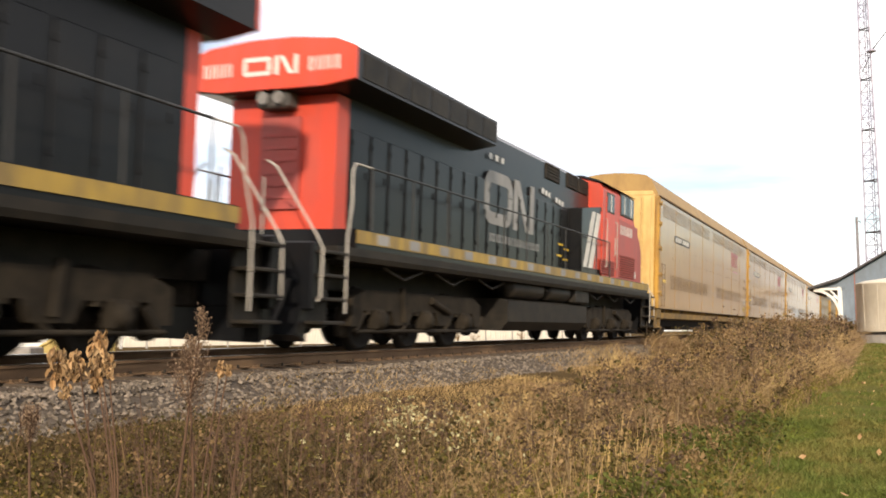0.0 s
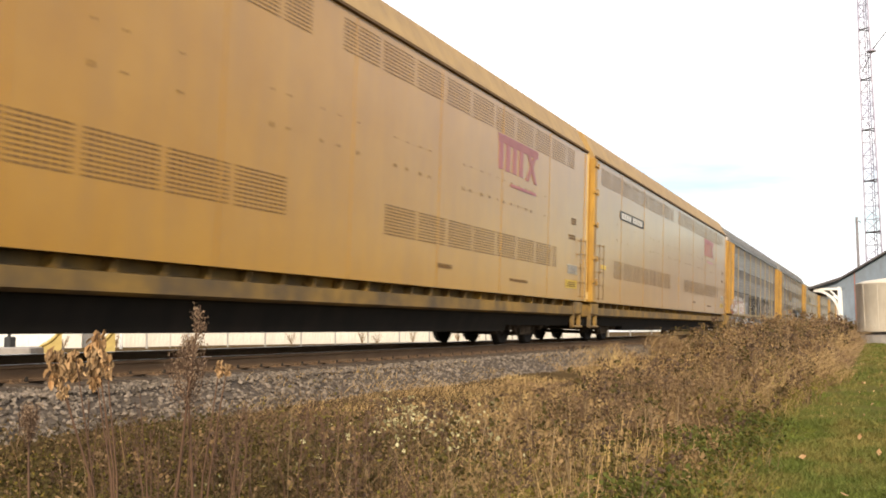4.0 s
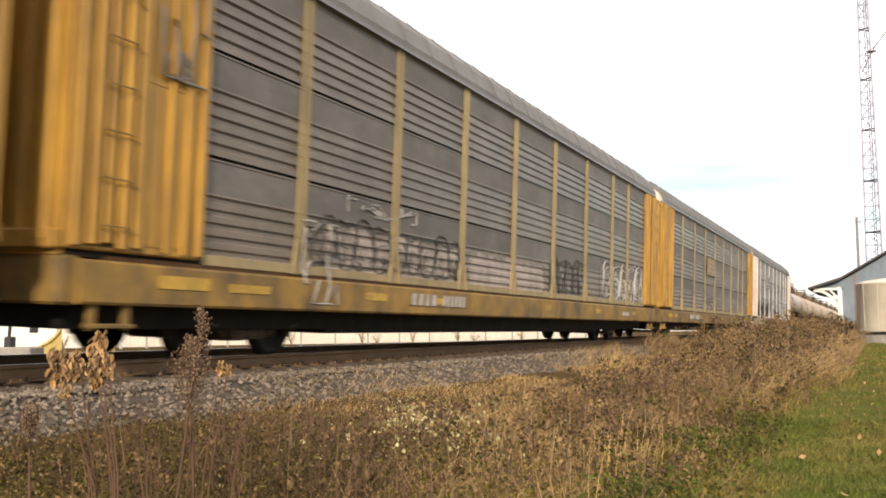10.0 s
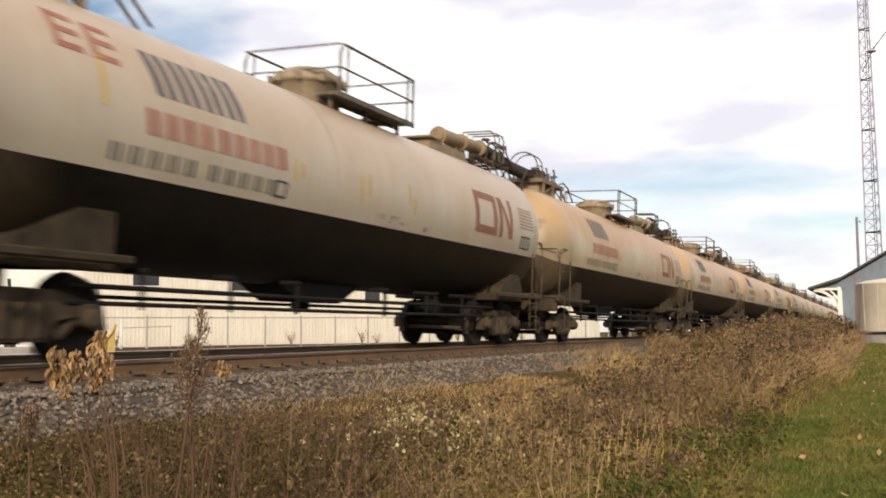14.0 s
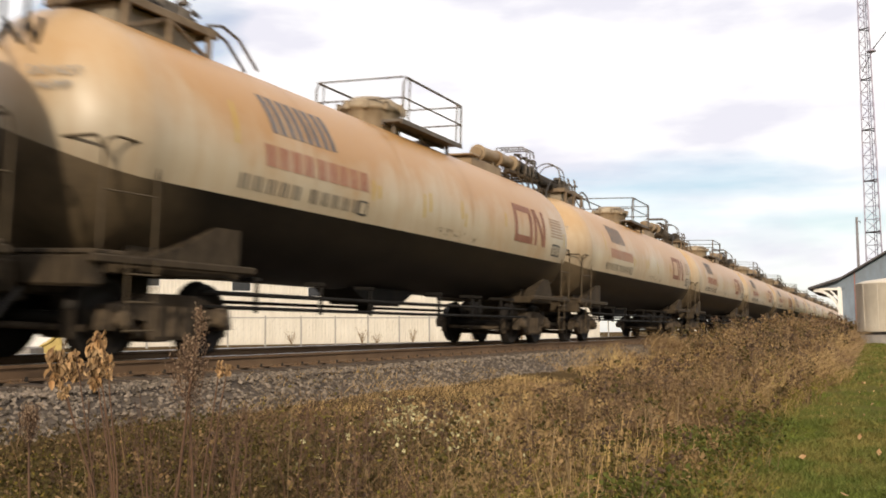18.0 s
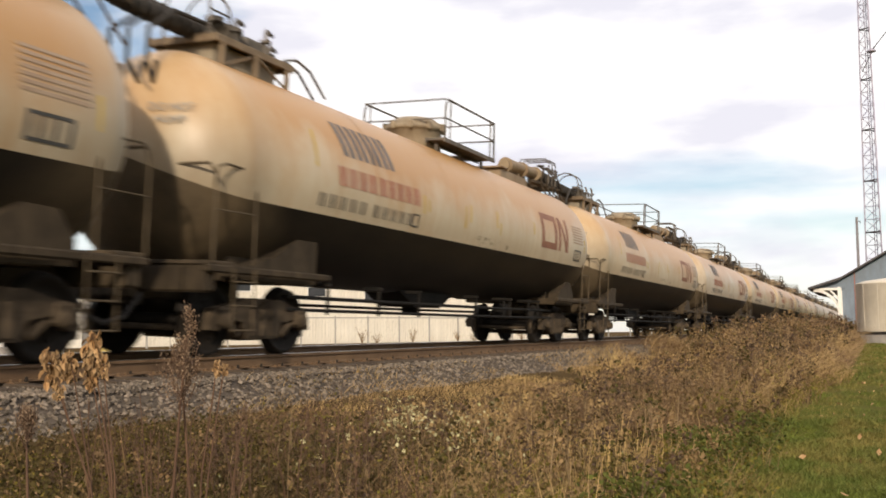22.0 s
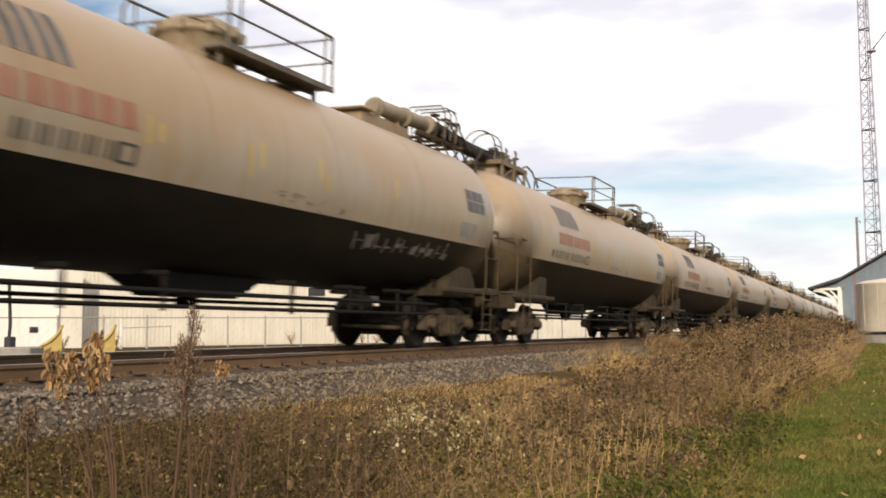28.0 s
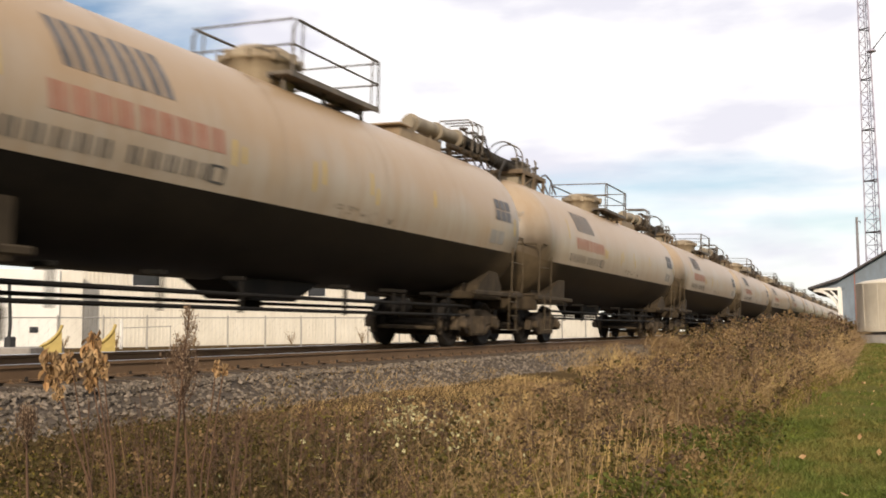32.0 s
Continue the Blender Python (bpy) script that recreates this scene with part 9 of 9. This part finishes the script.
    for j in range(9):
        f = RNG.uniform(0.35, 0.97, n)
        p = base + np.array([0, 0, 1.0]) * (top * f)[:, None] + out * (lean * f ** 1.5)[:, None]
        hh, ln = RNG.uniform(0, 6.28, n), top * RNG.uniform(0.08, 0.26, n)
        fine.append(ribbons(p, hh, ln * 0.8, ln * 0.6, np.full(n, 0.0026), 0.5))
        o2 = np.stack([np.cos(hh), np.sin(hh), np.zeros(n)], 1)
        for q in (0.4, 0.7, 1.0):
            c = p + np.array([0, 0, 1.0]) * (ln * 0.8 * q)[:, None] + o2 * (ln * 0.6 * q)[:, None] + RNG.normal(0, 0.01, (n, 3))
            husks.append(flecks(c, RNG.uniform(0.004, 0.012, n), 1.2))
    stuff("fine_weed_stems", fine, M["red_stem"], "fine tall brown weed stems standing apart", "weeds")
    stuff("fine_weed_leaves", husks[1::3], M["weed_green"], "small olive leaves on the fine weeds", "weeds")
    stuff("fine_weed_husks", husks[0::3] + husks[2::3], M["seed"], "small brown husks on the fine weeds", "weeds")
    # low leaves, olive and yellowing
    x, y = scatter(60000, -6.4, -1.15, 2.6, 45, 1.6)
    keep = (green_zone(x, y) + RNG.normal(0, 0.2, len(x)) > 0.42) & ((x > -3.9) | (y < 10))
    x, y = x[keep], y[keep]
    n = len(x)
    p = np.stack([x, y, ground_zs(x, y) + weed_top(x, y) * clump(x, y) * RNG.uniform(0.05, 0.8, n)], 1)
    stuff("green_undergrowth", [flecks(p, (0.011 + 0.0008 * y) * RNG.uniform(0.5, 1.7, n), 1.5)], M["weed_green"], "olive-green leaves low among the weeds", "plants")
    f = np.repeat(RNG.random(52), 10)
    x = -5.9 + 3.3 * f + np.repeat(RNG.normal(0, 0.3, 52), 10) + RNG.normal(0, 0.09, 520)
    y = 11.4 - 5.4 * f + np.repeat(RNG.normal(0, 0.5, 52), 10) + RNG.normal(0, 0.14, 520)
    p = np.stack([x, y, ground_zs(x, y) + weed_top(x, y) * RNG.uniform(0.8, 1.35, 520)], 1)
    x2, y2 = scatter(160, -5.5, -1.6, 4, 30, 1.4)
    p2 = np.stack([x2, y2, ground_zs(x2, y2) + weed_top(x2, y2) * RNG.uniform(0.5, 1.1, 160)], 1)
    stuff("pale_leaves", [flecks(p, RNG.uniform(0.007, 0.024, 520), 2.1), flecks(p2, RNG.uniform(0.006, 0.014, 160), 2.0)], M["pale_leaf"], "scattered pale yellow and whitish leaves", "leaves")
    # mown lawn
    x, y = scatter(120000, -2.2, 5.5, 4.3, 75, 2.0)
    x1, y1 = scatter(90000, -1.6, 2.6, 4.3, 13, 1.1)
    x, y = np.concatenate([x, x1]), np.concatenate([y, y1])
    keep = (x > np.minimum(edge_x(y) + 0.08, -1.0) + 0.1 * np.sin(y * 1.7)) | ((RNG.random(len(x)) < 0.12) & (x > -1.7))
    x, y = x[keep], y[keep]
    n = len(x)
    h = (RNG.uniform(0.02, 0.06, n) + 0.0006 * y) * np.where(x < -1.0, 2.2, 1.0) * np.clip(1 + patch(x, y, 1.5, 3.0), 0.5, 1.8)
    base = np.stack([x, y, ground_zs(x, y) - 0.01], 1)
    stuff("lawn_grass", [ribbons(base, RNG.uniform(0, 6.28, n), h, h * RNG.uniform(0.3, 1.6, n), (0.0035 + 0.00045 * y) * RNG.uniform(0.7, 1.3, n))], M["grass"], "short green lawn grass", "grass")
    x, y = scatter(420, -1.4, 4.5, 5, 40, 1.3)
    n = len(x)
    p = np.stack([x, y, ground_zs(x, y) + 0.05], 1)
    stuff("fallen_leaves", [flecks(p, RNG.uniform(0.015, 0.04, n), 1.6)], M["leaf_brown"], "dry leaves fallen on the lawn", "leaves")

    # thinner cover behind the camera and beside it
    x, y = np.minimum(RNG.uniform(-6.75, -0.6, 9000), -1.25 + RNG.normal(0, 0.22, 9000)), RNG.uniform(-14, 3.2, 9000)
    n = len(x)
    base = np.stack([x, y, ground_zs(x, y) - 0.02], 1)
    h = weed_top(x, y) * RNG.uniform(0.4, 1.0, n) + 0.04
    stuff("brown_grass", [ribbons(base, RNG.uniform(0, 6.28, n), h, h * RNG.uniform(0.4, 2.0, n), np.full(n, 0.012))], M["weed"], "brown matted dead grass", "grass")
    x, y = np.concatenate([RNG.uniform(-1.6, 9, 14000), RNG.uniform(2.6, 9, 8000)]), np.concatenate([RNG.uniform(-14, 4.4, 14000), RNG.uniform(4.4, 13, 8000)])
    n = len(x)
    base = np.stack([x, y, ground_zs(x, y) - 0.01], 1)
    h = RNG.uniform(0.025, 0.065, n)
    stuff("lawn_grass", [ribbons(base, RNG.uniform(0, 6.28, n), h, h * RNG.uniform(0.3, 1.6, n), np.full(n, 0.012))], M["grass"], "short green lawn grass", "grass")


build_growth()


def leafy_stalk(clusters, base, lab, seed, tips):
    """A tall dead stalk with curled leaf bunches; its root is the pivot about which the wind of the train bends it."""
    rng = random.Random(seed)
    root = thing("dead_stalk", pose(*base), lab, "weed")
    b = Vector(base)
    s, leaves = Shape(), Shape()
    for cx, cy, cz, r in clusters:
        c = Vector((cx, cy, cz)) - b
        s.tube([(0, 0, 0), (c.x * 0.35 + rng.uniform(-0.02, 0.02), c.y * 0.35, c.z * 0.55), (c.x * 0.8, c.y * 0.8, c.z * 0.88), c + Vector((0, 0, r))], 0.005, 5, r2=0.0025)
        for i in range(64):
            # leaves droop round the stem and curl inward
            a, d, z = rng.uniform(0, 6.28), r * 0.62 * rng.random() ** 0.6, rng.uniform(-1.0, 0.95) * r
            d *= 1.0 - 0.45 * abs(z / r)
            q = c + Vector((d * math.cos(a), d * math.sin(a), z))
            m = Euler((rng.uniform(-1.4, 1.4), rng.uniform(0.3, 2.2), a + rng.uniform(-0.8, 0.8))).to_matrix()
            k = r * rng.uniform(0.14, 0.40)
            vs = [(-k, 0, 0), (-k * 0.3, k * 0.5, k * 0.34), (k * 0.5, k * 0.42, k * 0.1), (k, 0, -k * 0.4), (k * 0.5, -k * 0.42, k * 0.1), (-k * 0.3, -k * 0.5, k * 0.34), (0.1 * k, 0, -0.14 * k)]
            leaves.add([m @ Vector(p) + q for p in vs], [(0, 1, 6), (1, 2, 6), (2, 3, 6), (3, 4, 6), (4, 5, 6), (5, 0, 6)])
    part("stem", s, M["red_stem"], root)
    tagged(part("foliage", leaves, M["leaf_brown"], root, "curled russet leaves"), kind="stuff")
    SWAY.append((root, pose(*base), tips))
    return root


def plume_stalk(base, top, seed, tips, lab, wide=1.0, low=0.62):
    rng = random.Random(seed)
    root = thing("plumed_stalk", pose(*base), lab, "weed")
    b, t = Vector(base), Vector(top)
    d = t - b
    s = Shape()
    s.tube([(0, 0, 0), d * 0.4 + Vector((0.015, 0, 0)), d * 0.75, d], 0.0105, 5, r2=0.0025)
    plume = Shape()
    for i in range(54):
        f = low + (0.98 - low) * i / 54
        p = d * f
        a = rng.uniform(0, 6.28)
        ln = (0.15 * (1.0 - f) / (1 - low) + 0.025) * rng.uniform(0.7, 1.2)
        e = p + Vector((math.cos(a) * ln * 0.55 * wide, math.sin(a) * ln * 0.55 * wide, ln))
        s.tube([p, (p + e) / 2 + Vector((math.cos(a), math.sin(a), 0)) * ln * 0.12, e], 0.0014, 3, False)
        for k in range(20):
            q = p.lerp(e, rng.uniform(0.15, 1.05)) + Vector((rng.gauss(0, 0.006), rng.gauss(0, 0.006), rng.gauss(0, 0.009)))
            r = rng.uniform(0.003, 0.007)
            m = Euler((rng.uniform(0, 6), rng.uniform(0, 6), rng.uniform(0, 6))).to_matrix()
            plume.add([m @ Vector(v) + q for v in ((-r, 0, 0), (0, r * 0.5, 0), (r, 0, 0), (0, -r * 0.5, r * 0.3))], [(0, 1, 2, 3)])
    part("stem", s, M["red_stem"], root)
    tagged(part("plume", plume, M["plume"], root, "feathery dry seed plume"), kind="stuff")
    SWAY.append((root, pose(*base), tips))
    return root


def reed(base, top, seed, lab):
    """One thin reddish stem with a few side twigs."""
    rng = random.Random(seed)
    d = Vector(top) - Vector(base)
    root = thing("bare_stalk", pose(*base), lab, "weed", "bare stalks by the camera")
    s = Shape()
    s.tube([(0, 0, 0), d * 0.5 + Vector((rng.uniform(-0.02, 0.02), 0, 0)), d], 0.0045, 5, r2=0.002)
    part("stem", s, M["red_stem"], root)
    for i in range(5):
        f = rng.uniform(0.45, 0.95)
        a = rng.uniform(0, 6.28)
        ln = rng.uniform(0.05, 0.14)
        s = Shape()
        s.tube([d * f, d * f + Vector((math.cos(a) * 0.4, math.sin(a) * 0.4, 0.9)) * ln], 0.002, 3, r2=0.001)
        part("twig", s, M["red_stem"], root)
    return root


def gust(rows, k=1.0):
    return [(t, a * k, b * k) for t, a, b in rows]


CALM = [(0, 0, 0), (3, 0.3, -0.3), (6, 0, -0.6), (9, 0.2, 0), (13, 0, 0.2), (14.5, 0.3, 0.0), (17, 0.2, -0.4), (19, 0, -0.3), (20, 0.4, -1.6), (21, 0, -0.8), (22.5, 0.5, -2.2), (23, 0, -0.8), (25, 0, -1.0),
        (25.5, 0.4, -1.9), (27.5, 0.5, -3.2), (28, 0, -1.4), (29, 0.3, -2.2), (30, 0.5, -2.6), (31, 0.2, -1.6), (32, 0.3, -2.0)]
leafy_stalk([(-3.235, 3.18, 0.145, 0.075), (-3.16, 3.22, 0.15, 0.06), (-3.20, 3.19, 0.06, 0.045)], (-3.05, 3.30, -0.88), "dead stalk with curled russet leaves beside the ballast", 5, gust(CALM))
leafy_stalk([(-3.07, 3.25, 0.215, 0.075), (-3.08, 3.25, 0.12, 0.065), (-3.03, 3.27, 0.14, 0.05)], (-3.0, 3.32, -0.88), "dead stalk with a thick bunch of russet leaves", 6, gust(CALM, 0.8))
leafy_stalk([(-2.585, 3.46, 0.13, 0.032), (-2.55, 3.47, 0.125, 0.026)], (-2.7, 3.45, -0.88), "short dead stalk with a few russet leaves", 7, gust(CALM, 0.5))
plume_stalk((-2.86, 3.40, -0.87), (-2.645, 3.42, 0.40), 8, gust(CALM, 1.5), "tall dead stalk with a feathery tan plume", 1.1)
plume_stalk((-2.8, 3.55, -0.87), (-2.74, 3.45, 0.26), 9, gust(CALM, 1.2), "dead stalk with a thin tan plume", 0.8, 0.72)
plume_stalk((-3.3, 3.1, -0.87), (-3.4, 3.2, -0.05), 10, gust(CALM, 0.6), "short dead stalk with a small plume", 0.5, 0.8)
RS = random.Random(21)
for i in range(14):
    bx, by = -3.05 + RS.uniform(-0.12, 0.75), 3.30 + RS.uniform(-0.12, 0.35)
    reed((bx, by, -0.88), (bx + RS.uniform(-0.16, 0.14), by + RS.uniform(-0.08, 0.05), RS.uniform(-0.28, 0.08)), 30 + i, "thin bare red-brown weed stalk among the grass")


# ---- motion ----
KNOTS = [0, 4, 8, 12, 16, 20, 24, 28, 32]
RUN = [0.0, 88.12, 176.25, 264.38, 352.52, 440.73, 529.13, 617.72, 706.36]


def spin(ob, y, r, sign=1):
    """Turns one wheelset as the train rolls, a row for each thirtieth of a second."""
    rows = []
    for i in range(0, 961):
        t = i / 30
        k = min(int(t // 4), 7)
        run = RUN[k] + (RUN[k + 1] - RUN[k]) * (t - KNOTS[k]) / 4
        rows.append((t, pose(0, y, r, sign * math.degrees(run / r) % 360, 0, 0)))
    walk(ob, rows)


def motions():
    for ob, y0, turn in TRAIN:
        walk(ob, [(t, car_pose(y0 - s, turn)) for t, s in zip(KNOTS, RUN)])
    done = {}
    wheels = [(c, (round(c.location.y, 3), round(c.location.z, 3), -1 if turn else 1)) for ob, y0, turn in TRAIN for c in ob.children_recursive if c.name.startswith("wheelset")]
    for ob, key in wheels:
        if key in done:
            ob.rotation_mode = "QUATERNION"
            data = ob.animation_data_create()
            data.action = done[key].animation_data.action
            data.action_slot = done[key].animation_data.action_slot
        else:
            spin(ob, *key)
            done[key] = ob
    for ob, base, tips in SWAY:
        walk(ob, [(t, base @ pose(0, 0, 0, a, b, 0)) for t, a, b in tips])


motions()
